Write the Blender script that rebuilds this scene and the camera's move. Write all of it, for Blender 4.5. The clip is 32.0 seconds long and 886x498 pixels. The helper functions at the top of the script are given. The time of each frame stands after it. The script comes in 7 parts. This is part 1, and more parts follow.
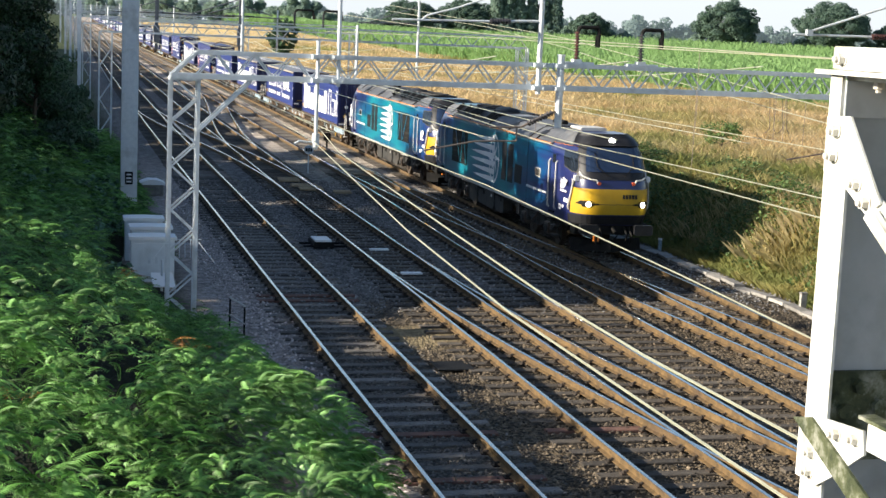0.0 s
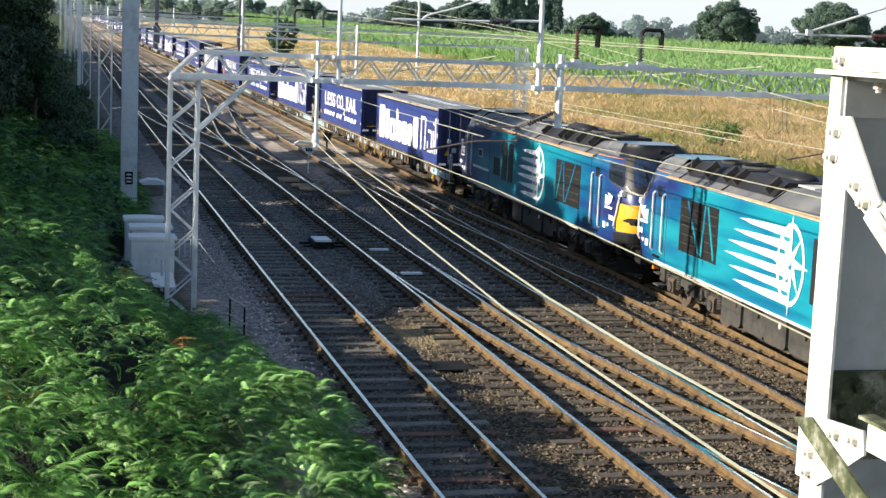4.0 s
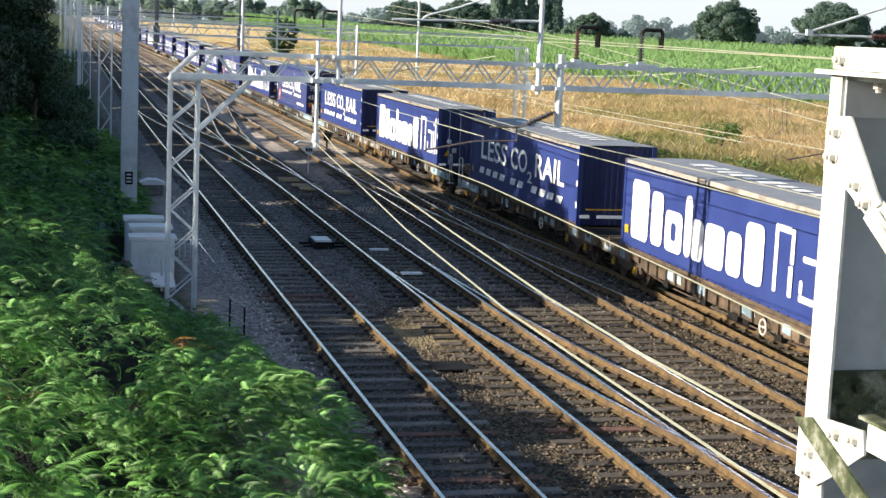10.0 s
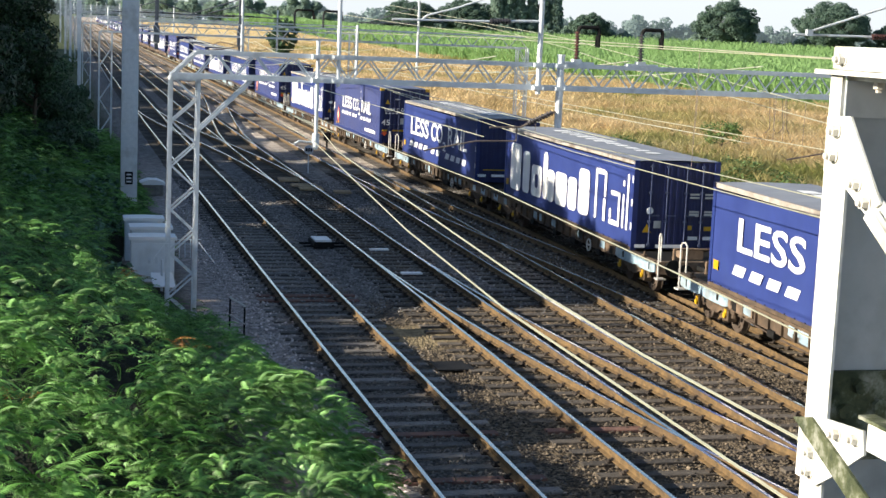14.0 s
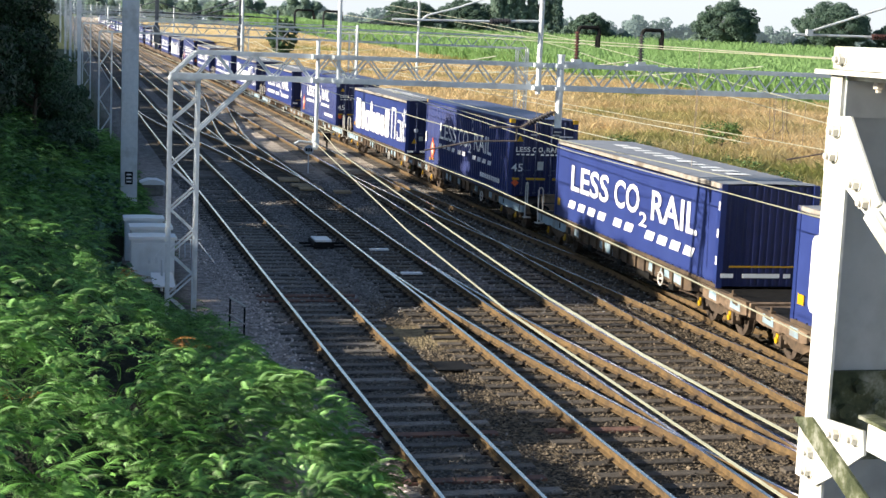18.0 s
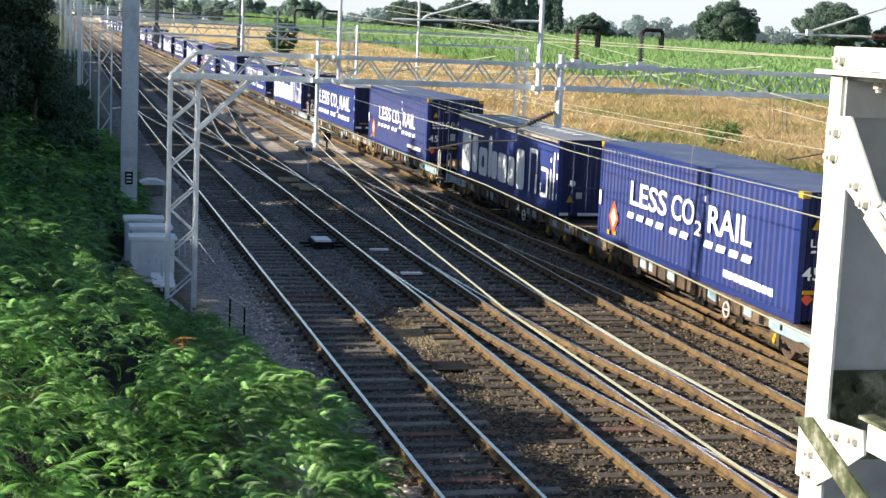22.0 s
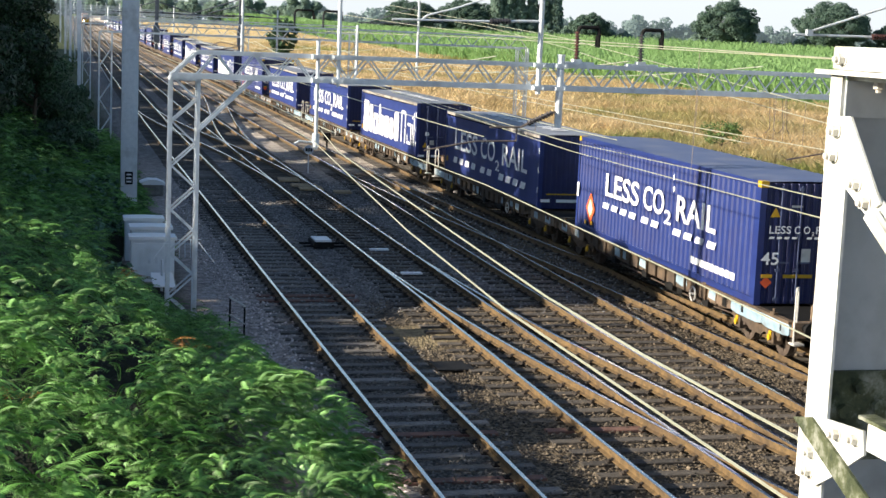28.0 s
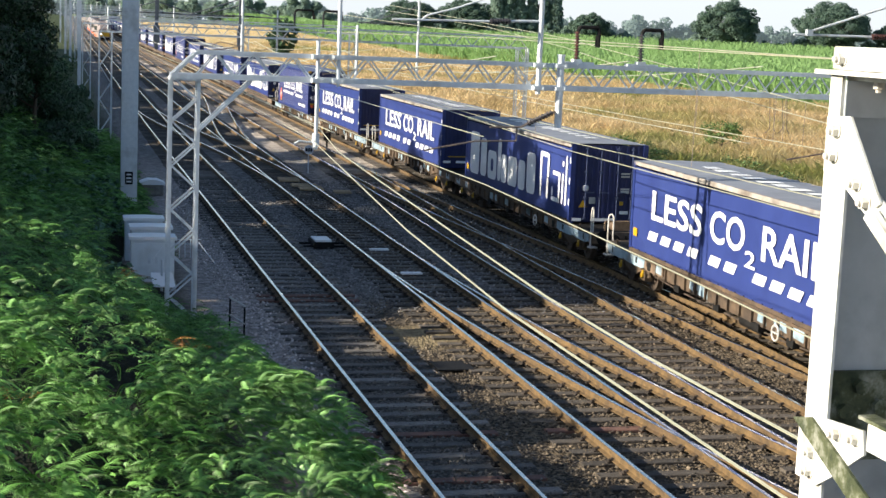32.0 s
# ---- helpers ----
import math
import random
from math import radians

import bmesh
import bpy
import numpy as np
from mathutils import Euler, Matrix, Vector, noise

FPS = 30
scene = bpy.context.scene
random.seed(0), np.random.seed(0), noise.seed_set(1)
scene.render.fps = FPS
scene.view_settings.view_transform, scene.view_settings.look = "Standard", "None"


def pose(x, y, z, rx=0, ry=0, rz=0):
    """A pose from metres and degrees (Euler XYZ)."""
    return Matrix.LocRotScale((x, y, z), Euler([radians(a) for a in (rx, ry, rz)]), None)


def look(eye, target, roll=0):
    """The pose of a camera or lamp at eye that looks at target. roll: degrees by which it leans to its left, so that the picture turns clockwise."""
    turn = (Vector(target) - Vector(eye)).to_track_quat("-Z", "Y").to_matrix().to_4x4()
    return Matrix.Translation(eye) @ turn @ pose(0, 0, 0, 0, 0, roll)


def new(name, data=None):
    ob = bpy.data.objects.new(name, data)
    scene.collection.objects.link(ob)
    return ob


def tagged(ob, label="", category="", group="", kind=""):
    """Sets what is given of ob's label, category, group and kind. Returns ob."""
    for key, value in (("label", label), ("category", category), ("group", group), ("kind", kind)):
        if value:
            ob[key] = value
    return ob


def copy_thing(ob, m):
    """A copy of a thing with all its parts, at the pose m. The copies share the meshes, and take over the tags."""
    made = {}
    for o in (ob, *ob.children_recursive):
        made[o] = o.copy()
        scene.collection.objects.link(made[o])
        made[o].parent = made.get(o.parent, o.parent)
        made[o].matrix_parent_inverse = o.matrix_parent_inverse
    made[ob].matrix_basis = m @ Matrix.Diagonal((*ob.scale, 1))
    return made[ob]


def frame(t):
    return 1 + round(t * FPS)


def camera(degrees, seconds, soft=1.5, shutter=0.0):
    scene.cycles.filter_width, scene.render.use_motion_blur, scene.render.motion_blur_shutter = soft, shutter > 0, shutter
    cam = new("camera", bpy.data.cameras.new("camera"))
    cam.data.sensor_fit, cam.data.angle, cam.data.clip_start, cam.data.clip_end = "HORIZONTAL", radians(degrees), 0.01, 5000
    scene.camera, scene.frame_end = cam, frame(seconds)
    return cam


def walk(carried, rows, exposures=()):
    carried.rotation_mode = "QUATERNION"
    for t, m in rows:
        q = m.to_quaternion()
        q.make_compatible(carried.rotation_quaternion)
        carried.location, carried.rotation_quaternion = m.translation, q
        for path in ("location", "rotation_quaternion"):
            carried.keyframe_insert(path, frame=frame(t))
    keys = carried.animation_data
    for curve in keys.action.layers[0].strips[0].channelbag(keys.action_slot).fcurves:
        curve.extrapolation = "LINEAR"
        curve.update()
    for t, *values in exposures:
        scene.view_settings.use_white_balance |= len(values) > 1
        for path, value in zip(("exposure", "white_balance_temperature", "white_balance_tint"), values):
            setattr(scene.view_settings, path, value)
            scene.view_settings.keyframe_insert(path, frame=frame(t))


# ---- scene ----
SECONDS = 32.0
cam = camera(32.255, SECONDS, soft=1.5)
EYE = pose(0, 0, 6.743, 81.8612, -2.4213, -13.9941)
walk(cam, [(0, EYE), (SECONDS, EYE)])

# ---- light ----
SUN_ELEV, SUN_AZ = 20.5, -92.0          # degrees; azimuth from +Y towards +X
world = bpy.data.worlds.new("sky")
scene.world = world
world.use_nodes = True
wn = world.node_tree
sky = wn.nodes.new("ShaderNodeTexSky")
sky.sky_type = "NISHITA"
sky.sun_disc = False
sky.sun_elevation = radians(SUN_ELEV)
sky.sun_rotation = radians(SUN_AZ)
sky.air_density, sky.dust_density, sky.ozone_density = 1.0, 0.6, 2.0
# pale summer haze all round the horizon
_tc, _sp, _hz, _mx = (wn.nodes.new("ShaderNode" + k) for k in ("TexCoord", "SeparateXYZ", "MapRange", "Mix"))
_hz.interpolation_type = "SMOOTHSTEP"
_hz.inputs[1].default_value, _hz.inputs[2].default_value = 0.0, 0.22
_hz.inputs[3].default_value, _hz.inputs[4].default_value = 0.8, 0.0
_mx.data_type = "RGBA"
wn.links.new(_tc.outputs["Generated"], _sp.inputs[0])
wn.links.new(_sp.outputs[2], _hz.inputs[0])
wn.links.new(_hz.outputs[0], _mx.inputs[0])
wn.links.new(sky.outputs[0], _mx.inputs[6])
_mx.inputs[7].default_value = (5.6, 6.1, 6.7, 1)
wn.links.new(_mx.outputs[2], wn.nodes["Background"].inputs[0])
wn.nodes["Background"].inputs[1].default_value = 0.072
sun = new("sun", bpy.data.lights.new("sun", "SUN"))
sun.data.energy, sun.data.angle, sun.data.color = 5.0, radians(0.6), (1.0, 0.91, 0.76)
_e, _a = radians(SUN_ELEV), radians(SUN_AZ)
_to = Vector((math.sin(_a) * math.cos(_e), math.cos(_a) * math.cos(_e), math.sin(_e)))
sun.matrix_world = look(tuple(_to * 100), (0, 0, 0))
scene.view_settings.exposure = 1.25


# ---- materials ----
def mat(name, colours, rough=0.7, scale=4.0, detail=5.0, bump=0.0, bump_scale=None, metal=0.0, coat=0.0,
        rand=0.0, stains=None, stain_scale=0.6, stain_amount=0.5, stretch=(1, 1, 1), coords="Object", island=0.0,
        trans=0.0, spec=0.5, emit=None):
    """A node material: noise between the colours, large stains, bump, and a shift of value from piece to piece."""
    m = bpy.data.materials.new(name)
    m.use_nodes = True
    nt = m.node_tree
    n, l = nt.nodes, nt.links
    b = n["Principled BSDF"]
    tc = n.new("ShaderNodeTexCoord")
    mp = n.new("ShaderNodeMapping")
    mp.inputs["Scale"].default_value = stretch
    l.new(tc.outputs[coords], mp.inputs[0])
    nz = n.new("ShaderNodeTexNoise")
    nz.inputs["Scale"].default_value, nz.inputs["Detail"].default_value = scale, detail
    nz.inputs["Roughness"].default_value = 0.65
    l.new(mp.outputs[0], nz.inputs["Vector"])
    rp = n.new("ShaderNodeValToRGB")
    els = rp.color_ramp.elements
    while len(els) < len(colours):
        els.new(0.5)
    for i, c in enumerate(colours):
        els[i].position = 0.3 + 0.4 * i / max(1, len(colours) - 1)
        els[i].color = (*c, 1)
    l.new(nz.outputs["Fac"], rp.inputs[0])
    out = rp.outputs[0]
    if stains:
        sz = n.new("ShaderNodeTexNoise")
        sz.inputs["Scale"].default_value, sz.inputs["Detail"].default_value = stain_scale, 6
        l.new(mp.outputs[0], sz.inputs["Vector"])
        sr = n.new("ShaderNodeMapRange")
        sr.inputs[1].default_value, sr.inputs[2].default_value, sr.inputs[4].default_value = 0.5, 0.68, stain_amount
        l.new(sz.outputs["Fac"], sr.inputs[0])
        mx = n.new("ShaderNodeMix")
        mx.data_type = "RGBA"
        l.new(sr.outputs[0], mx.inputs[0])
        l.new(out, mx.inputs[6])
        mx.inputs[7].default_value = (*stains, 1)
        out = mx.outputs[2]
    if rand or island:
        src = n.new("ShaderNodeObjectInfo").outputs["Random"] if rand else n.new("ShaderNodeNewGeometry").outputs["Random Per Island"]
        amount = rand or island
        rr = n.new("ShaderNodeMapRange")
        rr.inputs[3].default_value, rr.inputs[4].default_value = 1 - amount, 1 + amount
        l.new(src, rr.inputs[0])
        hs = n.new("ShaderNodeHueSaturation")
        l.new(rr.outputs[0], hs.inputs["Value"])
        l.new(out, hs.inputs["Color"])
        out = hs.outputs[0]
    l.new(out, b.inputs["Base Color"])
    b.inputs["Roughness"].default_value, b.inputs["Metallic"].default_value = rough, metal
    b.inputs["Specular IOR Level"].default_value = spec
    b.inputs["Coat Weight"].default_value = coat
    b.inputs["Coat Roughness"].default_value = 0.12
    if emit:
        b.inputs["Emission Color"].default_value = (*emit[0], 1)
        b.inputs["Emission Strength"].default_value = emit[1]
    if bump:
        bn = n.new("ShaderNodeTexNoise")
        bn.inputs["Scale"].default_value, bn.inputs["Detail"].default_value = bump_scale or scale * 3, 4
        l.new(mp.outputs[0], bn.inputs["Vector"])
        bp = n.new("ShaderNodeBump")
        bp.inputs["Strength"].default_value, bp.inputs["Distance"].default_value = bump, 0.02
        l.new(bn.outputs["Fac"], bp.inputs["Height"])
        l.new(bp.outputs[0], b.inputs["Normal"])
    if trans:
        tr = n.new("ShaderNodeBsdfTranslucent")
        l.new(out, tr.inputs[0])
        ms = n.new("ShaderNodeMixShader")
        ms.inputs[0].default_value = trans
        l.new(b.outputs[0], ms.inputs[1])
        l.new(tr.outputs[0], ms.inputs[2])
        l.new(ms.outputs[0], n["Material Output"].inputs[0])
    return m


STONE = mat("ballast_stone", [(0.01, 0.008, 0.006), (0.19, 0.147, 0.1)], 0.9, 9, island=0.7)
RAIL_WEB = mat("rail_rust", [(0.045, 0.028, 0.011), (0.17, 0.104, 0.04)], 0.8, 6, bump=0.3, stains=(0.05, 0.03, 0.02), stain_scale=1.2, stain_amount=0.5)
RAIL_HEAD = mat("rail_head", [(0.72, 0.68, 0.62), (0.9, 0.86, 0.8)], 0.17, 5, metal=1.0)
SLEEPER = mat("sleeper", [(0.02, 0.017, 0.014), (0.125, 0.103, 0.08)], 0.9, 5, rand=0.45, bump=0.4, stretch=(1, 6, 1))
SLEEPER_GREY = mat("sleeper_grey", [(0.055, 0.049, 0.044), (0.24, 0.215, 0.19)], 0.9, 5, rand=0.5, bump=0.4, stretch=(1, 6, 1))
MID_STONE = mat("mid_stone", [(0.016, 0.014, 0.012), (0.2, 0.18, 0.155)], 0.9, 9, island=0.7)
SLEEPER_FAR = mat("sleeper_far", [(0.045, 0.04, 0.036), (0.115, 0.105, 0.092)], 0.9, 5, island=0.45)
SLEEPER_DUSTY = mat("sleeper_dusty", [(0.12, 0.103, 0.086), (0.27, 0.24, 0.205)], 0.9, 5, island=0.4)
SLEEPER_RED = mat("sleeper_red", [(0.1, 0.05, 0.038), (0.17, 0.085, 0.06)], 0.9, 5, bump=0.4)
CHAIR = mat("chair_iron", [(0.018, 0.014, 0.011), (0.05, 0.035, 0.025)], 0.9, 20, rand=0.3)
# distant steel seen against the light, its darkness put into the colour
BACKLIT_STEEL = mat("backlit_steel", [(0.07, 0.08, 0.095), (0.14, 0.155, 0.175)], 0.7, 5)
STEEL = mat("galvanised_steel", [(0.55, 0.595, 0.63), (0.69, 0.725, 0.75)], 0.5, 7, metal=0.0, stains=(0.3, 0.3, 0.29), stain_scale=2.0, bump=0.05)
CREAM = mat("cream_paint", [(0.62, 0.62, 0.58), (0.72, 0.72, 0.68)], 0.45, 3, stains=(0.3, 0.27, 0.17), stain_scale=4.5, stain_amount=0.75, bump=0.12, bump_scale=9)
LICHEN = mat("mossy_paint", [(0.015, 0.02, 0.008), (0.07, 0.08, 0.035), (0.3, 0.3, 0.25)], 0.85, 9, stains=(0.02, 0.03, 0.01), stain_scale=5.0, stain_amount=0.9, bump=0.5)
# stone colour lifted and cooled to stand for sky light in shade
SKYLIT_STONE = mat("skylit_stone", [(0.018, 0.017, 0.017), (0.32, 0.305, 0.29)], 0.9, 9, island=0.7)
GREY_STONE = mat("clean_stone", [(0.13, 0.113, 0.104), (0.72, 0.62, 0.575)], 0.9, 9, island=0.6)
# cream steel facing away from the sun: its shade put into a grey
SHADED_CREAM = mat("shaded_cream_paint", [(0.33, 0.35, 0.36), (0.43, 0.45, 0.46)], 0.55, 2.5, stains=(0.2, 0.2, 0.19), stain_scale=3.0, stain_amount=0.6, bump=0.08)
BOLT = mat("bolt_paint", [(0.55, 0.53, 0.47), (0.66, 0.64, 0.58)], 0.5, 14, stains=(0.2, 0.12, 0.06), stain_scale=9, stain_amount=0.5)
WIRE = mat("copper_wire", [(0.62, 0.6, 0.42), (0.7, 0.68, 0.5)], 0.35, 3, metal=0.6)
WIRE_DARK = mat("dark_wire", [(0.16, 0.13, 0.11), (0.25, 0.2, 0.17)], 0.5, 3, metal=0.4)
INSUL = mat("insulator", [(0.03, 0.03, 0.035), (0.07, 0.06, 0.06)], 0.25, 8)
INSUL_RED = mat("insulator_red", [(0.06, 0.022, 0.018), (0.1, 0.038, 0.03)], 0.3, 8)
NAVY = mat("navy_curtain", [(0.022, 0.035, 0.14), (0.029, 0.047, 0.18)], 0.42, 1.2, bump=0.06, bump_scale=1.6, stains=(0.035, 0.055, 0.18), stain_scale=0.8, stain_amount=0.4, spec=0.35)
NAVY_STEEL = mat("navy_steel", [(0.014, 0.025, 0.12), (0.019, 0.036, 0.155)], 0.4, 2, bump=0.04, stains=(0.03, 0.03, 0.09), stain_scale=0.9, stain_amount=0.4)
EDGE_C = mat("dirty_edge_trim", [(0.2, 0.17, 0.14), (0.42, 0.39, 0.35)], 0.6, 3, stains=(0.1, 0.075, 0.055), stain_scale=1.3, stain_amount=0.7)
ROD_C = mat("lock_rod_steel", [(0.03, 0.045, 0.12), (0.08, 0.1, 0.17)], 0.45, 3, metal=0.3)
# the sunless end walls: their shade put into a darker navy
NAVY_END_SHADE = mat("navy_end_shade", [(0.006, 0.01, 0.06), (0.01, 0.017, 0.092)], 0.5, 2, bump=0.08)
ROOF_C = mat("container_roof", [(0.16, 0.17, 0.2), (0.24, 0.255, 0.29)], 0.6, 1.5, stains=(0.2, 0.21, 0.24), stain_scale=0.7, stain_amount=0.6)
WHITE = mat("white_vinyl", [(0.78, 0.78, 0.78), (0.84, 0.84, 0.84)], 0.5, 3)
TRIM_C = mat("pale_trim", [(0.5, 0.48, 0.44), (0.62, 0.6, 0.56)], 0.5, 5, stains=(0.25, 0.2, 0.15), stain_scale=2)
YELLOW = mat("yellow_paint", [(0.43, 0.245, 0.006), (0.52, 0.31, 0.01)], 0.45, 3, stains=(0.4, 0.28, 0.03), stain_scale=1.5, stain_amount=0.4)
RED = mat("red_mark", [(0.6, 0.08, 0.025), (0.7, 0.12, 0.035)], 0.5, 3)
PALE_RED = mat("pale_red_mark", [(0.8, 0.5, 0.36), (0.85, 0.58, 0.44)], 0.5, 3)
EXPRESS_GREY = mat("express_grey", [(0.2, 0.165, 0.155), (0.29, 0.24, 0.225)], 0.5, 2)
ORANGE = mat("orange_paint", [(0.7, 0.2, 0.02), (0.8, 0.26, 0.03)], 0.5, 3)
RUST = mat("rusty_end", [(0.1, 0.066, 0.042), (0.27, 0.185, 0.12)], 0.8, 4, stains=(0.05, 0.035, 0.025), stain_scale=1.6, stain_amount=0.6, bump=0.2)
WAGON = mat("wagon_frame", [(0.028, 0.02, 0.014), (0.13, 0.085, 0.05)], 0.8, 3, stains=(0.04, 0.03, 0.025), stain_scale=1.0, stain_amount=0.6, bump=0.2)
BLUE_PATCH = mat("pale_blue_patch", [(0.2, 0.29, 0.35), (0.34, 0.45, 0.52)], 0.6, 4, stains=(0.16, 0.13, 0.1), stain_scale=1.8, stain_amount=0.6)
BLACK = mat("black_gear", [(0.006, 0.006, 0.006), (0.018, 0.017, 0.016)], 0.7, 5, spec=0.15)
GREASE = mat("wheel_steel", [(0.05, 0.035, 0.025), (0.12, 0.09, 0.07)], 0.6, 6, metal=0.3)
GLASS = mat("dark_glass", [(0.01, 0.014, 0.02), (0.015, 0.02, 0.03)], 0.08, 2, spec=0.8)
ROOF_L = mat("loco_roof", [(0.065, 0.067, 0.073), (0.13, 0.134, 0.143)], 0.55, 2, stains=(0.2, 0.19, 0.18), stain_scale=0.9, stain_amount=0.5)
LAMP = mat("lit_lamp", [(1, 1, 1), (1, 1, 1)], 0.3, emit=((1.0, 0.96, 0.85), 9.0))
CABINET = mat("cabinet_grey", [(0.66, 0.71, 0.74), (0.78, 0.81, 0.83)], 0.5, 2, stains=(0.35, 0.36, 0.33), stain_scale=1.4)
CONCRETE = mat("concrete", [(0.16, 0.15, 0.135), (0.36, 0.34, 0.31)], 0.9, 5, bump=0.4, rand=0.3)
TIMBER = mat("timber", [(0.3, 0.22, 0.13), (0.45, 0.34, 0.2)], 0.85, 4, stretch=(1, 8, 1), bump=0.3, rand=0.2)
FERN = mat("bracken", [(0.028, 0.095, 0.016), (0.185, 0.395, 0.09)], 0.5, 1.6, island=0.62, trans=0.08, spec=0.3, stains=(0.21, 0.37, 0.14), stain_scale=0.6)
FERN_DRY = mat("bracken_dry", [(0.3, 0.13, 0.03), (0.4, 0.2, 0.05)], 0.7, 2, island=0.3, trans=0.3)
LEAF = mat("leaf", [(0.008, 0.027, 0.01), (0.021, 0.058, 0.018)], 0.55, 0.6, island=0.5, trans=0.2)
# bracken in shade: a darker, bluer leaf colour stands for it
SHADED_FERN = mat("shaded_fern", [(0.028, 0.085, 0.05), (0.085, 0.185, 0.09)], 0.5, 0.9, island=0.5, trans=0.15)
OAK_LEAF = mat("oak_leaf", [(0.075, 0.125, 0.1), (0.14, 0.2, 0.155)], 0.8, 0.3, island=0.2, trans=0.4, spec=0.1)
# distance haze put into the base colour, lifted and blued
HAZED_LEAF = mat("hazed_leaf", [(0.17, 0.25, 0.21), (0.27, 0.35, 0.285)], 0.85, 0.3, island=0.12, trans=0.5, spec=0.1)
# stronger haze in the colour, with a faint bluish glow as airlight
HAZED_WOODS = mat("hazed_woods", [(0.15, 0.21, 0.2), (0.21, 0.275, 0.26)], 0.9, 0.05, island=0.12, trans=0.5, spec=0.0, emit=((0.62, 0.72, 0.78), 0.1))
SCRUB = mat("scrub_leaf", [(0.02, 0.055, 0.026), (0.055, 0.12, 0.045)], 0.55, 0.8, island=0.5, trans=0.2)
BARK = mat("bark", [(0.05, 0.038, 0.027), (0.12, 0.09, 0.065)], 0.95, 5, bump=0.6, stretch=(4, 4, 1))
DRY_GRASS = mat("dry_grass", [(0.46, 0.34, 0.165), (0.6, 0.455, 0.25), (0.71, 0.565, 0.36)], 0.85, 0.25, island=0.06, trans=0.75, stains=(0.24, 0.25, 0.075), stain_scale=0.06, stain_amount=1.0)
GREEN_GRASS = mat("green_grass", [(0.075, 0.105, 0.028), (0.18, 0.195, 0.055), (0.36, 0.29, 0.11)], 0.8, 0.5, island=0.25, trans=0.4, stains=(0.32, 0.2, 0.07), stain_scale=0.3, stain_amount=0.55)
WEED = mat("weed_leaf", [(0.06, 0.11, 0.03), (0.15, 0.21, 0.065)], 0.6, 0.7, island=0.45, trans=0.3)
BUSH_GREEN = mat("bush_green", [(0.08, 0.14, 0.035), (0.16, 0.23, 0.07)], 0.6, 1.0, island=0.4, trans=0.3)
MAIZE = mat("maize", [(0.175, 0.3, 0.1), (0.255, 0.39, 0.155)], 0.65, 0.1, island=0.16, trans=0.5, spec=0.25)


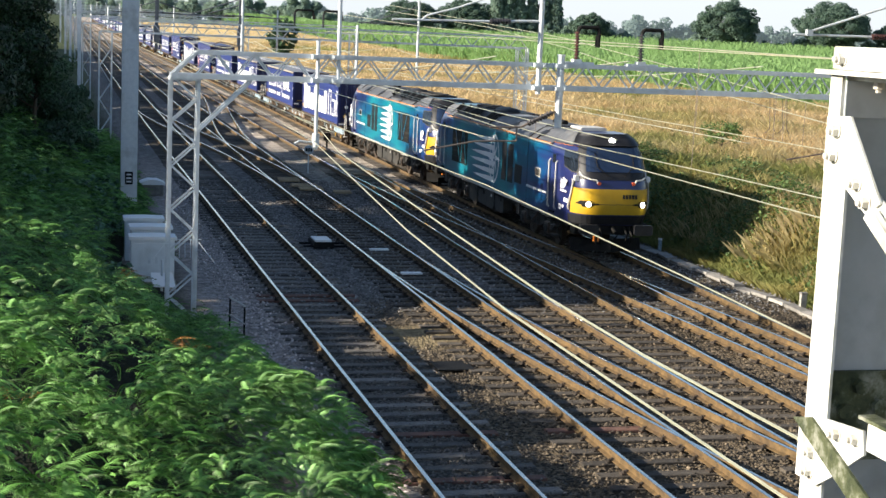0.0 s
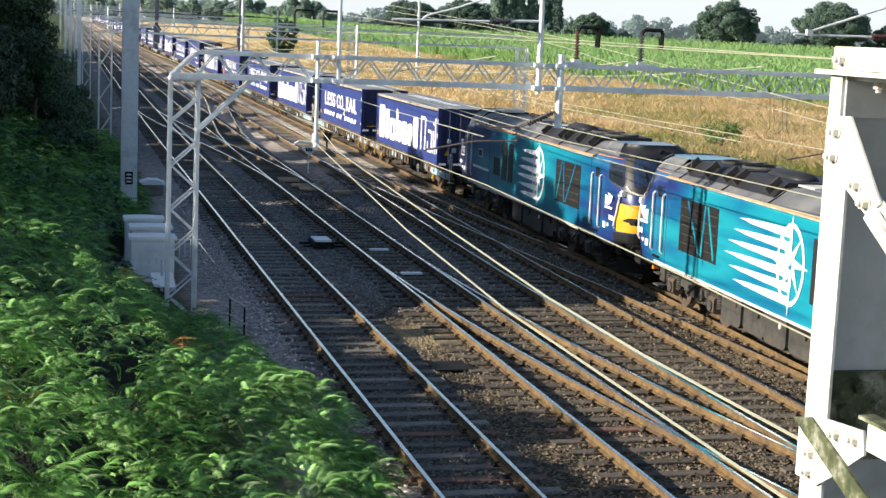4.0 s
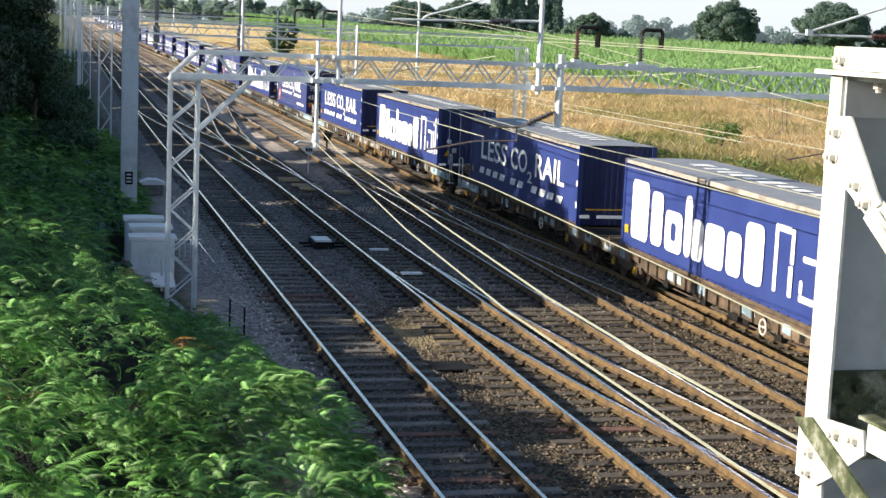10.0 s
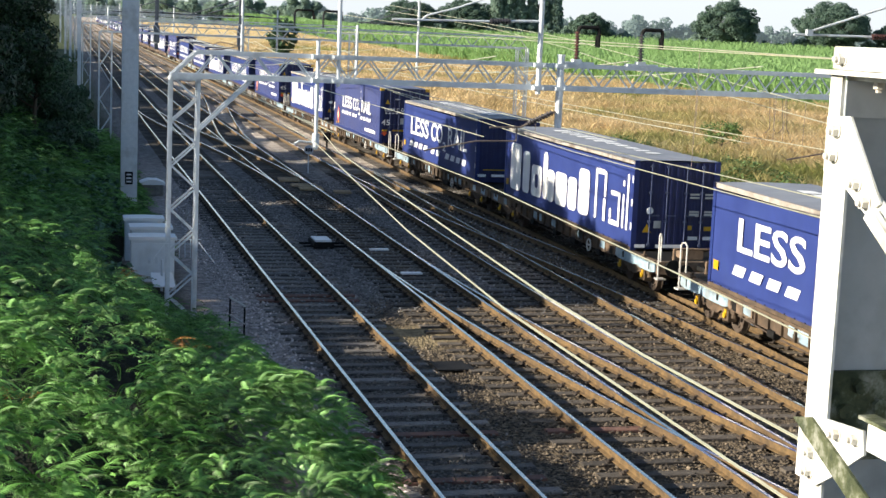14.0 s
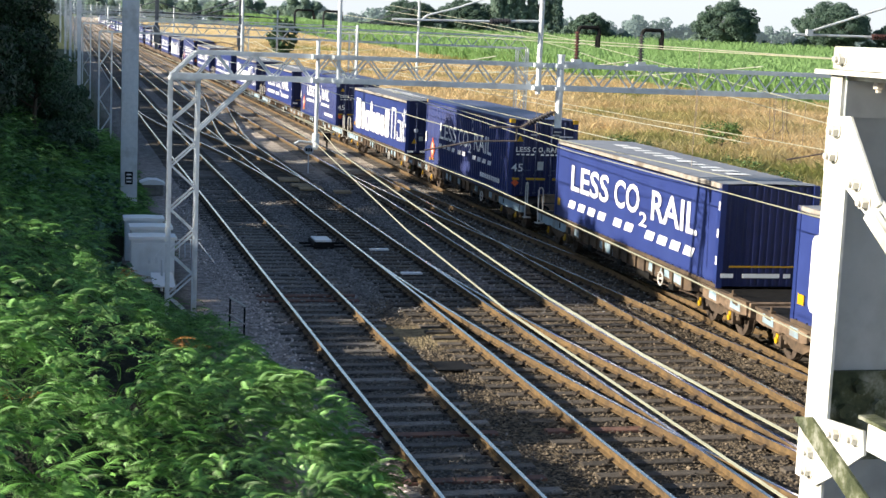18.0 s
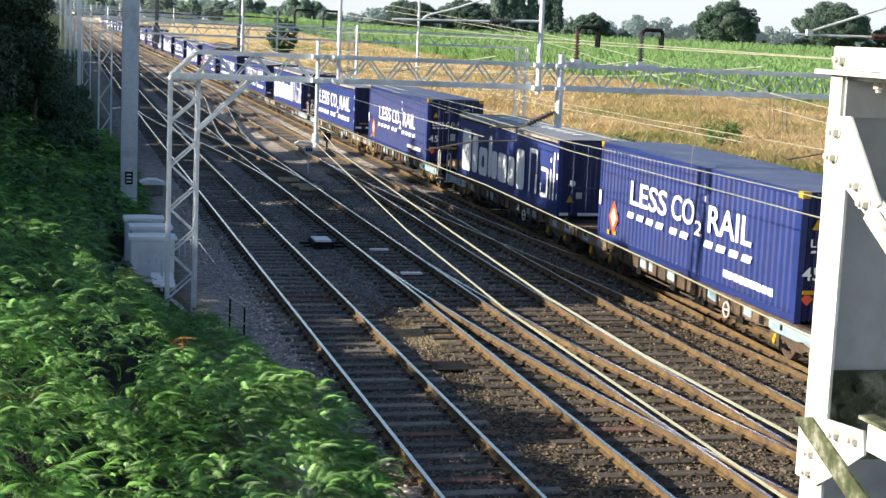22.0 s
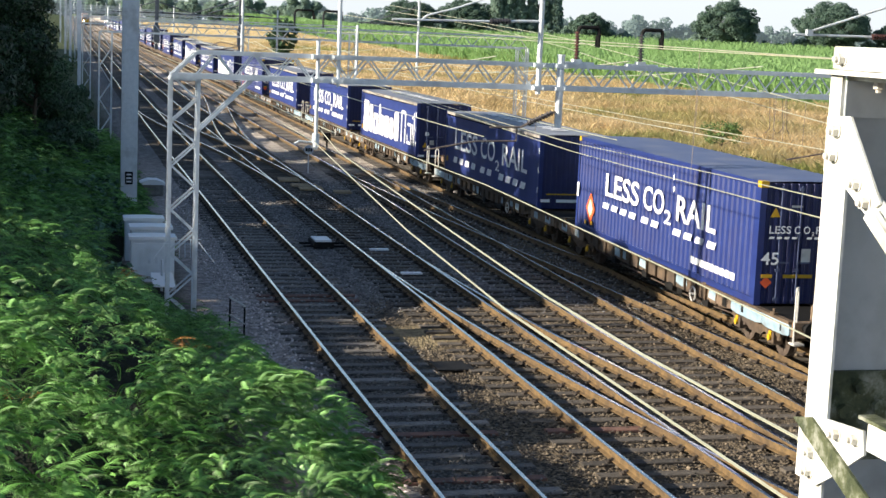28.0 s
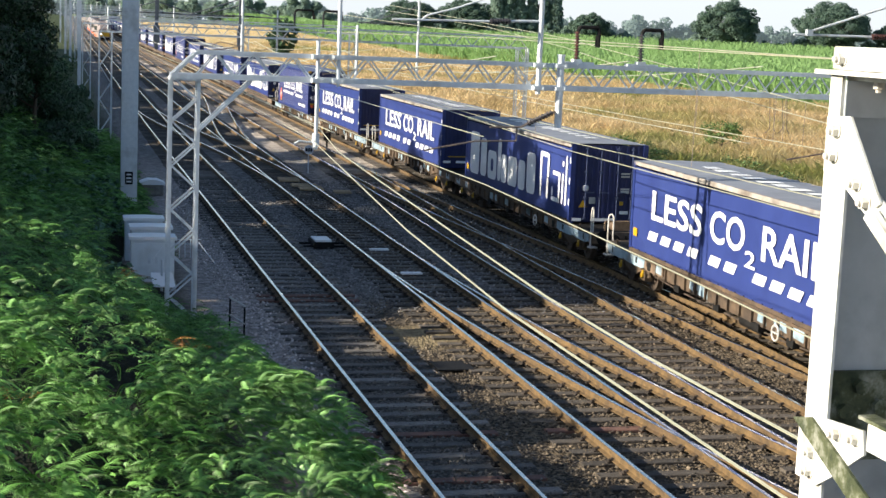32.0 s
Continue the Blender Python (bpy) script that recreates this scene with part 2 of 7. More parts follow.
def ground_material():
    """Ballast by the tracks, soil on the bank, dry grass and crop beyond, by world position."""
    m = bpy.data.materials.new("ground_cover")
    m.use_nodes = True
    n, l = m.node_tree.nodes, m.node_tree.links
    b = n["Principled BSDF"]
    b.inputs["Roughness"].default_value = 0.95
    b.inputs["Specular IOR Level"].default_value = 0.2
    tc = n.new("ShaderNodeTexCoord")

    def noise_ramp(scale, colours, detail=6, rough=0.7):
        z = n.new("ShaderNodeTexNoise")
        z.inputs["Scale"].default_value, z.inputs["Detail"].default_value, z.inputs["Roughness"].default_value = scale, detail, rough
        l.new(tc.outputs["Object"], z.inputs["Vector"])
        r = n.new("ShaderNodeValToRGB")
        e = r.color_ramp.elements
        while len(e) < len(colours):
            e.new(0.5)
        for i, c in enumerate(colours):
            e[i].position, e[i].color = 0.33 + 0.34 * i / (len(colours) - 1), (*c, 1)
        l.new(z.outputs["Fac"], r.inputs[0])
        return r.outputs[0], z.outputs["Fac"]

    def mix(fac, a, c):
        x = n.new("ShaderNodeMix")
        x.data_type = "RGBA"
        l.new(fac, x.inputs[0])
        l.new(a, x.inputs[6])
        l.new(c, x.inputs[7])
        return x.outputs[2]

    def step(src, a, c):
        r = n.new("ShaderNodeMapRange")
        r.interpolation_type = "SMOOTHSTEP"
        r.inputs[1].default_value, r.inputs[2].default_value = a, c
        l.new(src, r.inputs[0])
        return r.outputs[0]

    sep = n.new("ShaderNodeSeparateXYZ")
    wob = n.new("ShaderNodeTexNoise")
    wob.inputs["Scale"].default_value = 0.5
    l.new(tc.outputs["Object"], wob.inputs["Vector"])
    add = n.new("ShaderNodeVectorMath")
    add.operation = "ADD"
    l.new(tc.outputs["Object"], add.inputs[0])
    l.new(wob.outputs["Color"], add.inputs[1])
    l.new(add.outputs[0], sep.inputs[0])
    x = sep.outputs[0]
    stones = n.new("ShaderNodeTexVoronoi")
    stones.inputs["Scale"].default_value = 17
    l.new(tc.outputs["Object"], stones.inputs["Vector"])
    hs = n.new("ShaderNodeSeparateXYZ")
    l.new(stones.outputs["Color"], hs.inputs[0])
    sr = n.new("ShaderNodeValToRGB")
    for i, (p, c) in enumerate([(0.0, (0.005, 0.004, 0.003)), (1.0, (0.22, 0.17, 0.112))]):
        sr.color_ramp.elements[i].position, sr.color_ramp.elements[i].color = p, (*c, 1)
    l.new(hs.outputs[0], sr.inputs[0])
    dirt, _ = noise_ramp(0.55, [(0.018, 0.016, 0.013), (0.065, 0.053, 0.04)])
    dark_fac = n.new("ShaderNodeTexNoise")
    dark_fac.inputs["Scale"].default_value = 0.28
    l.new(tc.outputs["Object"], dark_fac.inputs["Vector"])
    ballast = mix(step(dark_fac.outputs["Fac"], 0.5, 0.72), sr.outputs[0], dirt)
    # cleaner grey stones at the foot of the bank, pale sandy ones farther along
    mid, _ = noise_ramp(13, [(0.022, 0.02, 0.017), (0.11, 0.096, 0.082), (0.26, 0.23, 0.2)], 3)
    ballast = mix(step(x, 8.2, 7.4), ballast, mid)
    # bluish sky light on the shaded ballast put into a paler, cooler grey
    along = n.new("ShaderNodeMath")
    along.operation = "MULTIPLY"
    l.new(step(sep.outputs[1], 35.0, 42.0), along.inputs[0])
    l.new(step(x, 15.0, 12.5), along.inputs[1])
    skylit, _ = noise_ramp(3.0, [(0.03, 0.029, 0.029), (0.14, 0.134, 0.13), (0.36, 0.345, 0.33)], 9, 0.8)
    ballast = mix(along.outputs[0], ballast, skylit)
    grey, _ = noise_ramp(4.0, [(0.07, 0.062, 0.06), (0.35, 0.3, 0.275), (0.65, 0.56, 0.52)], 9, 0.8)
    edge = n.new("ShaderNodeMath")
    edge.operation = "MULTIPLY"
    l.new(step(x, 6.1, 5.3), edge.inputs[0])
    l.new(step(sep.outputs[1], 84.0, 66.0), edge.inputs[1])
    ballast = mix(edge.outputs[0], ballast, grey)
    sandy, _ = noise_ramp(1.1, [(0.2, 0.165, 0.14), (0.42, 0.36, 0.3), (0.58, 0.51, 0.43)])
    both = n.new("ShaderNodeMath")
    both.operation = "MULTIPLY"
    l.new(step(sep.outputs[1], 76.0, 96.0), both.inputs[0])
    l.new(step(x, 8.5, 11.5), both.inputs[1])
    ballast = mix(both.outputs[0], ballast, sandy)
    beside = n.new("ShaderNodeMath")
    beside.operation = "MULTIPLY"
    l.new(step(sep.outputs[1], 56.0, 72.0), beside.inputs[0])
    l.new(step(x, 12.0, 14.6), beside.inputs[1])
    ballast = mix(beside.outputs[0], ballast, sandy)
    # a sunlit patch beside the second track, its light painted as pale tan
    spot = n.new("ShaderNodeVectorMath")
    spot.operation = "DISTANCE"
    l.new(add.outputs[0], spot.inputs[0])
    spot.inputs[1].default_value = (8.55, 34.1, 0.3)
    sun_patch, _ = noise_ramp(7, [(0.1, 0.075, 0.04), (0.3, 0.24, 0.14)])
    ballast = mix(step(spot.outputs["Value"], 1.7, 0.6), ballast, sun_patch)
    # soil set near black, the shade between the fronds put into it
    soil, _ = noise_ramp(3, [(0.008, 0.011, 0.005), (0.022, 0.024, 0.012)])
    grass, _ = noise_ramp(0.4, [(0.33, 0.25, 0.1), (0.52, 0.38, 0.18), (0.64, 0.5, 0.29)])
    crop, _ = noise_ramp(0.07, [(0.16, 0.23, 0.09), (0.24, 0.31, 0.14)])
    far, _ = noise_ramp(0.01, [(0.06, 0.11, 0.04), (0.2, 0.19, 0.08), (0.09, 0.14, 0.05)])
    verge, _ = noise_ramp(0.3, [(0.03, 0.05, 0.018), (0.08, 0.1, 0.04)])
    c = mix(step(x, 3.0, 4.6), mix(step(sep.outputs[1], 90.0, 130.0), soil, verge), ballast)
    low, _ = noise_ramp(0.5, [(0.07, 0.1, 0.026), (0.18, 0.185, 0.055), (0.36, 0.28, 0.11)])
    green = n.new("ShaderNodeMath")
    green.operation = "MULTIPLY"
    l.new(step(x, 27.0, 20.0), green.inputs[0])
    l.new(step(sep.outputs[1], 90.0, 60.0), green.inputs[1])
    grass = mix(green.outputs[0], grass, low)
    c = mix(step(x, 19.7, 20.6), c, grass)
    far_y = n.new("ShaderNodeMath")
    far_y.operation = "MULTIPLY_ADD"
    far_y.inputs[1].default_value, far_y.inputs[2].default_value = 0.06, -10.8
    l.new(sep.outputs[1], far_y.inputs[0])
    pos = n.new("ShaderNodeMath")
    pos.operation = "MAXIMUM"
    pos.inputs[1].default_value = 0.0
    l.new(far_y.outputs[0], pos.inputs[0])
    fx = n.new("ShaderNodeMath")
    fx.operation = "ADD"
    l.new(x, fx.inputs[0])
    l.new(pos.outputs[0], fx.inputs[1])
    c = mix(step(fx.outputs[0], 58.5, 59.5), c, crop)
    c = mix(step(x, 700.0, 760.0), c, far)
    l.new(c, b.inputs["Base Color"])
    bp = n.new("ShaderNodeBump")
    bp.inputs["Strength"].default_value, bp.inputs["Distance"].default_value = 0.9, 0.05
    l.new(stones.outputs["Distance"], bp.inputs["Height"])
    l.new(bp.outputs[0], b.inputs["Normal"])
    return m


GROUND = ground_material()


# ---- mesh helpers ----
class Geo:
    """Collects faces for one mesh."""

    def __init__(self):
        self.v, self.f, self.m = [], [], []
        self.slot = 0

    def add(self, verts, faces):
        k = len(self.v)
        self.v += [tuple(p) for p in verts]
        self.f += [tuple(i + k for i in q) for q in faces]
        self.m += [self.slot] * len(faces)
        return self

    def box(self, x0, x1, y0, y1, z0, z1, bevel=0.0):
        if bevel:
            return self.prism([(x0 + bevel, z0), (x1 - bevel, z0), (x1, z0 + bevel), (x1, z1 - bevel), (x1 - bevel, z1), (x0 + bevel, z1),
                               (x0, z1 - bevel), (x0, z0 + bevel)], y0, y1)
        return self.add([(x0, y0, z0), (x1, y0, z0), (x1, y1, z0), (x0, y1, z0), (x0, y0, z1), (x1, y0, z1), (x1, y1, z1), (x0, y1, z1)],
                        [(0, 3, 2, 1), (4, 5, 6, 7), (0, 1, 5, 4), (1, 2, 6, 5), (2, 3, 7, 6), (3, 0, 4, 7)])

    def prism(self, outline, y0, y1, axis="y"):
        """An outline (counter-clockwise seen from -axis) swept from y0 to y1."""
        n = len(outline)
        put = {"y": lambda a, b, y: (a, y, b), "x": lambda a, b, y: (y, a, b), "z": lambda a, b, y: (a, b, y)}[axis]
        verts = [put(a, b, y0) for a, b in outline] + [put(a, b, y1) for a, b in outline]
        side = [(i, (i + 1) % n, n + (i + 1) % n, n + i) for i in range(n)]
        caps = [tuple(range(n))[::-1], tuple(range(n, 2 * n))]
        if axis != "y":
            return self.add(verts, side + caps)
        return self.add(verts, side + caps)

    def bar(self, p, q, w, h=None, up=(0, 0, 1)):
        """A rectangular bar from p to q."""
        h = h or w
        p, q = Vector(p), Vector(q)
        d = (q - p).normalized()
        u = Vector(up)
        if abs(d.dot(u)) > 0.97:
            u = Vector((0, 1, 0))
        s = d.cross(u).normalized() * (w / 2)
        t = s.cross(d).normalized() * (h / 2)
        return self.add([c + a * s + b * t for c in (p, q) for a, b in ((-1, -1), (1, -1), (1, 1), (-1, 1))],
                        [(0, 3, 2, 1), (4, 5, 6, 7), (0, 1, 5, 4), (1, 2, 6, 5), (2, 3, 7, 6), (3, 0, 4, 7)])

    def angle(self, p, q, w, t, up=(0, 0, 1), flip=1):
        """An L section from p to q."""
        p, q = Vector(p), Vector(q)
        d = (q - p).normalized()
        u = Vector(up)
        if abs(d.dot(u)) > 0.97:
            u = Vector((0, 1, 0))
        s = d.cross(u).normalized() * flip
        n = s.cross(d).normalized() * flip
        self.bar(p + s * (w / 2), q + s * (w / 2), w, t, n)
        return self.bar(p + n * (w / 2), q + n * (w / 2), t, w, n)

    def tube(self, p, q, r, n=8, r2=None):
        p, q = Vector(p), Vector(q)
        r2 = r if r2 is None else r2
        d = (q - p).normalized()
        s = d.orthogonal().normalized()
        t = d.cross(s)
        ring = [(math.cos(2 * math.pi * i / n), math.sin(2 * math.pi * i / n)) for i in range(n)]
        verts = [p + r * (a * s + b * t) for a, b in ring] + [q + r2 * (a * s + b * t) for a, b in ring]
        return self.add(verts, [(i, (i + 1) % n, n + (i + 1) % n, n + i) for i in range(n)] + [tuple(range(n))[::-1], tuple(range(n, 2 * n))])

    def path(self, pts, r, n=6):
        for a, b in zip(pts, pts[1:]):
            self.tube(a, b, r, n)
        return self

    def ring(self, c, axis, r, tube_r, n=20, k=6):
        c, d = Vector(c), Vector(axis).normalized()
        s = d.orthogonal().normalized()
        t = d.cross(s)
        verts = []
        for i in range(n):
            o = math.cos(2 * math.pi * i / n) * s + math.sin(2 * math.pi * i / n) * t
            for j in range(k):
                a = 2 * math.pi * j / k
                verts.append(c + o * (r + tube_r * math.cos(a)) + d * (tube_r * math.sin(a)))
        return self.add(verts, [(i * k + j, ((i + 1) % n) * k + j, ((i + 1) % n) * k + (j + 1) % k, i * k + (j + 1) % k) for i in range(n) for j in range(k)])

    def loft(self, sections, close=True):
        """Joins rings of equal length one to the next."""
        n = len(sections[0])
        verts = [p for s in sections for p in s]
        faces = [(a * n + i, a * n + (i + 1) % n, (a + 1) * n + (i + 1) % n, (a + 1) * n + i) for a in range(len(sections) - 1) for i in range(n)]
        if close:
            faces += [tuple(range(n))[::-1], tuple(range(len(verts) - n, len(verts)))]
        return self.add(verts, faces)

    def mesh(self, name, *materials, smooth=False):
        me = bpy.data.meshes.new(name)
        me.from_pydata(self.v, [], self.f)
        for m in materials:
            me.materials.append(m)
        if len(materials) > 1:
            me.polygons.foreach_set("material_index", self.m)
        if smooth:
            me.polygons.foreach_set("use_smooth", [True] * len(self.f))
        me.update()
        return me


def part(name, geo, material, parent=None, label="", smooth=False, at=None):
    """Links a Geo (or a mesh) as one object under its thing or part."""
    me = geo if isinstance(geo, bpy.types.Mesh) else geo.mesh(name, *(material if isinstance(material, tuple) else (material,)), smooth=smooth)
    ob = new(name, me)
    if parent:
        ob.parent = parent
    if at is not None:
        ob.matrix_basis = at
    return tagged(ob, label) if label else ob


def thing(name, label, category, group="", kind="", at=None):
    ob = new(name)
    ob.empty_display_size = 0.2
    if at is not None:
        ob.matrix_basis = at
    return tagged(ob, label, category, group, kind)


def text_mesh(body, material, height, width=None, bold=0.0, shear=0.0):
    """Flat lettering in the built-in font, height of capitals in metres, lower left corner at the origin, in the xy plane."""
    cu = bpy.data.curves.new("lettering", "FONT")
    cu.body, cu.size, cu.offset, cu.resolution_u, cu.shear = body, 1.0, bold, 3, shear
    ob = bpy.data.objects.new("lettering", cu)
    scene.collection.objects.link(ob)
    bpy.context.view_layer.update()
    me = bpy.data.meshes.new_from_object(ob.evaluated_get(bpy.context.evaluated_depsgraph_get()))
    bpy.data.objects.remove(ob)
    co = np.empty(len(me.vertices) * 3)
    me.vertices.foreach_get("co", co)
    co = co.reshape(-1, 3)
    co[:, :2] -= co[:, :2].min(0)
    sx = height / max(1e-6, co[:, 1].max())
    co[:, 1] *= sx
    co[:, 0] *= (width / co[:, 0].max()) if width else sx
    me.vertices.foreach_set("co", co.ravel())
    me.materials.clear()
    me.materials.append(material)
    me.update()
    return me


# ---- plan: the lie of the tracks (x across, y along, away from the bridge) ----
def ease(a, b, y):
    t = min(1.0, max(0.0, (y - a) / (b - a)))
    return t * t * (3 - 2 * t)


def bend(y, share=1.0):
    """The slow drift to the west that the lines take in the distance, the outer one most."""
    t = max(0.0, min(y, 350) - 90)
    return -share * (0.0095 * t * t / (t + 25) + 0.003 * max(0.0, min(y, 900) - 350)) if t else 0.0


def rise(y):
    """The gentle climb of the whole railway in the distance."""
    t = max(0.0, min(y, 800) - 95)
    return 0.0088 * t * t / (t + 25)


def line_a(y):
    return 6.256 + 7.9e-6 * min(y, 150) ** 2


def line_b(y):
    return 9.663 + 0.002 * min(y, 100) + 1.15e-5 * min(y, 100) ** 2 + bend(y, 0.35)


def line_c(y):
    return 12.97 + 0.75 * ease(28, 78, y) + bend(y, 0.7)


def line_d(y):
    if y < 30:
        return 16.261 - 0.0379 * (30 - y)
    return 17.02 - 3.4 * math.exp(-y / 20) + bend(y)


def cross_bc(y):
    k = max(0.0, 46 - y)
    return line_b(y) + (0.003 * k * k if k < 26 else 0.003 * 676 + 0.156 * (k - 26))


def cross_dc(y):
    return 16.1 + (line_c(y) - 16.1) * ease(18, 80, y)


def cross_ab(y):
    return line_b(y) + (line_a(y) - line_b(y)) * ease(62, 118, y)


def cross_bc_far(y):
    return line_b(y) + (line_c(y) - line_b(y)) * ease(80, 150, y)


def toe(y):
    """The foot of the left bank."""
    return 4.15 - 1.15 * ease(25.5, 34.5, y) + 0.25 * math.sin(y * 0.7) * ease(60, 10, y)


def ground_z(x, y):
    base = -0.188 + rise(y)
    t = toe(y)
    if x < t:
        u = t - x
        z = 0.365 * min(u, 6.0) + 0.2 * max(0.0, min(u - 6.0, 8)) + 0.02 * max(0.0, u - 14.0)
        z *= 1 - 0.75 * ease(110, 260, y)
        if x > 1.2:
            z -= max(0.0, z - 0.2) * ease(36.4, 37.6, y) * ease(44.5, 43.3, y) * ease(1.2, 1.7, x)
        return base + z + 0.25 * min(1, u) * noise.noise((x * 0.5, y * 0.5, 0.0))
    r = x - 19.35 - bend(y)
    if r > 0:
        bank = 2.2 * ease(0.3, 3.9, r) * (1 - 0.45 * ease(150, 300, y)) + (3.8 + 2.2 * ease(90, 35, x)) * ease(140, 420, y) * ease(3, 38, r) - rise(y) * ease(3, 38, r)
        return base - 0.15 * ease(0, 0.6, r) + bank + 0.09 * min(1, r / 2) * noise.noise((x * 0.3, y * 0.3, 3.0)) * (1 if x < 58 else 0.3)
    lo = min(abs(x - f(y)) for f in (line_a, line_b, line_c, line_d))
    return base - 0.045 - 0.035 * ease(1.3, 1.7, lo) + 0.015 * noise.noise((x * 1.7, y * 1.7, 0.0))


def lines(*spans):
    out = []
    for a, b, n in spans:
        out += [a + (b - a) * i / n for i in range(n)]
    return out + [spans[-1][1]]


def build_ground():
    xs = lines((-3000, -200, 6), (-200, -20, 12), (-20, 3, 46), (3, 26, 96), (26, 80, 36), (80, 300, 20), (300, 4000, 14))
    ys = lines((-200, -10, 10), (-10, 15, 20), (15, 60, 130), (60, 130, 80), (130, 450, 60), (450, 4500, 20))
    g = Geo()
    nx = len(xs)
    g.v = [(x, y, ground_z(x, y)) for y in ys for x in xs]
    g.f = [(j * nx + i, j * nx + i + 1, (j + 1) * nx + i + 1, (j + 1) * nx + i) for j in range(len(ys) - 1) for i in range(nx - 1)]
    ob = part("ground", g, GROUND, smooth=True)
    return tagged(ob, "stone ballast, earth bank, dry grass and crop field", "ground", kind="structure")


build_ground()


def tri_object(name, verts, faces, material, label, category, kind="stuff", parent=None, smooth=False):
    """One mesh out of numpy arrays of vertices and triangles."""
    me = bpy.data.meshes.new(name)
    me.vertices.add(len(verts))
    me.vertices.foreach_set("co", np.asarray(verts, dtype=np.float32).ravel())
    k = faces.shape[1]
    me.loops.add(faces.size)
    me.loops.foreach_set("vertex_index", np.asarray(faces, dtype=np.int32).ravel())
    me.polygons.add(len(faces))
    me.polygons.foreach_set("loop_start", np.arange(0, faces.size, k, dtype=np.int32))
    if smooth:
        me.polygons.foreach_set("use_smooth", np.ones(len(faces), dtype=bool))
    me.materials.append(material)
    me.update(calc_edges=True)
    me.validate()
    ob = new(name, me)
    if parent:
        ob.parent = parent
        return ob
    return tagged(ob, label, category, kind=kind)


# ---- tracks ----
RAIL_SECTION = [(-0.07, -0.159), (0.07, -0.159), (0.07, -0.148), (0.012, -0.128), (0.012, -0.045), (0.036, -0.036), (0.036, -0.006), (0.028, 0.0),
                (-0.028, 0.0), (-0.036, -0.006), (-0.036, -0.036), (-0.012, -0.045), (-0.012, -0.128), (-0.07, -0.148)]


def rail(centre, offset, y0, y1, z, parent):
    ys, y = [], y0
    while y < y1:
        ys.append(y)
        y += 0.8 if y < 60 else 2.0 if y < 150 else 6.0
    ys.append(y1)
    g = Geo()
    g.loft([[(centre(y) + offset + a, y, b + z + rise(y)) for a, b in RAIL_SECTION] for y in ys])
    n = len(RAIL_SECTION)
    for i in range(len(ys) - 1):
        for k in (6, 7, 8):
            g.m[i * n + k] = 1
    return part("rail", g, (RAIL_WEB, RAIL_HEAD), parent)


def sleeper_mesh(w=2.6, shift=0.0):
    g = Geo()
    b = 0.012
    g.prism([(-0.125 + b, -0.13), (0.125 - b, -0.13), (0.125, -0.12), (0.122, b - 0.025), (0.11, 0.0), (-0.11, 0.0), (-0.122, b - 0.025), (-0.125, -0.12)],
            shift - w / 2, shift + w / 2, axis="x")
    return g


def chair_mesh():
    g = Geo()
    g.box(-0.15, 0.15, -0.08, 0.08, -0.195, -0.162)
    for k in (-1, 1):
        q = [(k * 0.13, -0.05, -0.162), (k * 0.03, -0.05, -0.162), (k * 0.03, 0.05, -0.162), (k * 0.13, 0.05, -0.162), (k * 0.05, -0.02, -0.115), (k * 0.03, -0.02, -0.115), (k * 0.03, 0.02, -0.115), (k * 0.05, 0.02, -0.115)]
        g.add(q, [(0, 1, 5, 4), (1, 2, 6, 5), (2, 3, 7, 6), (3, 0, 4, 7), (4, 5, 6, 7)])
        g.tube((k * 0.115, k * 0.05, -0.165), (k * 0.115, k * 0.06, -0.11), 0.016, 5)
    return g


SLEEPER_ME = sleeper_mesh().mesh("sleeper", SLEEPER)
SLEEPER_GREY_ME = sleeper_mesh().mesh("sleeper_grey", SLEEPER_GREY)
SLEEPER_RED_ME = sleeper_mesh().mesh("sleeper_red", SLEEPER_RED)
SLEEPER_LONG_ME = sleeper_mesh(4.4, 0.8).mesh("sleeper_long", SLEEPER)
CHAIR_ME = chair_mesh().mesh("chair", CHAIR)
GAUGE = 0.7525


def track(name, centre, y0, y1, label, near=(19, 72), sleepers=True, z=0.0, long_at=None, red=()):
    tr = thing(name, label, "railway track", kind="structure")
    for s in (-GAUGE, GAUGE):
        rail(centre, s, y0, y1, z, tr)
    rnd = random.Random(name)
    far = Geo()
    y = y0
    while y < min(y1, 330):
        yaw = -math.degrees(math.atan((centre(y + 1) - centre(y - 1)) / 2)) + rnd.uniform(-0.4, 0.4)
        m = pose(centre(y) + rnd.uniform(-0.03, 0.03), y, -0.186 + rise(y) + rnd.uniform(-0.01, 0.006), rnd.uniform(-0.4, 0.4), rnd.uniform(-0.2, 0.2), yaw)
        if near[0] < y < near[1]:
            if sleepers:
                me = SLEEPER_LONG_ME if long_at and long_at[0] < y < long_at[1] else SLEEPER_GREY_ME if name == "track_a" else SLEEPER_ME
                if any(abs(y - r) < 0.34 for r in red):
                    me = SLEEPER_RED_ME
                part("sleeper", me, None, tr, at=m, label="reddish-brown timber sleeper" if me is SLEEPER_RED_ME else "")
            if y < 62:
                for s in (-GAUGE, GAUGE):
                    part("chair", CHAIR_ME, None, tr, at=pose(centre(y) + s, y, z, 0, 0, yaw))
        elif sleepers:
            w = sleeper_mesh()
            far.add([m @ Vector(p) for p in w.v], w.f)
        y += 0.68
    if far.v:
        tagged(part("sleepers", far, SLEEPER_DUSTY if name in ("track_c", "track_d") else SLEEPER_FAR, tr), kind="stuff")
    return tr


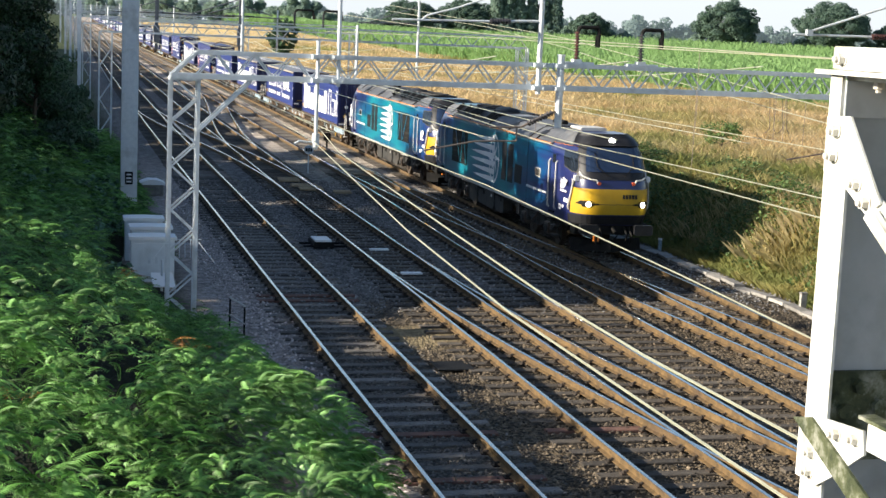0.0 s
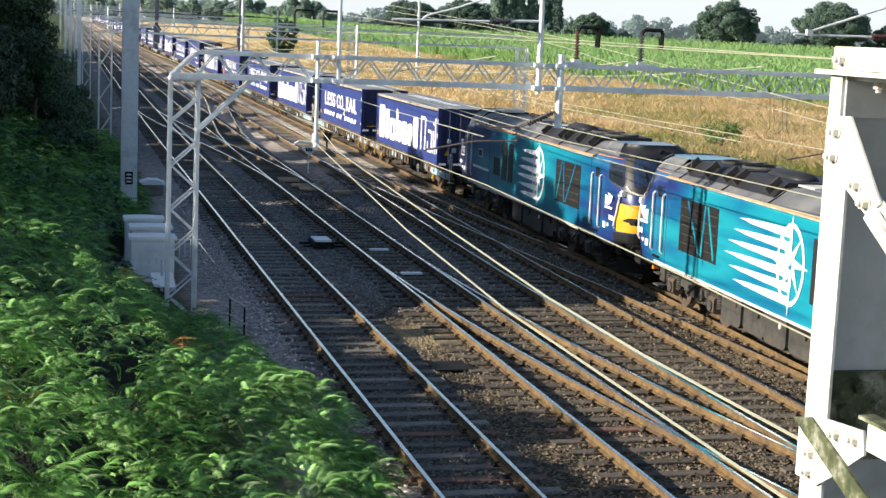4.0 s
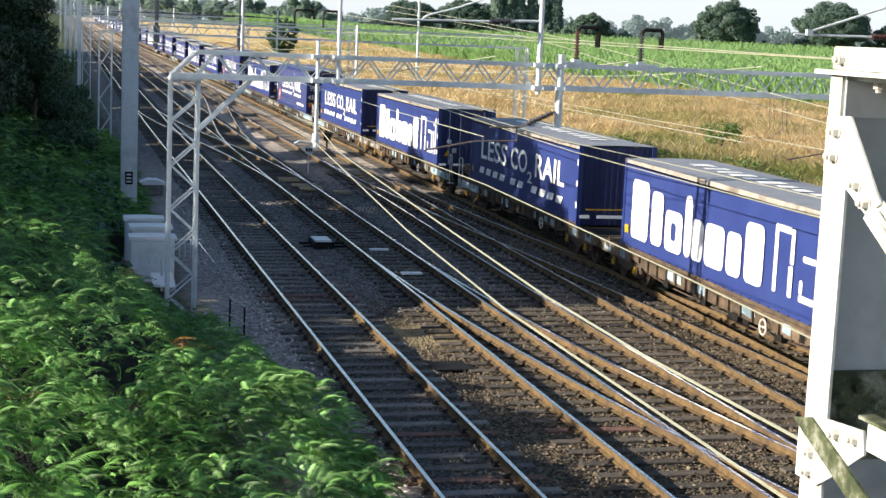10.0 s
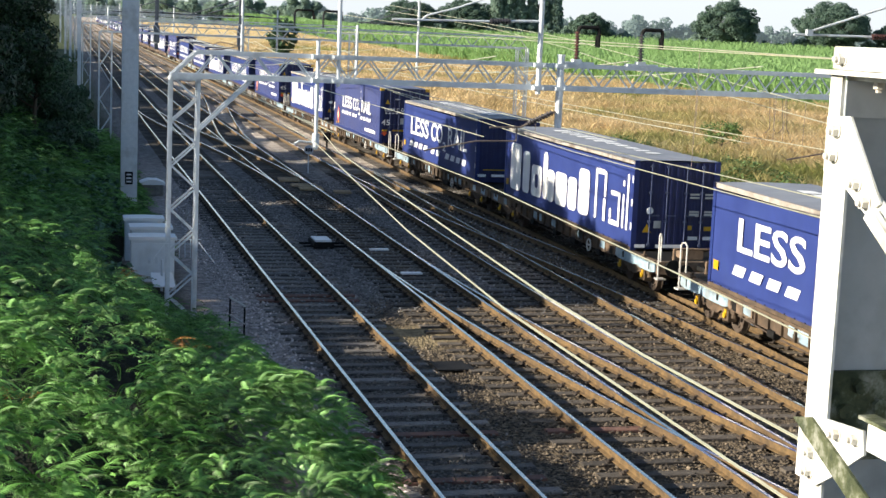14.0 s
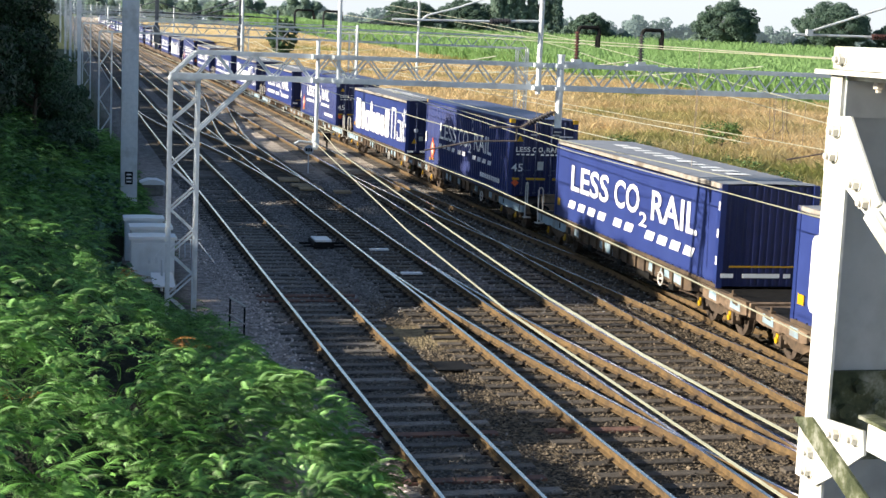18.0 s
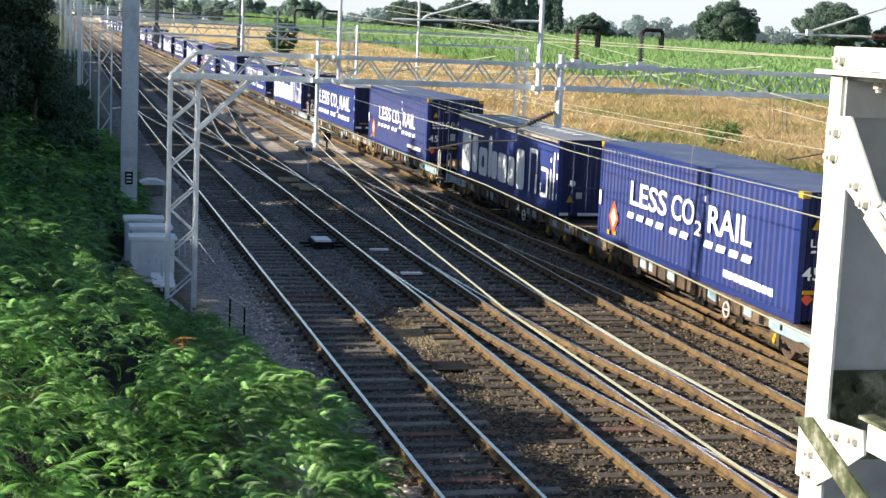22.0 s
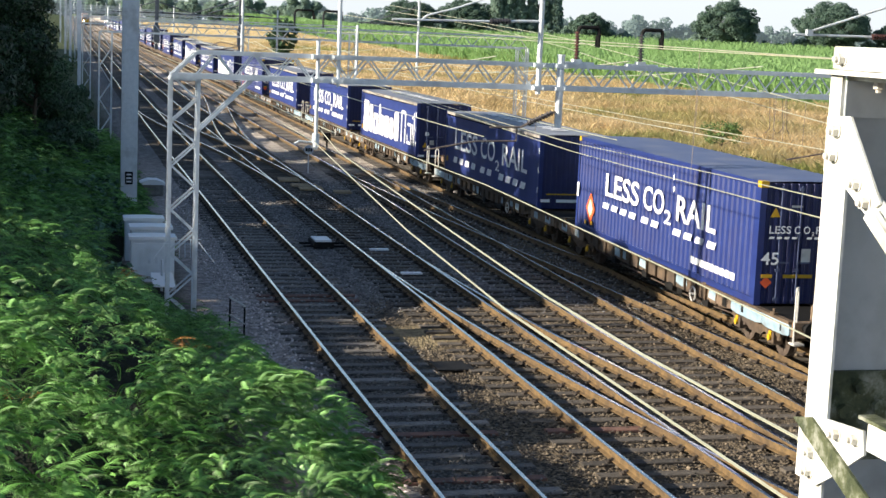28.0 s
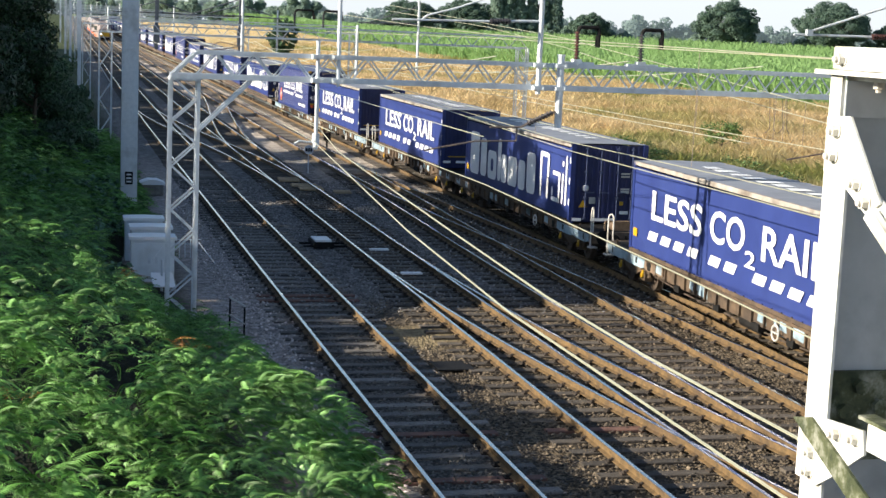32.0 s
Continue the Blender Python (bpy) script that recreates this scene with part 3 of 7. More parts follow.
# ---- overhead line structures ----
def lattice(parent, x0, x1, z0, z1, y, n, w=0.03):
    """Zigzag bracing between two chords in the plane y, each bar a part of its own where it is near."""
    if y > 150:
        g = Geo()
        for i in range(n):
            a, b = x0 + (x1 - x0) * i / n, x0 + (x1 - x0) * (i + 1) / n
            g.bar((a, y, z0), ((a + b) / 2, y, z1), w, 0.012, (0, 1, 0)).bar(((a + b) / 2, y, z1), (b, y, z0), w, 0.012, (0, 1, 0))
        tagged(part("bracing", g, STEEL, parent), kind="stuff")
        return
    for i in range(n):
        a, b = x0 + (x1 - x0) * i / n, x0 + (x1 - x0) * (i + 1) / n
        m = (a + b) / 2
        part("brace", Geo().bar((a, y, z0), (m, y, z1), w, 0.012, (0, 1, 0)), STEEL, parent)
        part("brace", Geo().bar((m, y, z1), (b, y, z0), w, 0.012, (0, 1, 0)), STEEL, parent)


def lattice_mast(parent, x0, x1, y, depth, z0, z1, detail=True, w=0.07):
    for x in (x0, x1):
        for dy in (-depth / 2, depth / 2):
            g = Geo()
            g.angle((x, y + dy, z0), (x, y + dy, z1), w, 0.012, flip=1 if x == x0 else -1)
            part("leg", g, STEEL, parent)
    n = max(3, round((z1 - z0) / (0.5 if detail else 0.9)))
    for dy in (-depth / 2, depth / 2):
        for i in range(n):
            a, b = z0 + (z1 - z0) * i / n, z0 + (z1 - z0) * (i + 1) / n
            p, q = ((x0, x1) if i % 2 else (x1, x0))
            part("brace", Geo().bar((p, y + dy, a), (q, y + dy, b), 0.04, 0.01, (0, 1, 0)), STEEL, parent)
    if detail:
        for x in (x0, x1):
            for i in range(n):
                a, b = z0 + (z1 - z0) * i / n, z0 + (z1 - z0) * (i + 1) / n
                s = 1 if i % 2 else -1
                part("brace", Geo().bar((x, y - s * depth / 2, a), (x, y + s * depth / 2, b), 0.035, 0.01, (1, 0, 0)), STEEL, parent)


def insulator(g, p, q, r=0.06, sheds=7):
    p, q = Vector(p), Vector(q)
    g.tube(p, q, r * 0.45, 8)
    for i in range(sheds):
        c = p.lerp(q, (i + 0.5) / sheds)
        d = (q - p).normalized() * 0.016
        g.tube(c - d, c + d, r, 10, r * 0.75)


def near_portal():
    Y = 34.0
    po = thing("overhead_line_portal", "grey galvanised lattice steel portal spanning the railway tracks", "gantry")
    lattice_mast(po, 2.44, 2.97, Y, 0.45, 0.15, 5.5)
    x0, x1, zt, zb = 2.95, 19.9, 6.04, 5.52
    for dy in (-0.25, 0.25):
        g = Geo()
        g.bar((x0, Y + dy, zt), (x1, Y + dy, zt), 0.07, 0.09)
        part("top_chord", g, STEEL, po)
        g = Geo()
        g.bar((2.4, Y + dy, zb), (x1, Y + dy, zb), 0.08, 0.11)
        part("bottom_chord", g, STEEL, po)
        lattice(po, x0, x1, zb, zt, Y + dy, 20, 0.035)
        g = Geo()
        g.bar((2.42, Y + dy, zb), (x0, Y + dy, zt), 0.07, 0.07)
        part("end_post", g, STEEL, po)
    for i in range(21):
        x = x0 + (x1 - x0) * i / 20
        part("cross_bar", Geo().bar((x, Y - 0.25, zt), (x, Y + 0.25, zt), 0.03, 0.03), STEEL, po)
        part("cross_bar", Geo().bar((x, Y - 0.25, zb), (x + 0.4, Y + 0.25, zb), 0.03, 0.03), STEEL, po)
    g = Geo()
    g.box(2.38, 3.04, Y - 0.27, Y + 0.27, 5.42, 5.5)
    part("cap_plate", g, STEEL, po)
    for dy in (-0.2, 0.2):
        part("knee_brace", Geo().bar((2.97, Y + dy, 4.3), (4.15, Y + dy, 5.46), 0.09, 0.06), STEEL, po)
    lattice_mast(po, 19.4, 19.9, Y, 0.45, -0.3, 5.5)
    # drop tubes
    for x, a, b, r in ((5.58, 4.0, 6.36, 0.042), (11.2, 4.62, 6.27, 0.085), (10.68, 5.38, 8.4, 0.06), (6.04, 5.4, 8.4, 0.045)):
        g = Geo()
        g.tube((x, Y - 0.36, a), (x, Y - 0.36, b), r, 12)
        g.tube((x, Y - 0.36, b), (x, Y - 0.36, b + 0.03), r * 1.15, 12)
        part("drop_tube", g, STEEL, po)
        g = Geo()
        for z in (zt, zb):
            g.box(x - 0.13, x + 0.13, Y - 0.45, Y - 0.22, z - 0.05, z + 0.05)
            g.tube((x - 0.1, Y - 0.48, z), (x - 0.1, Y - 0.2, z), 0.018, 6)
            g.tube((x + 0.1, Y - 0.48, z), (x + 0.1, Y - 0.2, z), 0.018, 6)
        part("clamp", g, STEEL, po)
    # climbing guard
    for x in (2.4, 2.52, 2.64, 2.76, 2.88, 3.0):
        part("guard_spike", Geo().tube((x, Y - 0.3, 1.95), (x, Y - 0.34, 1.55), 0.008, 5), STEEL, po)
    for a, b in (((2.3, Y - 0.3, 1.95), (3.12, Y - 0.3, 1.95)), ((2.3, Y - 0.3, 1.85), (3.12, Y - 0.3, 1.85)), ((2.4, Y - 0.3, 1.95), (2.05, Y - 0.4, 1.5)), ((3.05, Y - 0.3, 1.9), (3.4, Y - 0.4, 1.45))):
        part("guard_bar", Geo().tube(a, b, 0.008, 6), STEEL, po)
    # standing insulators with arms on the beam
    for x, m in ((11.69, INSUL_RED), (13.27, INSUL)):
        g = Geo()
        g.box(x - 0.35, x + 0.4, Y - 0.12, Y + 0.12, zt + 0.045, zt + 0.1)
        g.box(x - 0.1, x + 0.1, Y - 0.1, Y + 0.1, zt + 0.1, zt + 0.16)
        part("insulator_base", g, STEEL, po)
        g = Geo()
        insulator(g, (x, Y, zt + 0.16), (x, Y, zt + 0.8), 0.075, 9)
        part("post_insulator", g, m, po, "ribbed post insulator")
        g = Geo()
        g.path([(x, Y, zt + 0.8), (x + 0.06, Y, zt + 0.9), (x + 0.5, Y, zt + 0.9), (x + 0.52, Y, zt + 0.8), (x + 0.5, Y, zt + 0.5)], 0.045, 8)
        g.tube((x + 0.5, Y, zt + 0.72), (x + 0.5, Y, zt + 0.45), 0.065, 8)
        part("switch_arm", g, BLACK, po)
    # registration arms
    g = Geo()
    g.path([(11.2, Y - 0.36, 5.02), (10.75, Y - 0.4, 4.86), (10.3, Y - 0.42, 4.62)], 0.03, 6)
    g.path([(10.3, Y - 0.42, 4.62), (9.55, Y - 0.45, 4.6)], 0.022, 6)
    g.path([(10.2, Y - 0.42, 4.6), (10.2, Y - 0.42, 4.3)], 0.018, 6)
    g.path([(10.2, Y - 0.42, 4.3), (9.2, Y - 0.5, 4.28), (8.0, Y - 0.6, 4.05)], 0.02, 6)
    part("registration_arm", g, WIRE_DARK, po, "dark tubular registration arm")
    g = Geo()
    insulator(g, (11.05, Y - 0.38, 4.97), (10.45, Y - 0.42, 4.7), 0.075, 9)
    part("arm_insulator", g, INSUL, po)
    g = Geo()
    g.path([(5.58, Y - 0.36, 4.15), (5.2, Y - 0.4, 4.18), (5.1, Y - 0.4, 4.12)], 0.025, 6)
    g.tube((5.58, Y - 0.36, 4.35), (5.58, Y - 0.36, 4.05), 0.085, 10)
    part("registration_arm", g, STEEL, po)
    g = Geo()
    g.path([(10.68, Y - 0.36, 7.03), (9.9, Y - 0.38, 7.0)], 0.03, 8)
    g.path([(9.5, Y - 0.38, 6.98), (7.2, Y - 0.38, 6.93)], 0.025, 8)
    g.path([(7.9, Y - 0.38, 6.96), (8.0, Y - 0.38, 7.05), (8.7, Y - 0.38, 7.25), (10.6, Y - 0.38, 7.95)], 0.022, 8)
    part("cantilever_arm", g, STEEL, po)
    g = Geo()
    insulator(g, (9.95, Y - 0.38, 7.0), (9.45, Y - 0.38, 6.98), 0.07, 8)
    part("arm_insulator", g, INSUL, po)
    return po


def far_portal(Y, xl, detail, right, drops, zt=6.55, zb=5.95):
    b = bend(Y)
    po = thing("overhead_line_portal", "distant grey lattice steel portal over the tracks", "gantry", "distant portals", at=pose(0, 0, rise(Y)))
    lattice_mast(po, xl, xl + 0.55, Y, 0.4, 0.0, zb, detail=False)
    part("top_chord", Geo().bar((xl, Y, zt), (right + b, Y, zt), 0.08, 0.09), STEEL, po)
    part("bottom_chord", Geo().bar((xl, Y, zb), (right + b, Y, zb), 0.08, 0.1), STEEL, po)
    lattice(po, xl, right + b, zb, zt, Y, detail, 0.04)
    lattice_mast(po, right - 0.5 + b, right + b, Y, 0.4, -0.2, zb, detail=False)
    for x, a, c in drops:
        g = Geo()
        g.tube((x + b, Y - 0.1, a), (x + b, Y - 0.1, c), 0.07, 8)
        part("drop_tube", g, STEEL, po)
        g = Geo()
        g.path([(x + b, Y - 0.2, a + 0.3), (x - 1.0 + b, Y - 0.25, a + 0.1), (x - 1.8 + b, Y - 0.25, a)], 0.03, 6)
        part("registration_arm", g, WIRE_DARK, po)
    return po


def wire(name, pts, r, material, label, sag=0.0):
    """A wire through the given points, sagging between them."""
    g = Geo()
    out = []
    for a, b in zip(pts, pts[1:]):
        a, b = Vector(a), Vector(b)
        n = max(2, int((b - a).length / 3)) if sag else 1
        for i in range(n):
            t = i / n
            p = a.lerp(b, t)
            p.z -= 4 * sag * t * (1 - t)
            out.append(p)
    out.append(Vector(pts[-1]))
    g.path(out, r, 5)
    ob = part(name, g, material)
    return tagged(ob, label, "wire", "overhead wires")


def near_truss():
    """The painted steel truss at the bridge end: post, chords, gussets and braces in the plane along the tracks, bolted."""
    po = thing("steel_truss", "weathered cream-painted bolted steel truss at the bridge end", "truss", at=pose(0, -0.025, 0))
    x = 3.31

    def plate(name, outline, x0, x1, material, label=""):
        g = Geo()
        g.prism(outline, x0, x1, axis="x")
        return part(name, g, material, po, label)

    plate("flange", [(6.2, 0.0), (6.0, 0.0), (6.0, 6.43), (6.098, 6.43), (6.098, 6.62), (6.2, 6.62)], x, x + 0.014, CREAM)
    part("web", Geo().box(x + 0.016, x + 0.5, 6.1, 6.114, 0.0, 6.6), SHADED_CREAM, po, "web greyed to stand for its shaded cream paint")
    part("rear_flange", Geo().box(x + 0.5, x + 0.514, 5.98, 6.22, 0.0, 6.62), CREAM, po)
    part("web_splice", Geo().box(x + 0.016, x + 0.49, 6.082, 6.099, 6.44, 6.6), SHADED_CREAM, po, "splice plate greyed to stand for shade")
    part("moss_plate", Geo().box(x + 0.03, x + 0.49, 6.075, 6.098, 4.9, 5.31), LICHEN, po, "plate blackened with moss and algae")
    part("top_chord", Geo().box(x - 0.012, x + 0.3, 2.6, 6.17, 6.645, 6.745, 0.006), CREAM, po)
    plate("chord_web", [(6.15, 6.6), (2.6, 6.6), (2.6, 6.64), (6.15, 6.64)], x + 0.05, x + 0.26, CREAM)
    part("cap_plate", Geo().box(x - 0.03, x + 0.5, 2.6, 6.3, 6.622, 6.642), CREAM, po)
    plate("gusset", [(6.18, 6.44), (6.18, 6.2), (5.97, 6.14), (5.79, 6.05), (5.68, 6.11), (5.98, 6.45)], x - 0.014, x - 0.002, CREAM)
    plate("diagonal", [(5.84, 6.07), (5.76, 6.16), (4.2, 5.24), (4.28, 5.14)], x - 0.002 + 0.004, x + 0.014, CREAM)
    plate("diagonal_rib", [(5.74, 6.04), (5.7, 6.09), (4.2, 5.2), (4.24, 5.15)], x - 0.05, x - 0.016, CREAM)
    plate("gusset", [(6.22, 5.06), (6.22, 4.8), (6.03, 4.8), (5.86, 4.9), (5.73, 4.99), (5.64, 5.05), (5.66, 5.15), (6.08, 5.11)], x - 0.016, x - 0.003, CREAM)
    plate("knee_brace", [(6.25, 5.06), (6.09, 5.1), (4.4, 4.45), (4.6, 4.38)], x - 0.034, x - 0.02, LICHEN, "brace greened with algae")
    part("bottom_chord", Geo().box(x - 0.012, x + 0.035, 2.6, 5.63, 5.07, 5.19, 0.006), CREAM, po)
    part("chord_ledge", Geo().box(x - 0.02, x + 0.06, 2.6, 5.7, 5.195, 5.21), LICHEN, po)
    for y, z in ((6.08, 6.38), (6.09, 6.27), (5.87, 6.17), (5.78, 6.1), (6.08, 6.69), (6.08, 4.94), (6.09, 4.85), (5.87, 5.08), (5.71, 5.1)):
        g = Geo()
        o = 0.0 if z > 6.6 else -0.004
        g.tube((x - 0.013 + o, y, z), (x - 0.017 + o, y, z), 0.034, 14)
        g.tube((x - 0.017 + o, y, z), (x - 0.045 + o, y, z), 0.026, 6)
        g.tube((x - 0.045 + o, y, z), (x - 0.06 + o, y, z), 0.014, 8)
        part("bolt", g, BOLT, po)
    for y in (5.96, 5.84):
        g = Geo()
        g.tube((x + 0.1, y, 6.6), (x + 0.1, y, 6.57), 0.024, 6)
        g.tube((x + 0.1, y, 6.57), (x + 0.1, y, 6.555), 0.014, 6)
        part("bolt", g, BOLT, po)
    for xx, z in ((3.5, 5.24), (3.43, 5.13), (3.6, 5.15)):
        part("bolt", Geo().tube((xx, 6.075, z), (xx, 6.045, z), 0.036, 6), LICHEN, po)
    return po




# ---- the train ----
LEN_C, H_C, H_STEEL, W_C, DECK = 13.25, 2.47, 2.76, 2.5, 0.98


def rounded(x0, x1, z0, z1, r):
    pts = []
    for cx, cz, a in ((x0 + r, z0 + r, 180), (x1 - r, z0 + r, 270), (x1 - r, z1 - r, 0), (x0 + r, z1 - r, 90)):
        pts += [(cx + r * math.cos(radians(a + k)), cz + r * math.sin(radians(a + k))) for k in (0, 30, 60, 90)]
    return pts


def ring_block(g, x0, x1, z0, z1, y, r=0.08, wall=0.0, lean=0.0):
    """A flat block with rounded corners facing -x, on the side of a body; wall leaves a hole in its middle, lean slants it."""
    pts = rounded(x0, x1, z0, z1, r)
    put = lambda q: [(y, -(a + lean * (b - z0)), b) for a, b in q]
    if not wall:
        g.add(put(pts), [tuple(range(16))])
        return
    inner = rounded(x0 + wall, x1 - wall, z0 + wall * 0.7, z1 - wall * 0.7, r * 0.5)
    g.add(put(pts) + put(inner), [(i, (i + 1) % 16, 16 + (i + 1) % 16, 16 + i) for i in range(16)])


def side_text(body, height, width, u, z, x, parent, bold=0.02, material=None, name="lettering"):
    """Lettering on the face towards -x; u is the start, measured from the rear end of the body towards its front (-y)."""
    me = text_mesh(body, material or WHITE, height, width, bold)
    m = Matrix(((0, 0, -1, x), (-1, 0, 0, u), (0, 1, 0, z), (0, 0, 0, 1)))
    return part(name, me, None, parent, at=m)


STEEL_ROOF = mat("steel_roof", [(0.05, 0.07, 0.16), (0.09, 0.11, 0.2)], 0.5, 1.5, stains=(0.14, 0.15, 0.2), stain_scale=0.8, stain_amount=0.6)


def container_base(kind):
    """A body whose front end (towards the bridge) is at y = 0 and which runs to y = LEN_C; x across about 0; z from the deck."""
    w, L, H = W_C / 2, LEN_C, H_STEEL if kind == "steel" else H_C
    label = {"stobart": "navy blue curtain-sided container with large white lettering shapes on a wagon",
             "slogan": "blue curtain-sided container with a white slogan on a wagon",
             "steel": "blue ribbed steel container with a white slogan on a wagon"}[kind]
    c = thing("container", label, "container", "containers on the train")
    if kind == "steel":
        for s, nm in ((-1, "side_wall"), (1, "side_wall")):
            g = Geo()
            n = 44
            prof = []
            for i in range(n):
                a = 0.15 + (L - 0.3) * i / n
                d = (L - 0.3) / n
                prof += [(a, 0.0), (a + d * 0.3, 0.0), (a + d * 0.45, 0.035), (a + d * 0.85, 0.035)]
            prof.append((L - 0.15, 0.0))
            v = [(s * (w - 0.012 - o), y, z) for z in (0.16, H - 0.12) for y, o in prof]
            k = len(prof)
            g.add(v, [(i, i + 1, k + i + 1, k + i) if s > 0 else (i + 1, i, k + i, k + i + 1) for i in range(k - 1)])
            g.box(s * (w - 0.07), s * (w - 0.05), 0.1, L - 0.1, 0.1, H - 0.1)
            part(nm, g, NAVY_STEEL, c)
    else:
        for s in (-1, 1):
            g = Geo()
            n = 30
            v = [(s * (w - 0.02 + 0.012 * math.sin(i * 2.1) * (1 if 0 < j < 3 else 0)), 0.14 + (L - 0.28) * i / n, 0.1 + (H - 0.26) * j / 3) for j in range(4) for i in range(n + 1)]
            f = [(j * (n + 1) + i, j * (n + 1) + i + 1, (j + 1) * (n + 1) + i + 1, (j + 1) * (n + 1) + i) for j in range(3) for i in range(n)]
            g.add(v, [q if s > 0 else q[::-1] for q in f])
            part("side_curtain", g, NAVY, c, smooth=True)
            g = Geo()
            for i in range(26):
                y = 0.3 + (L - 0.6) * i / 25
                g.box(s * (w - 0.012) - 0.008, s * (w - 0.012) + 0.008, y - 0.02, y + 0.02, 0.0, 0.13)
            tagged(part("curtain_buckles", g, BLACK, c), kind="stuff")
    # frame
    for y in (0.0, L - 0.16):
        for s in (-1, 1):
            g = Geo()
            g.box(min(s * w, s * (w - 0.15)), max(s * w, s * (w - 0.15)), y, y + 0.16, 0.0, H, 0.01)
            part("corner_post", g, NAVY_STEEL, c)
    for s in (-1, 1):
        g = Geo()
        g.box(min(s * w, s * (w - 0.1)), max(s * w, s * (w - 0.1)), 0.02, L - 0.02, H - 0.12, H + 0.0, 0.01)
        part("top_rail", g, EDGE_C if kind != "steel" else NAVY_STEEL, c)
        g = Geo()
        g.box(min(s * (w + 0.002), s * (w - 0.1)), max(s * (w + 0.002), s * (w - 0.1)), 0.02, L - 0.02, 0.0, 0.1 if kind != "steel" else 0.16, 0.01)
        part("bottom_rail", g, WAGON if kind != "steel" else NAVY_STEEL, c)
    g = Geo()
    g.box(-w + 0.1, w - 0.1, 0.05, L - 0.05, 0.02, 0.12)
    part("floor", g, BLACK, c)
    g = Geo()
    n = 40
    v = [(x, 0.03 + (L - 0.06) * i / n, H - 0.01 + (0.02 if i % 2 else 0.0) + 0.03 * (1 - (x / w) ** 2)) for i in range(n + 1) for x in (-w + 0.02, -w / 2, 0, w / 2, w - 0.02)]
    g.add(v, [(i * 5 + j, i * 5 + j + 1, (i + 1) * 5 + j + 1, (i + 1) * 5 + j) for i in range(n) for j in range(4)])
    part("roof", g, ROOF_C if kind != "steel" else STEEL_ROOF, c, smooth=True)
    if kind != "steel":
        rr = random.Random(kind)
        for i in range(11):
            y, q, d = 2.0 + i * 0.86, rr.uniform(0.35, 0.62), rr.uniform(0.2, 0.36)
            g = Geo()
            g.add([(0.05 - d, y, H + 0.045), (0.05 + d, y - 0.05, H + 0.045), (0.05 + d, y + q, H + 0.045), (0.05 - d * 0.6, y + q + 0.1, H + 0.045)], [(0, 1, 2, 3)])
            part("roof_marking", g, WHITE, c)
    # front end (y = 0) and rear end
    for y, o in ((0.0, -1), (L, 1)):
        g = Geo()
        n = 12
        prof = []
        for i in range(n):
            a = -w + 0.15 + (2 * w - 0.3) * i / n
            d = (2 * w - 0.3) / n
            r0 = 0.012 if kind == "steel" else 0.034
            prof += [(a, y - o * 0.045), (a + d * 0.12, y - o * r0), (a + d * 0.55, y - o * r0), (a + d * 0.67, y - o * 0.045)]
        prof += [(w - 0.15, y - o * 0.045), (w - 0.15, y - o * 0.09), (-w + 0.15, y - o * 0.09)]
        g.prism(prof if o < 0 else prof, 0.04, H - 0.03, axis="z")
        part("end_wall", g, NAVY_END_SHADE, c)
    if kind != "slogan":
        for x in (-0.75, -0.28, 0.28, 0.75):
            g = Geo()
            g.tube((x, -0.03, 0.1), (x, -0.03, H - 0.08), 0.017, 8)
            for z in (0.15, 0.8, 1.6, H - 0.15):
                g.box(x - 0.05, x + 0.05, -0.045, 0.0, z - 0.03, z + 0.03)
            g.box(x - 0.02, x + 0.28, -0.055, -0.03, 0.95, 0.985)
            part("lock_rod", g, ROD_C, c)
    x = -w - 0.006
    if kind == "steel":
        for body, z, hh, u0, u1 in (("LESS", 1.25, 0.66, 2.7, 5.5), ("CO", 1.25, 0.66, 5.85, 7.4), ("2", 1.08, 0.36, 7.45, 7.95), ("RAIL", 1.25, 0.66, 8.3, 10.85)):
            side_text(body, hh, u1 - u0, LEN_C - u0, z, x, c, 0.016)
        for a in (2.5, 3.25, 4.0, 4.75, 5.75, 6.5, 8.1, 8.85, 9.6, 10.35):
            g = Geo()
            g.add([(x, LEN_C - a - u, z) for u, z in ((0.0, 0.88), (0.5, 0.88), (0.6, 1.05), (0.1, 1.05))], [(0, 1, 2, 3)])
            part("dash", g, WHITE, c)
        for a, b, z in ((9.4, 12.2, 0.36),):
            for i in range(9):
                g = Geo()
                g.add([(x, LEN_C - a - i * 0.31 - u, zz) for u, zz in ((0, z), (0.26, z), (0.26, z + 0.17), (0, z + 0.17))], [(0, 1, 2, 3)])
                part("lettering_bar", g, WHITE, c)
        for nm, col, sc in (("warning_diamond", RED, 0.58), ("diamond_centre", PALE_RED, 0.34)):
            g = Geo()
            dx = 0.0 if col is RED else -0.004
            g.add([(x + dx, LEN_C - 1.4 + u * sc * 1.15, 0.72 + z * sc * 0.84) for u, z in ((0, -1), (-0.62, 0), (0, 1), (0.62, 0))], [(0, 1, 2, 3)])
            part(nm, g, col, c)
        for k in (-1, 0, 1):
            g = Geo()
            g.add([(x - 0.008, LEN_C - 1.4 + 0.05 * k + u, 0.72 + v) for u, v in ((-0.016, -0.12), (0.016, -0.12), (0.016, 0.12), (-0.016, 0.12))], [(0, 3, 2, 1)])
            part("diamond_bar", g, WHITE, c)
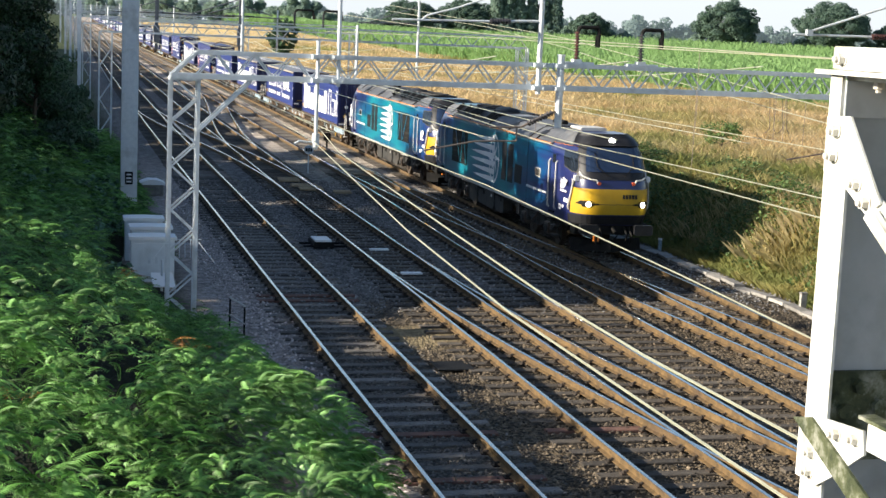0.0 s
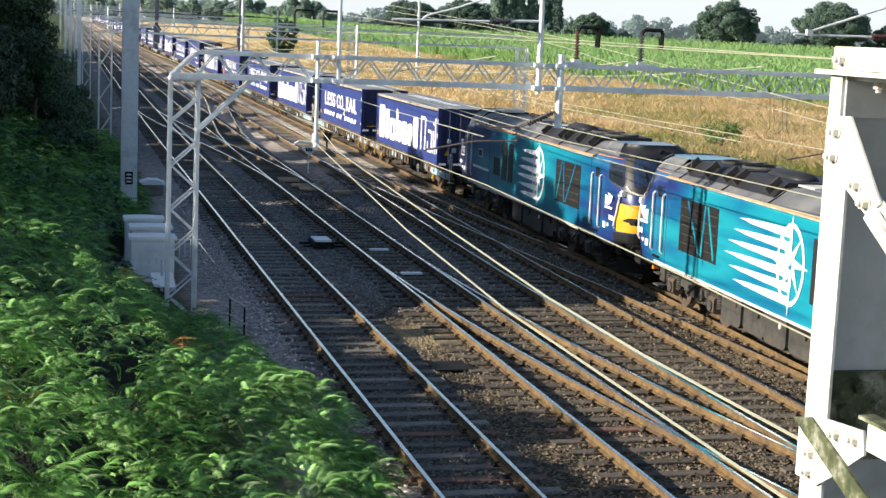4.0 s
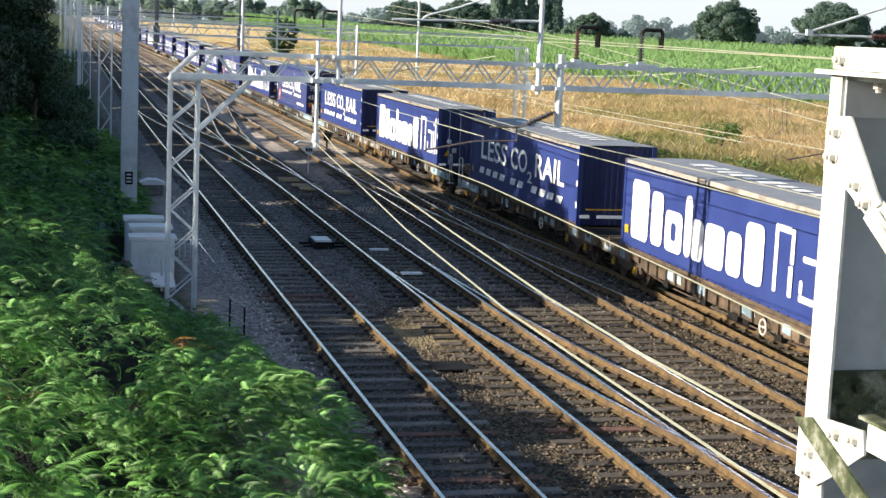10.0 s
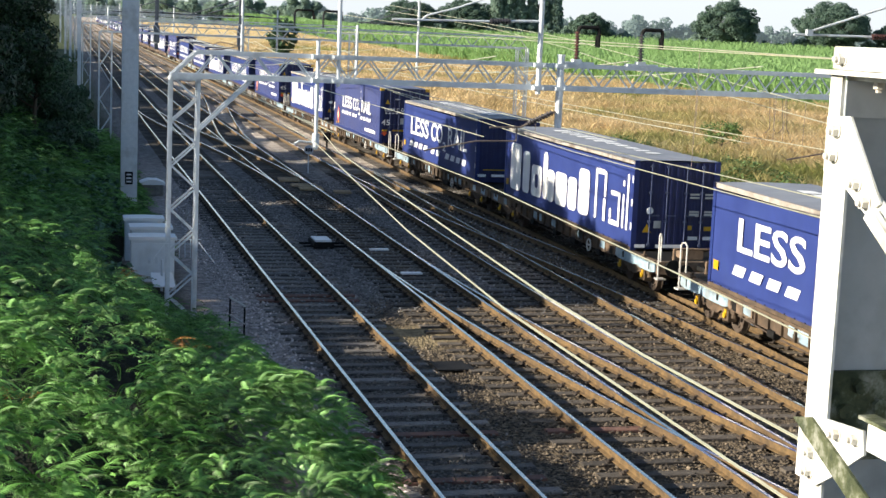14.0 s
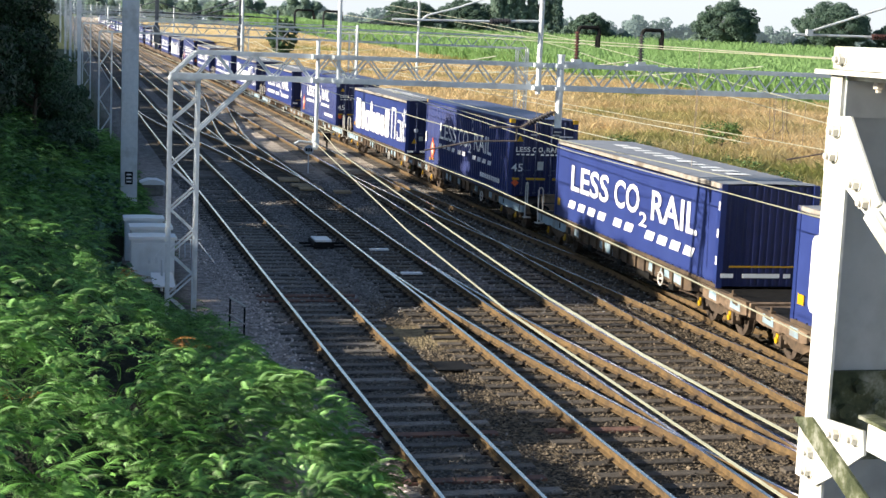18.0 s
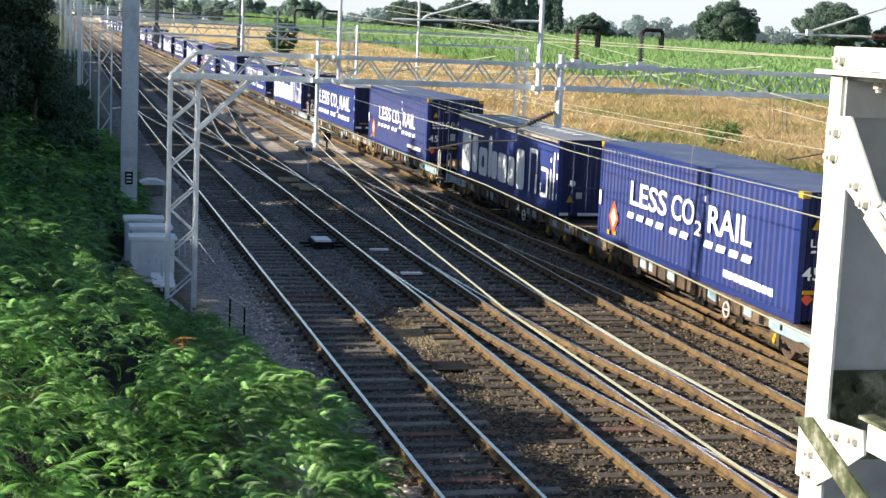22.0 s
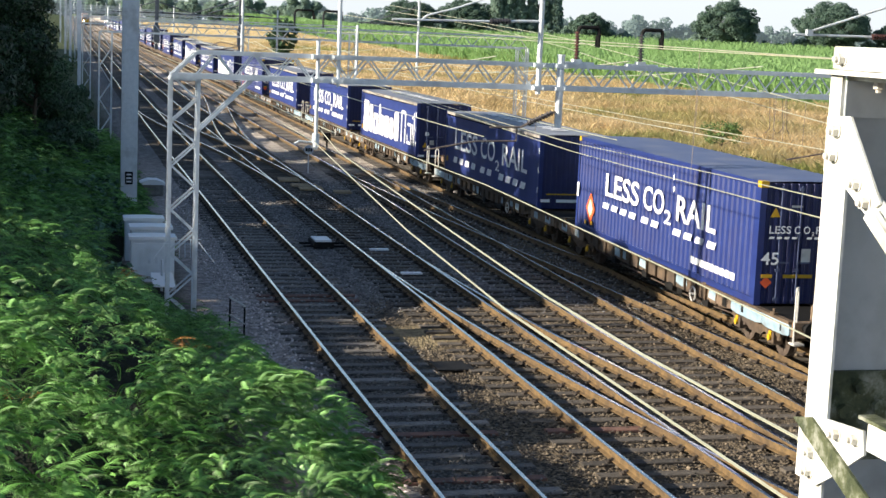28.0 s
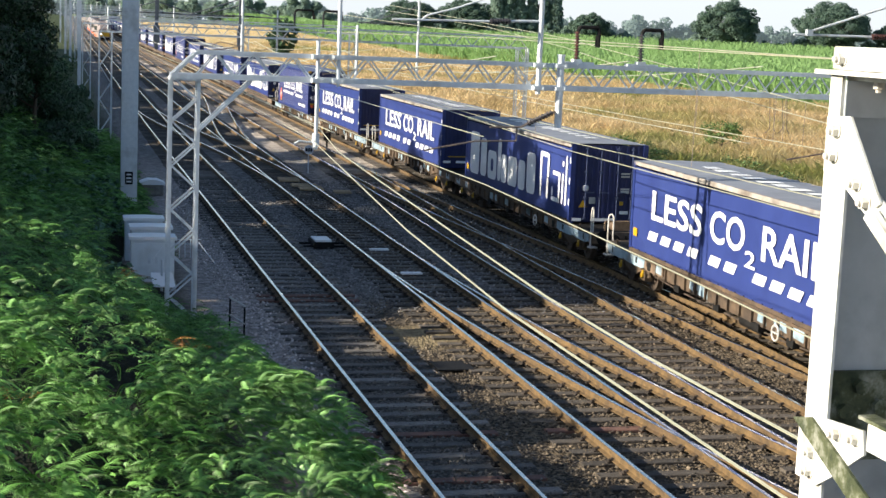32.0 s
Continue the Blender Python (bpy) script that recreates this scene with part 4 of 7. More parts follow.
        # a white tag, gold castings and small marks at the rear corner
        part("white_tag", Geo().add([(-w - 0.005, L - 0.12 + u, 0.95 + v) for u, v in ((-0.1, 0), (0.1, 0), (0.1, 0.42), (-0.1, 0.42))], [(0, 3, 2, 1)]), WHITE, c)
        for u, z in ((1.0, 0.2), (1.55, 0.24)):
            part("yellow_tag", Geo().add([(-w - 0.006, L - u + a, z + b) for a, b in ((-0.1, 0), (0.1, 0), (0.1, 0.12), (-0.1, 0.12))], [(0, 3, 2, 1)]), YELLOW, c)
        for zz in (1.95, 2.25):
            part("lettering_bar", Geo().add([(-w - 0.006, 4.9 + 0.16 * zz + a, zz + b) for a, b in ((-0.04, 0), (0.04, 0), (0.04, 0.14), (-0.04, 0.14))], [(0, 3, 2, 1)]), WHITE, c)
        for xa, xb in ((-1.12, -0.86), (-0.6, 0.1), (0.38, 0.62), (0.86, 1.12)):
            part("yellow_band", Geo().box(xa, xb, -0.02, -0.008, 0.62, 0.7), YELLOW, c)
        for body, h, wd, xx, z in (("45", 0.28, 0.42, -1.17, 0.92), ("LESS", 0.17, 0.52, -1.02, 1.62), ("C", 0.17, 0.13, -0.42, 1.62), ("O", 0.17, 0.16, -0.2, 1.62), ("2", 0.09, 0.06, 0.0, 1.58), ("RAIL", 0.17, 0.5, 0.1, 1.62)):
            part("lettering", text_mesh(body, WHITE, h, wd, 0.01), None, c, at=Matrix(((1, 0, 0, xx), (0, 0, 1, -0.058), (0, 1, 0, z), (0, 0, 0, 1))))
        for k in range(9):
            if k not in (4,):
                part("dash", Geo().add([(-1.02 + 0.18 * k + u, -0.058, 1.5 + v) for u, v in ((0, 0), (0.12, 0), (0.14, 0.05), (0.02, 0.05))], [(0, 1, 2, 3)]), WHITE, c)
        for xa, z in ((0.3, 2.2), (0.36, 2.32), (-0.5, 2.2), (0.82, 1.25), (0.82, 1.4)):
            part("lettering_bar", Geo().box(xa, xa + 0.26, -0.02, -0.008, z, z + 0.05), TRIM_C, c)
        part("grey_plate", Geo().box(-0.2, 0.02, -0.02, -0.008, 0.98, 1.28), TRIM_C, c)
        for s in (-1, 1):
            part("corner_casting", Geo().box(*sorted((s * w * 1.002, s * (w - 0.18))), L - 0.2, L + 0.004, H - 0.13, H + 0.012), YELLOW, c)
        for z in (2.15, 0.9, 1.02, 1.14):
            part("lettering_bar", Geo().box(0.55, 1.05, -0.016, -0.008, z, z + 0.05), WHITE, c)
        g = Geo()
        g.add([(-1.0 + u, -0.016, 1.98 + z) for u, z in ((0, 0), (0.24, 0), (0.12, 0.22))], [(0, 1, 2)])
        part("warning_triangle", g, YELLOW, c)
        g = Geo()
        g.add([(-1.0 + u, -0.016, 0.38 + z) for u, z in ((0, 0), (0.14, 0.14), (0, 0.28), (-0.14, 0.14))], [(0, 1, 2, 3)])
        part("warning_diamond", g, RED, c)
        for s in (-1, 1):
            g = Geo()
            g.box(min(s * w * 1.002, s * (w - 0.18)), max(s * w * 1.002, s * (w - 0.18)), -0.004, 0.2, H - 0.13, H + 0.012)
            part("corner_casting", g, YELLOW, c)
    elif kind == "slogan":
        for body, z, hh, u0, u1 in (("LESS", 1.05, 0.78, 1.65, 5.2), ("CO", 1.05, 0.78, 5.7, 7.75), ("2", 0.78, 0.38, 7.82, 8.4), ("RAIL", 1.05, 0.78, 8.7, 11.9)):
            side_text(body, hh, u1 - u0, LEN_C - u0, z, x, c, 0.016)
        for a in (1.45, 2.4, 3.35, 4.3, 5.7, 6.65, 8.3, 9.22, 10.14, 11.06):
            g = Geo()
            g.add([(x, LEN_C - a - u, z) for u, z in ((0.0, 0.5), (0.62, 0.5), (0.78, 0.74), (0.16, 0.74))], [(0, 1, 2, 3)])
            part("dash", g, WHITE, c)
        g = Geo()
        g.box(-w + 0.3, w - 0.3, -0.014, -0.006, 0.5, 0.54)
        part("yellow_line", g, YELLOW, c)
        for xx, d in ((-1.15, 0.32), (-0.6, 0.95), (0.45, 0.18)):
            part("lettering_bar", Geo().box(xx, xx + d, -0.014, -0.006, 0.25, 0.35), WHITE, c)
    else:
        # the bold word as plain rounded blocks, then a light word as slim bars
        for u0, u1, z0, z1, wall in ((0.8, 2.12, 0.38, 1.98, 0.0), (2.35, 3.2, 0.42, 1.82, 0.0), (3.4, 4.6, 0.42, 1.46, 0.42), (4.76, 5.22, 0.45, 1.98, 0.0), (5.24, 6.0, 0.45, 1.46, 0.0),
                                     (6.12, 7.3, 0.45, 1.48, 0.0), (7.46, 8.3, 0.45, 1.46, 0.0), (8.5, 9.5, 0.45, 1.82, 0.0)):
            g = Geo()
            ring_block(g, -(LEN_C - u0), -(LEN_C - u1), z0, z1, x, 0.1 if z1 - z0 < 0.4 else 0.2, wall)
            part("word_block", g, WHITE, c)
        for u0, u1, z0, z1 in ((10.05, 10.22, 0.5, 1.98), (10.22, 10.85, 1.83, 1.98), (10.85, 11.02, 1.2, 1.95), (10.8, 11.0, 0.5, 1.16), (11.35, 12.05, 0.5, 0.64), (11.35, 11.5, 0.66, 0.95), (12.07, 12.22, 0.5, 1.46), (11.45, 12.05, 1.34, 1.47), (12.42, 12.56, 0.5, 1.47), (12.42, 12.56, 1.68, 1.85), (12.76, 12.9, 0.5, 2.05)):
            g = Geo()
            ring_block(g, -(LEN_C - u0), -(LEN_C - u1), z0, z1, x, min(0.05, (z1 - z0) / 2.2))
            part("word_bar", g, WHITE, c)
        g = Geo()
        g.add([(-0.95 + a, -0.02, 0.5 + b) for a, b in ((0, 0), (0.26, 0), (0.13, 0.24))], [(0, 1, 2)])
        part("warning_triangle", g, YELLOW, c)
        g = Geo()
        g.tube((-0.75, -0.02, 1.1), (-0.75, -0.006, 1.1), 0.1, 14)
        part("round_label", g, WHITE, c)
        for z, hh, m in ((0.3, 0.1, WHITE), (0.95, 0.09, TRIM_C), (1.06, 0.05, TRIM_C), (1.45, 0.05, TRIM_C), (1.54, 0.05, TRIM_C)):
            for xx in (0.4, 0.84):
                part("lettering_bar", Geo().box(xx, xx + 0.28, -0.02, -0.008, z, z + hh), m, c)
        for xx, d, z in ((0.38, 0.12, 0.58), (0.86, 0.22, 0.56)):
            part("yellow_tag", Geo().box(xx, xx + d, -0.02, -0.008, z, z + 0.12), YELLOW, c)
        part("grey_plate", Geo().box(-0.62, -0.42, -0.02, -0.008, 0.62, 0.82), TRIM_C, c)
        for xx, d in ((-1.16, 0.3), (-0.55, 0.75)):
            part("lettering_bar", Geo().box(xx, xx + d, -0.052, -0.046, 0.08, 0.17), WHITE, c)
    if kind != "steel":
        g = Geo()
        g.add([(x, LEN_C - 0.3 - u, 0.45 + z) for u, z in ((0, 0), (0.3, 0), (0.3, 0.22), (0, 0.22))], [(0, 1, 2, 3)])
        part("yellow_tag", g, YELLOW, c)
        for z in (0.55, 1.2, 1.85):
            g = Geo()
            g.add([(-w - 0.004, 0.03 + u, z + v) for u, v in ((0, 0), (0.09, 0), (0.09, 0.2), (0, 0.2))], [(0, 3, 2, 1)])
            part("marker_tape", g, WHITE, c)
    return c


def wheelset(parent, y, r=0.4):
    """An axle with two wheels, which turn together."""
    axle = part("wheelset", Geo().tube((-0.72, 0, 0), (0.72, 0, 0), 0.08, 8), GREASE, parent, at=pose(0, y, r))
    for s in (-1, 1):
        g = Geo()
        g.tube((s * 0.68, 0, 0), (s * 0.82, 0, 0), r, 22)
        g.tube((s * 0.66, 0, 0), (s * 0.69, 0, 0), r + 0.03, 22)
        g.tube((s * 0.82, 0, 0), (s * 0.85, 0, 0), r * 0.35, 10)
        for k in range(4):
            a = math.pi / 2 * k
            g.box(s * 0.835 - 0.012, s * 0.835 + 0.012, math.cos(a) * r * 0.6 - 0.05, math.cos(a) * r * 0.6 + 0.05, math.sin(a) * r * 0.6 - 0.05, math.sin(a) * r * 0.6 + 0.05)
        part("wheel", g, GREASE, axle)
    return axle


LEN_W = 17.1


def wagon_base(rear):
    """A low flat container wagon, one of a close-coupled pair; its front end over the frame is at y = 0. rear: the buffers and rails are at its rear end."""
    c = thing("container_wagon", "rusty brown flat wagon with pale blue paint patches", "wagon", "wagons of the train")
    rr = random.Random(rear)
    L, w = LEN_W, 1.25
    far = (lambda y: L - y) if rear else (lambda y: y)

    def span(a, b):
        return sorted((far(a), far(b)))

    for s in (-1, 1):
        # fish-bellied side beam
        ol = [(0.1, 0.72), (2.9, 0.72), (3.9, 0.56), (L - 3.9, 0.56), (L - 2.9, 0.72), (L - 0.1, 0.72), (L - 0.1, 0.95), (0.1, 0.95)]
        g = Geo()
        g.prism(ol, *sorted((s * 1.06, s * 1.14)), axis="x")
        g.box(*sorted((s * 1.08, s * 1.22)), 0.1, L - 0.1, 0.9, 0.965)
        part("side_beam", g, WAGON, c)
        # end beams, cut away over the axles; pale blue at the buffers, rust at the coupled end
        for a0, a1, m, lb in ((0.12, 1.5, BLUE_PATCH, "faded pale blue beam end"), (1.51, 3.2, BLUE_PATCH, "faded pale blue beam end"), (3.21, 4.6, RUST, "rust-brown beam plate"), (L - 2.7, L - 1.6, RUST, "rust-brown beam plate"), (L - 1.59, L - 0.12, RUST, "rust-orange beam end")):
            p, q = span(a0, a1)
            k = 0.18 * (q - p)
            part("end_beam", Geo().prism([(p, 0.66), (p + k, 0.62), (q - k, 0.62), (q, 0.66), (q, 0.93), (p, 0.93)], *sorted((s * 1.142, s * 1.19)), axis="x"), m, c, lb)
        for a0, a1 in ((L - 2.3, L - 1.85), (L - 1.05, L - 0.45), (4.1, 4.55)):
            p, q = span(a0, a1)
            x = s * 1.196
            part("paint_patch", Geo().add([(x, p, 0.67), (x, q, 0.69), (x, q - 0.04, 0.91), (x, p + 0.03, 0.92)], [(0, 1, 2, 3)]), BLUE_PATCH, c, "pale blue paint patch")
        for a0, a1, z0 in ((3.45, 3.7, 0.64), (2.5, 2.62, 0.7), (0.5, 0.56, 0.68)):
            p, q = span(a0, a1)
            part("beam_slot", Geo().box(*sorted((s * 1.185, s * 1.197)), p, q, z0, 0.86), BLACK, c, "dark slot in the beam")
        p, q = span(L - 0.9, L - 0.6)
        part("rust_streak", Geo().add([(s * 1.2, p, 0.78), (s * 1.2, q, 0.8), (s * 1.2, q, 0.925), (s * 1.2, p, 0.92)], [(0, 1, 2, 3)]), WAGON, c)
        for i in range(16):
            y = 3.4 + i * (L - 6.8) / 15
            part("stiffener", Geo().box(*sorted((s * 1.14, s * 1.2)), y - 0.03, y + 0.03, 0.58 if 3.8 < y < L - 3.8 else 0.73, 0.93), WAGON, c)
        for i in range(6):
            y = rr.uniform(3.9, L - 4.6)
            d, z = rr.uniform(0.25, 0.75), rr.uniform(0.57, 0.7)
            part("paint_patch", Geo().add([(s * 1.144, y, z), (s * 1.144, y + d, z + 0.03), (s * 1.144, y + d * 0.95, 0.9), (s * 1.144, y + d * 0.1, 0.89)], [(0, 1, 2, 3)]), BLUE_PATCH, c, "pale blue paint patch")
        for i in range(4):
            y = 4.4 + i * 2.3 + rr.uniform(-0.3, 0.3)
            part("gear_box", Geo().box(*sorted((s * 1.0, s * 1.18)), y, y + 0.34, 0.42, 0.6, 0.02), BLACK, c)
        for i in range(5):
            y = 0.9 + i * (L - 1.8) / 4
            g = Geo()
            g.box(*sorted((s * 1.13, s * 1.24)), y - 0.09, y + 0.09, 0.966, 1.02, 0.01)
            g.tube((s * 1.19, y, 1.02), (s * 1.19, y, 1.1), 0.035, 8)
            part("container_spigot", g, WAGON, c)
        part("air_tank", Geo().tube((s * 0.9, 6.6, 0.45), (s * 0.9, 7.8, 0.45), 0.16, 12), BLACK, c)
        part("brake_rigging", Geo().path([(s * 1.0, 3.4, 0.5), (s * 1.02, 5.6, 0.42), (s * 1.02, L - 5.6, 0.42), (s * 1.0, L - 3.4, 0.5)], 0.022, 6), GREASE, c)
        g = Geo()
        g.ring((s * 1.25, 5.4, 0.62), (1, 0, 0), 0.17, 0.022)
        g.bar((s * 1.25, 5.24, 0.62), (s * 1.25, 5.56, 0.62), 0.022)
        g.tube((s * 1.18, 5.4, 0.62), (s * 1.26, 5.4, 0.62), 0.03, 8)
        part("brake_wheel", g, TRIM_C, c, "pale handbrake wheel")
    for y in (0.0, L - 0.2):
        part("headstock", Geo().box(-1.14, 1.14, y, y + 0.2, 0.62, 0.95, 0.01), RUST, c)
    g = Geo()
    g.box(-0.35, 0.35, 0.2, L - 0.2, 0.5, 0.9)
    for i in range(9):
        y = 1.0 + i * (L - 2) / 8
        g.box(-1.12, 1.12, y - 0.08, y + 0.08, 0.7, 0.93)
    part("centre_sill", g, WAGON, c)
    for y in (0.2, L - 1.9):
        part("deck_plate", Geo().box(-1.05, 1.05, y, y + 1.7, 0.932, 0.956), BLACK, c)
    for yb in (2.05, L - 2.05):
        g = Geo()
        for s in (-1, 1):
            x0, x1 = sorted((s * 0.93, s * 1.08))
            g.prism([(yb - 1.3, 0.5), (yb - 0.5, 0.46), (yb - 0.3, 0.36), (yb + 0.3, 0.36), (yb + 0.5, 0.46), (yb + 1.3, 0.5), (yb + 1.3, 0.62), (yb - 1.3, 0.62)], x0, x1, axis="x")
            for q in (-0.9, 0.9):
                g.box(*sorted((s * 0.9, s * 1.12)), yb + q - 0.17, yb + q + 0.17, 0.28, 0.56, 0.02)
                for d in (-0.28, 0.28):
                    g.tube((s * 1.02, yb + q + d, 0.4), (s * 1.02, yb + q + d, 0.68), 0.07, 8)
        g.box(-1.0, 1.0, yb - 0.2, yb + 0.2, 0.42, 0.66)
        bogie = part("bogie_frame", g, WAGON, c)
        for s in (-1, 1):
            for q in (-0.9, 0.9):
                g = Geo()
                g.tube((s * 1.1, yb + q, 0.42), (s * 1.17, yb + q, 0.42), 0.07, 10)
                g.box(*sorted((s * 1.1, s * 1.14)), yb + q - 0.06, yb + q + 0.06, 0.44, 0.56, 0.01)
                part("axle_box_cover", g, YELLOW, bogie, "yellow axle box cover")
        for q in (-0.9, 0.9):
            wheelset(c, yb + q)
    # buffers, hand rails and hoses at the outer end; a plain bar at the coupled end
    y, o = (L, 1) if rear else (0.0, -1)
    for s in (-1, 1):
        g = Geo()
        g.tube((s * 0.87, y, 0.84), (s * 0.87, y + o * 0.4, 0.84), 0.09, 10)
        g.tube((s * 0.87, y + o * 0.4, 0.84), (s * 0.87, y + o * 0.44, 0.84), 0.23, 16)
        part("buffer", g, BLACK, c)
        yy = y + o * 0.06
        g = Geo()
        g.path([(s * 1.16, yy, 0.55), (s * 1.16, yy, 1.62), (s * 1.13, yy - o * 0.04, 1.7), (s * 1.08, yy - o * 0.1, 1.7), (s * 1.05, yy - o * 0.14, 1.62), (s * 1.05, yy - o * 0.14, 0.95)], 0.022, 6)
        part("hand_rail", g, TRIM_C, c, "pale bent-tube handrail")
        part("shunter_step", Geo().box(*sorted((s * 0.98, s * 1.22)), *sorted((y - o * 0.05, y + o * 0.22)), 0.5, 0.535), TRIM_C, c)
        part("brake_hose", Geo().path([(s * 0.4, y, 0.82), (s * 0.42, y + o * 0.3, 0.5), (s * 0.3, y + o * 0.6, 0.55)], 0.03, 6), BLACK, c)
    part("coupling", Geo().box(-0.06, 0.06, *sorted((y, y + o * 0.8)), 0.74, 0.86, 0.02), BLACK, c)
    g = Geo()
    g.path([(-0.6, y - o * 0.3, 0.95), (-0.6, y - o * 0.3, 1.25), (0.6, y - o * 0.3, 1.25), (0.6, y - o * 0.3, 0.95)], 0.03, 6)
    g.box(-0.3, 0.3, *sorted((y - o * 0.9, y - o * 0.45)), 0.957, 1.2, 0.02)
    part("end_gear", g, RUST, c)
    y, o = (0.0, -1) if rear else (L, 1)
    part("drawbar", Geo().box(-0.12, 0.12, *sorted((y, y + o * 0.16)), 0.7, 0.86, 0.02), BLACK, c)
    return c


def livery_material():
    """Teal to navy bodyside paint with soft streaks along the body."""
    m = mat("loco_blue", [(0.01, 0.14, 0.26), (0.015, 0.25, 0.38)], 0.3, 0.6, stretch=(1, 0.25, 1.4), coat=0.3)
    n, l = m.node_tree.nodes, m.node_tree.links
    tc = n.new("ShaderNodeTexCoord")
    sep = n.new("ShaderNodeSeparateXYZ")
    l.new(tc.outputs["Object"], sep.inputs[0])
    wv = n.new("ShaderNodeTexNoise")
    wv.inputs["Scale"].default_value, wv.inputs["Detail"].default_value = 1.0, 3
    mp = n.new("ShaderNodeMapping")
    mp.inputs["Scale"].default_value = (0.3, 0.18, 1.5)
    mp.inputs["Rotation"].default_value = (radians(14), 0, 0)
    l.new(tc.outputs["Object"], mp.inputs[0])
    l.new(mp.outputs[0], wv.inputs["Vector"])
    ma = n.new("ShaderNodeMath")
    ma.operation = "MULTIPLY_ADD"
    ma.inputs[1].default_value, ma.inputs[2].default_value = 12.0, -6.0
    l.new(wv.outputs["Fac"], ma.inputs[0])
    ad = n.new("ShaderNodeMath")
    ad.operation = "ADD"
    l.new(sep.outputs[1], ad.inputs[0])
    l.new(ma.outputs[0], ad.inputs[1])
    mr = n.new("ShaderNodeMapRange")
    mr.inputs[1].default_value, mr.inputs[2].default_value = 0.0, 19.4
    l.new(ad.outputs[0], mr.inputs[0])
    rp = n.new("ShaderNodeValToRGB")
    e = rp.color_ramp.elements
    stops = [(0.0, (0.016, 0.02, 0.085)), (0.09, (0.014, 0.026, 0.12)), (0.17, (0.005, 0.06, 0.17)), (0.3, (0.005, 0.12, 0.21)), (0.43, (0.008, 0.21, 0.27)), (0.56, (0.005, 0.11, 0.21)), (0.7, (0.01, 0.22, 0.28)), (0.83, (0.005, 0.08, 0.19)), (0.92, (0.014, 0.026, 0.12)), (1.0, (0.016, 0.02, 0.085))]
    while len(e) < len(stops):
        e.new(0.5)
    for i, (p, c) in enumerate(stops):
        e[i].position, e[i].color = p, (*c, 1)
    l.new(mr.outputs[0], rp.inputs[0])
    l.new(rp.outputs[0], n["Principled BSDF"].inputs["Base Color"])
    return m


LIVERY = livery_material()
SCREEN = mat("tinted_screen", [(0.012, 0.022, 0.05), (0.02, 0.035, 0.075)], 0.07, 2, spec=0.9)
GEAR = mat("dusty_gear", [(0.014, 0.0135, 0.0125), (0.055, 0.052, 0.047)], 0.75, 4, stains=(0.05, 0.04, 0.03), stain_scale=2, stain_amount=0.6)
HOOD = mat("hood_black", [(0.012, 0.012, 0.014), (0.022, 0.022, 0.025)], 0.5, 4, spec=0.3)

# cab shell: height, half width at the front, set-back of the middle, depth of the corner, half width at the back
CAB = ((1.0, 1.27, 0.22, 0.85, 1.32), (1.3, 1.31, 0.07, 0.95, 1.32), (1.65, 1.32, 0.0, 1.0, 1.32), (2.15, 1.32, 0.05, 1.0, 1.32), (2.55, 1.31, 0.17, 1.0, 1.32),
       (3.0, 1.26, 0.4, 1.0, 1.32), (3.2, 1.2, 0.52, 0.98, 1.32), (3.42, 1.1, 0.66, 0.92, 1.14), (3.6, 0.98, 0.82, 0.9, 0.92), (3.74, 0.8, 1.05, 0.9, 0.78))
CAB_BACK = 2.75


def cab_point(q, z, out=0.0):
    """A point of the cab's skin: q runs round the nose from -1 to 1 and on along the sides to -2 and 2. Gives x, the distance behind the nose, and z."""
    k = max(i for i in range(len(CAB) - 1) if CAB[i][0] <= z + 1e-9)
    a, b = CAB[k], CAB[k + 1]
    t = (z - a[0]) / (b[0] - a[0])
    _, w, d0, c, wb = [p + (r - p) * t for p, r in zip(a, b)]
    s = 1 if q >= 0 else -1
    u = abs(q)
    if u <= 1:
        x, d = w * u, d0 + c * u ** 6
        nx, nd = 0.35 * u + 0.65 * u ** 5, -(1 - 0.9 * u ** 5)
    else:
        v = u - 1
        x, d = w + (wb - w) * min(1.0, v * 2), d0 + c + (CAB_BACK - d0 - c) * v
        nx, nd = 1.0, 0.0
    up = 0.35 if z > 3.3 else 0.0
    return Vector((s * (x + nx * out), d + nd * out, z + up * out))


def cab_patch(rows, at, out, n=10, closed=0.0):
    """A sheet on the cab's skin: rows of height, q from, q to; at turns the distance behind the nose into y; closed gives the sheet its edges."""
    g = Geo()
    for o in ((out, out - closed) if closed else (out,)):
        v = []
        for z, qa, qb in rows:
            for i in range(n + 1):
                x, d, zz = cab_point(qa + (qb - qa) * i / n, z, o)
                v.append((x, at(d), zz))
        g.add(v, [(j * (n + 1) + i, j * (n + 1) + i + 1, (j + 1) * (n + 1) + i + 1, (j + 1) * (n + 1) + i) for j in range(len(rows) - 1) for i in range(n)])
    if closed:
        m, k = len(rows), (n + 1) * len(rows)
        edge = [i for i in range(n + 1)] + [j * (n + 1) + n for j in range(1, m)] + [(m - 1) * (n + 1) + i for i in range(n - 1, -1, -1)] + [j * (n + 1) for j in range(m - 2, 0, -1)]
        g.f += [(a, b, b + k, a + k) for a, b in zip(edge, edge[1:] + edge[:1])]
        g.m += [0] * len(edge)
    return g


def levels(z0, z1, qa, qb):
    """Rows of a patch through the cab's own levels between two heights."""
    return [(z, qa, qb) for z in sorted({z0, z1, *(r[0] for r in CAB if z0 < r[0] < z1)})]


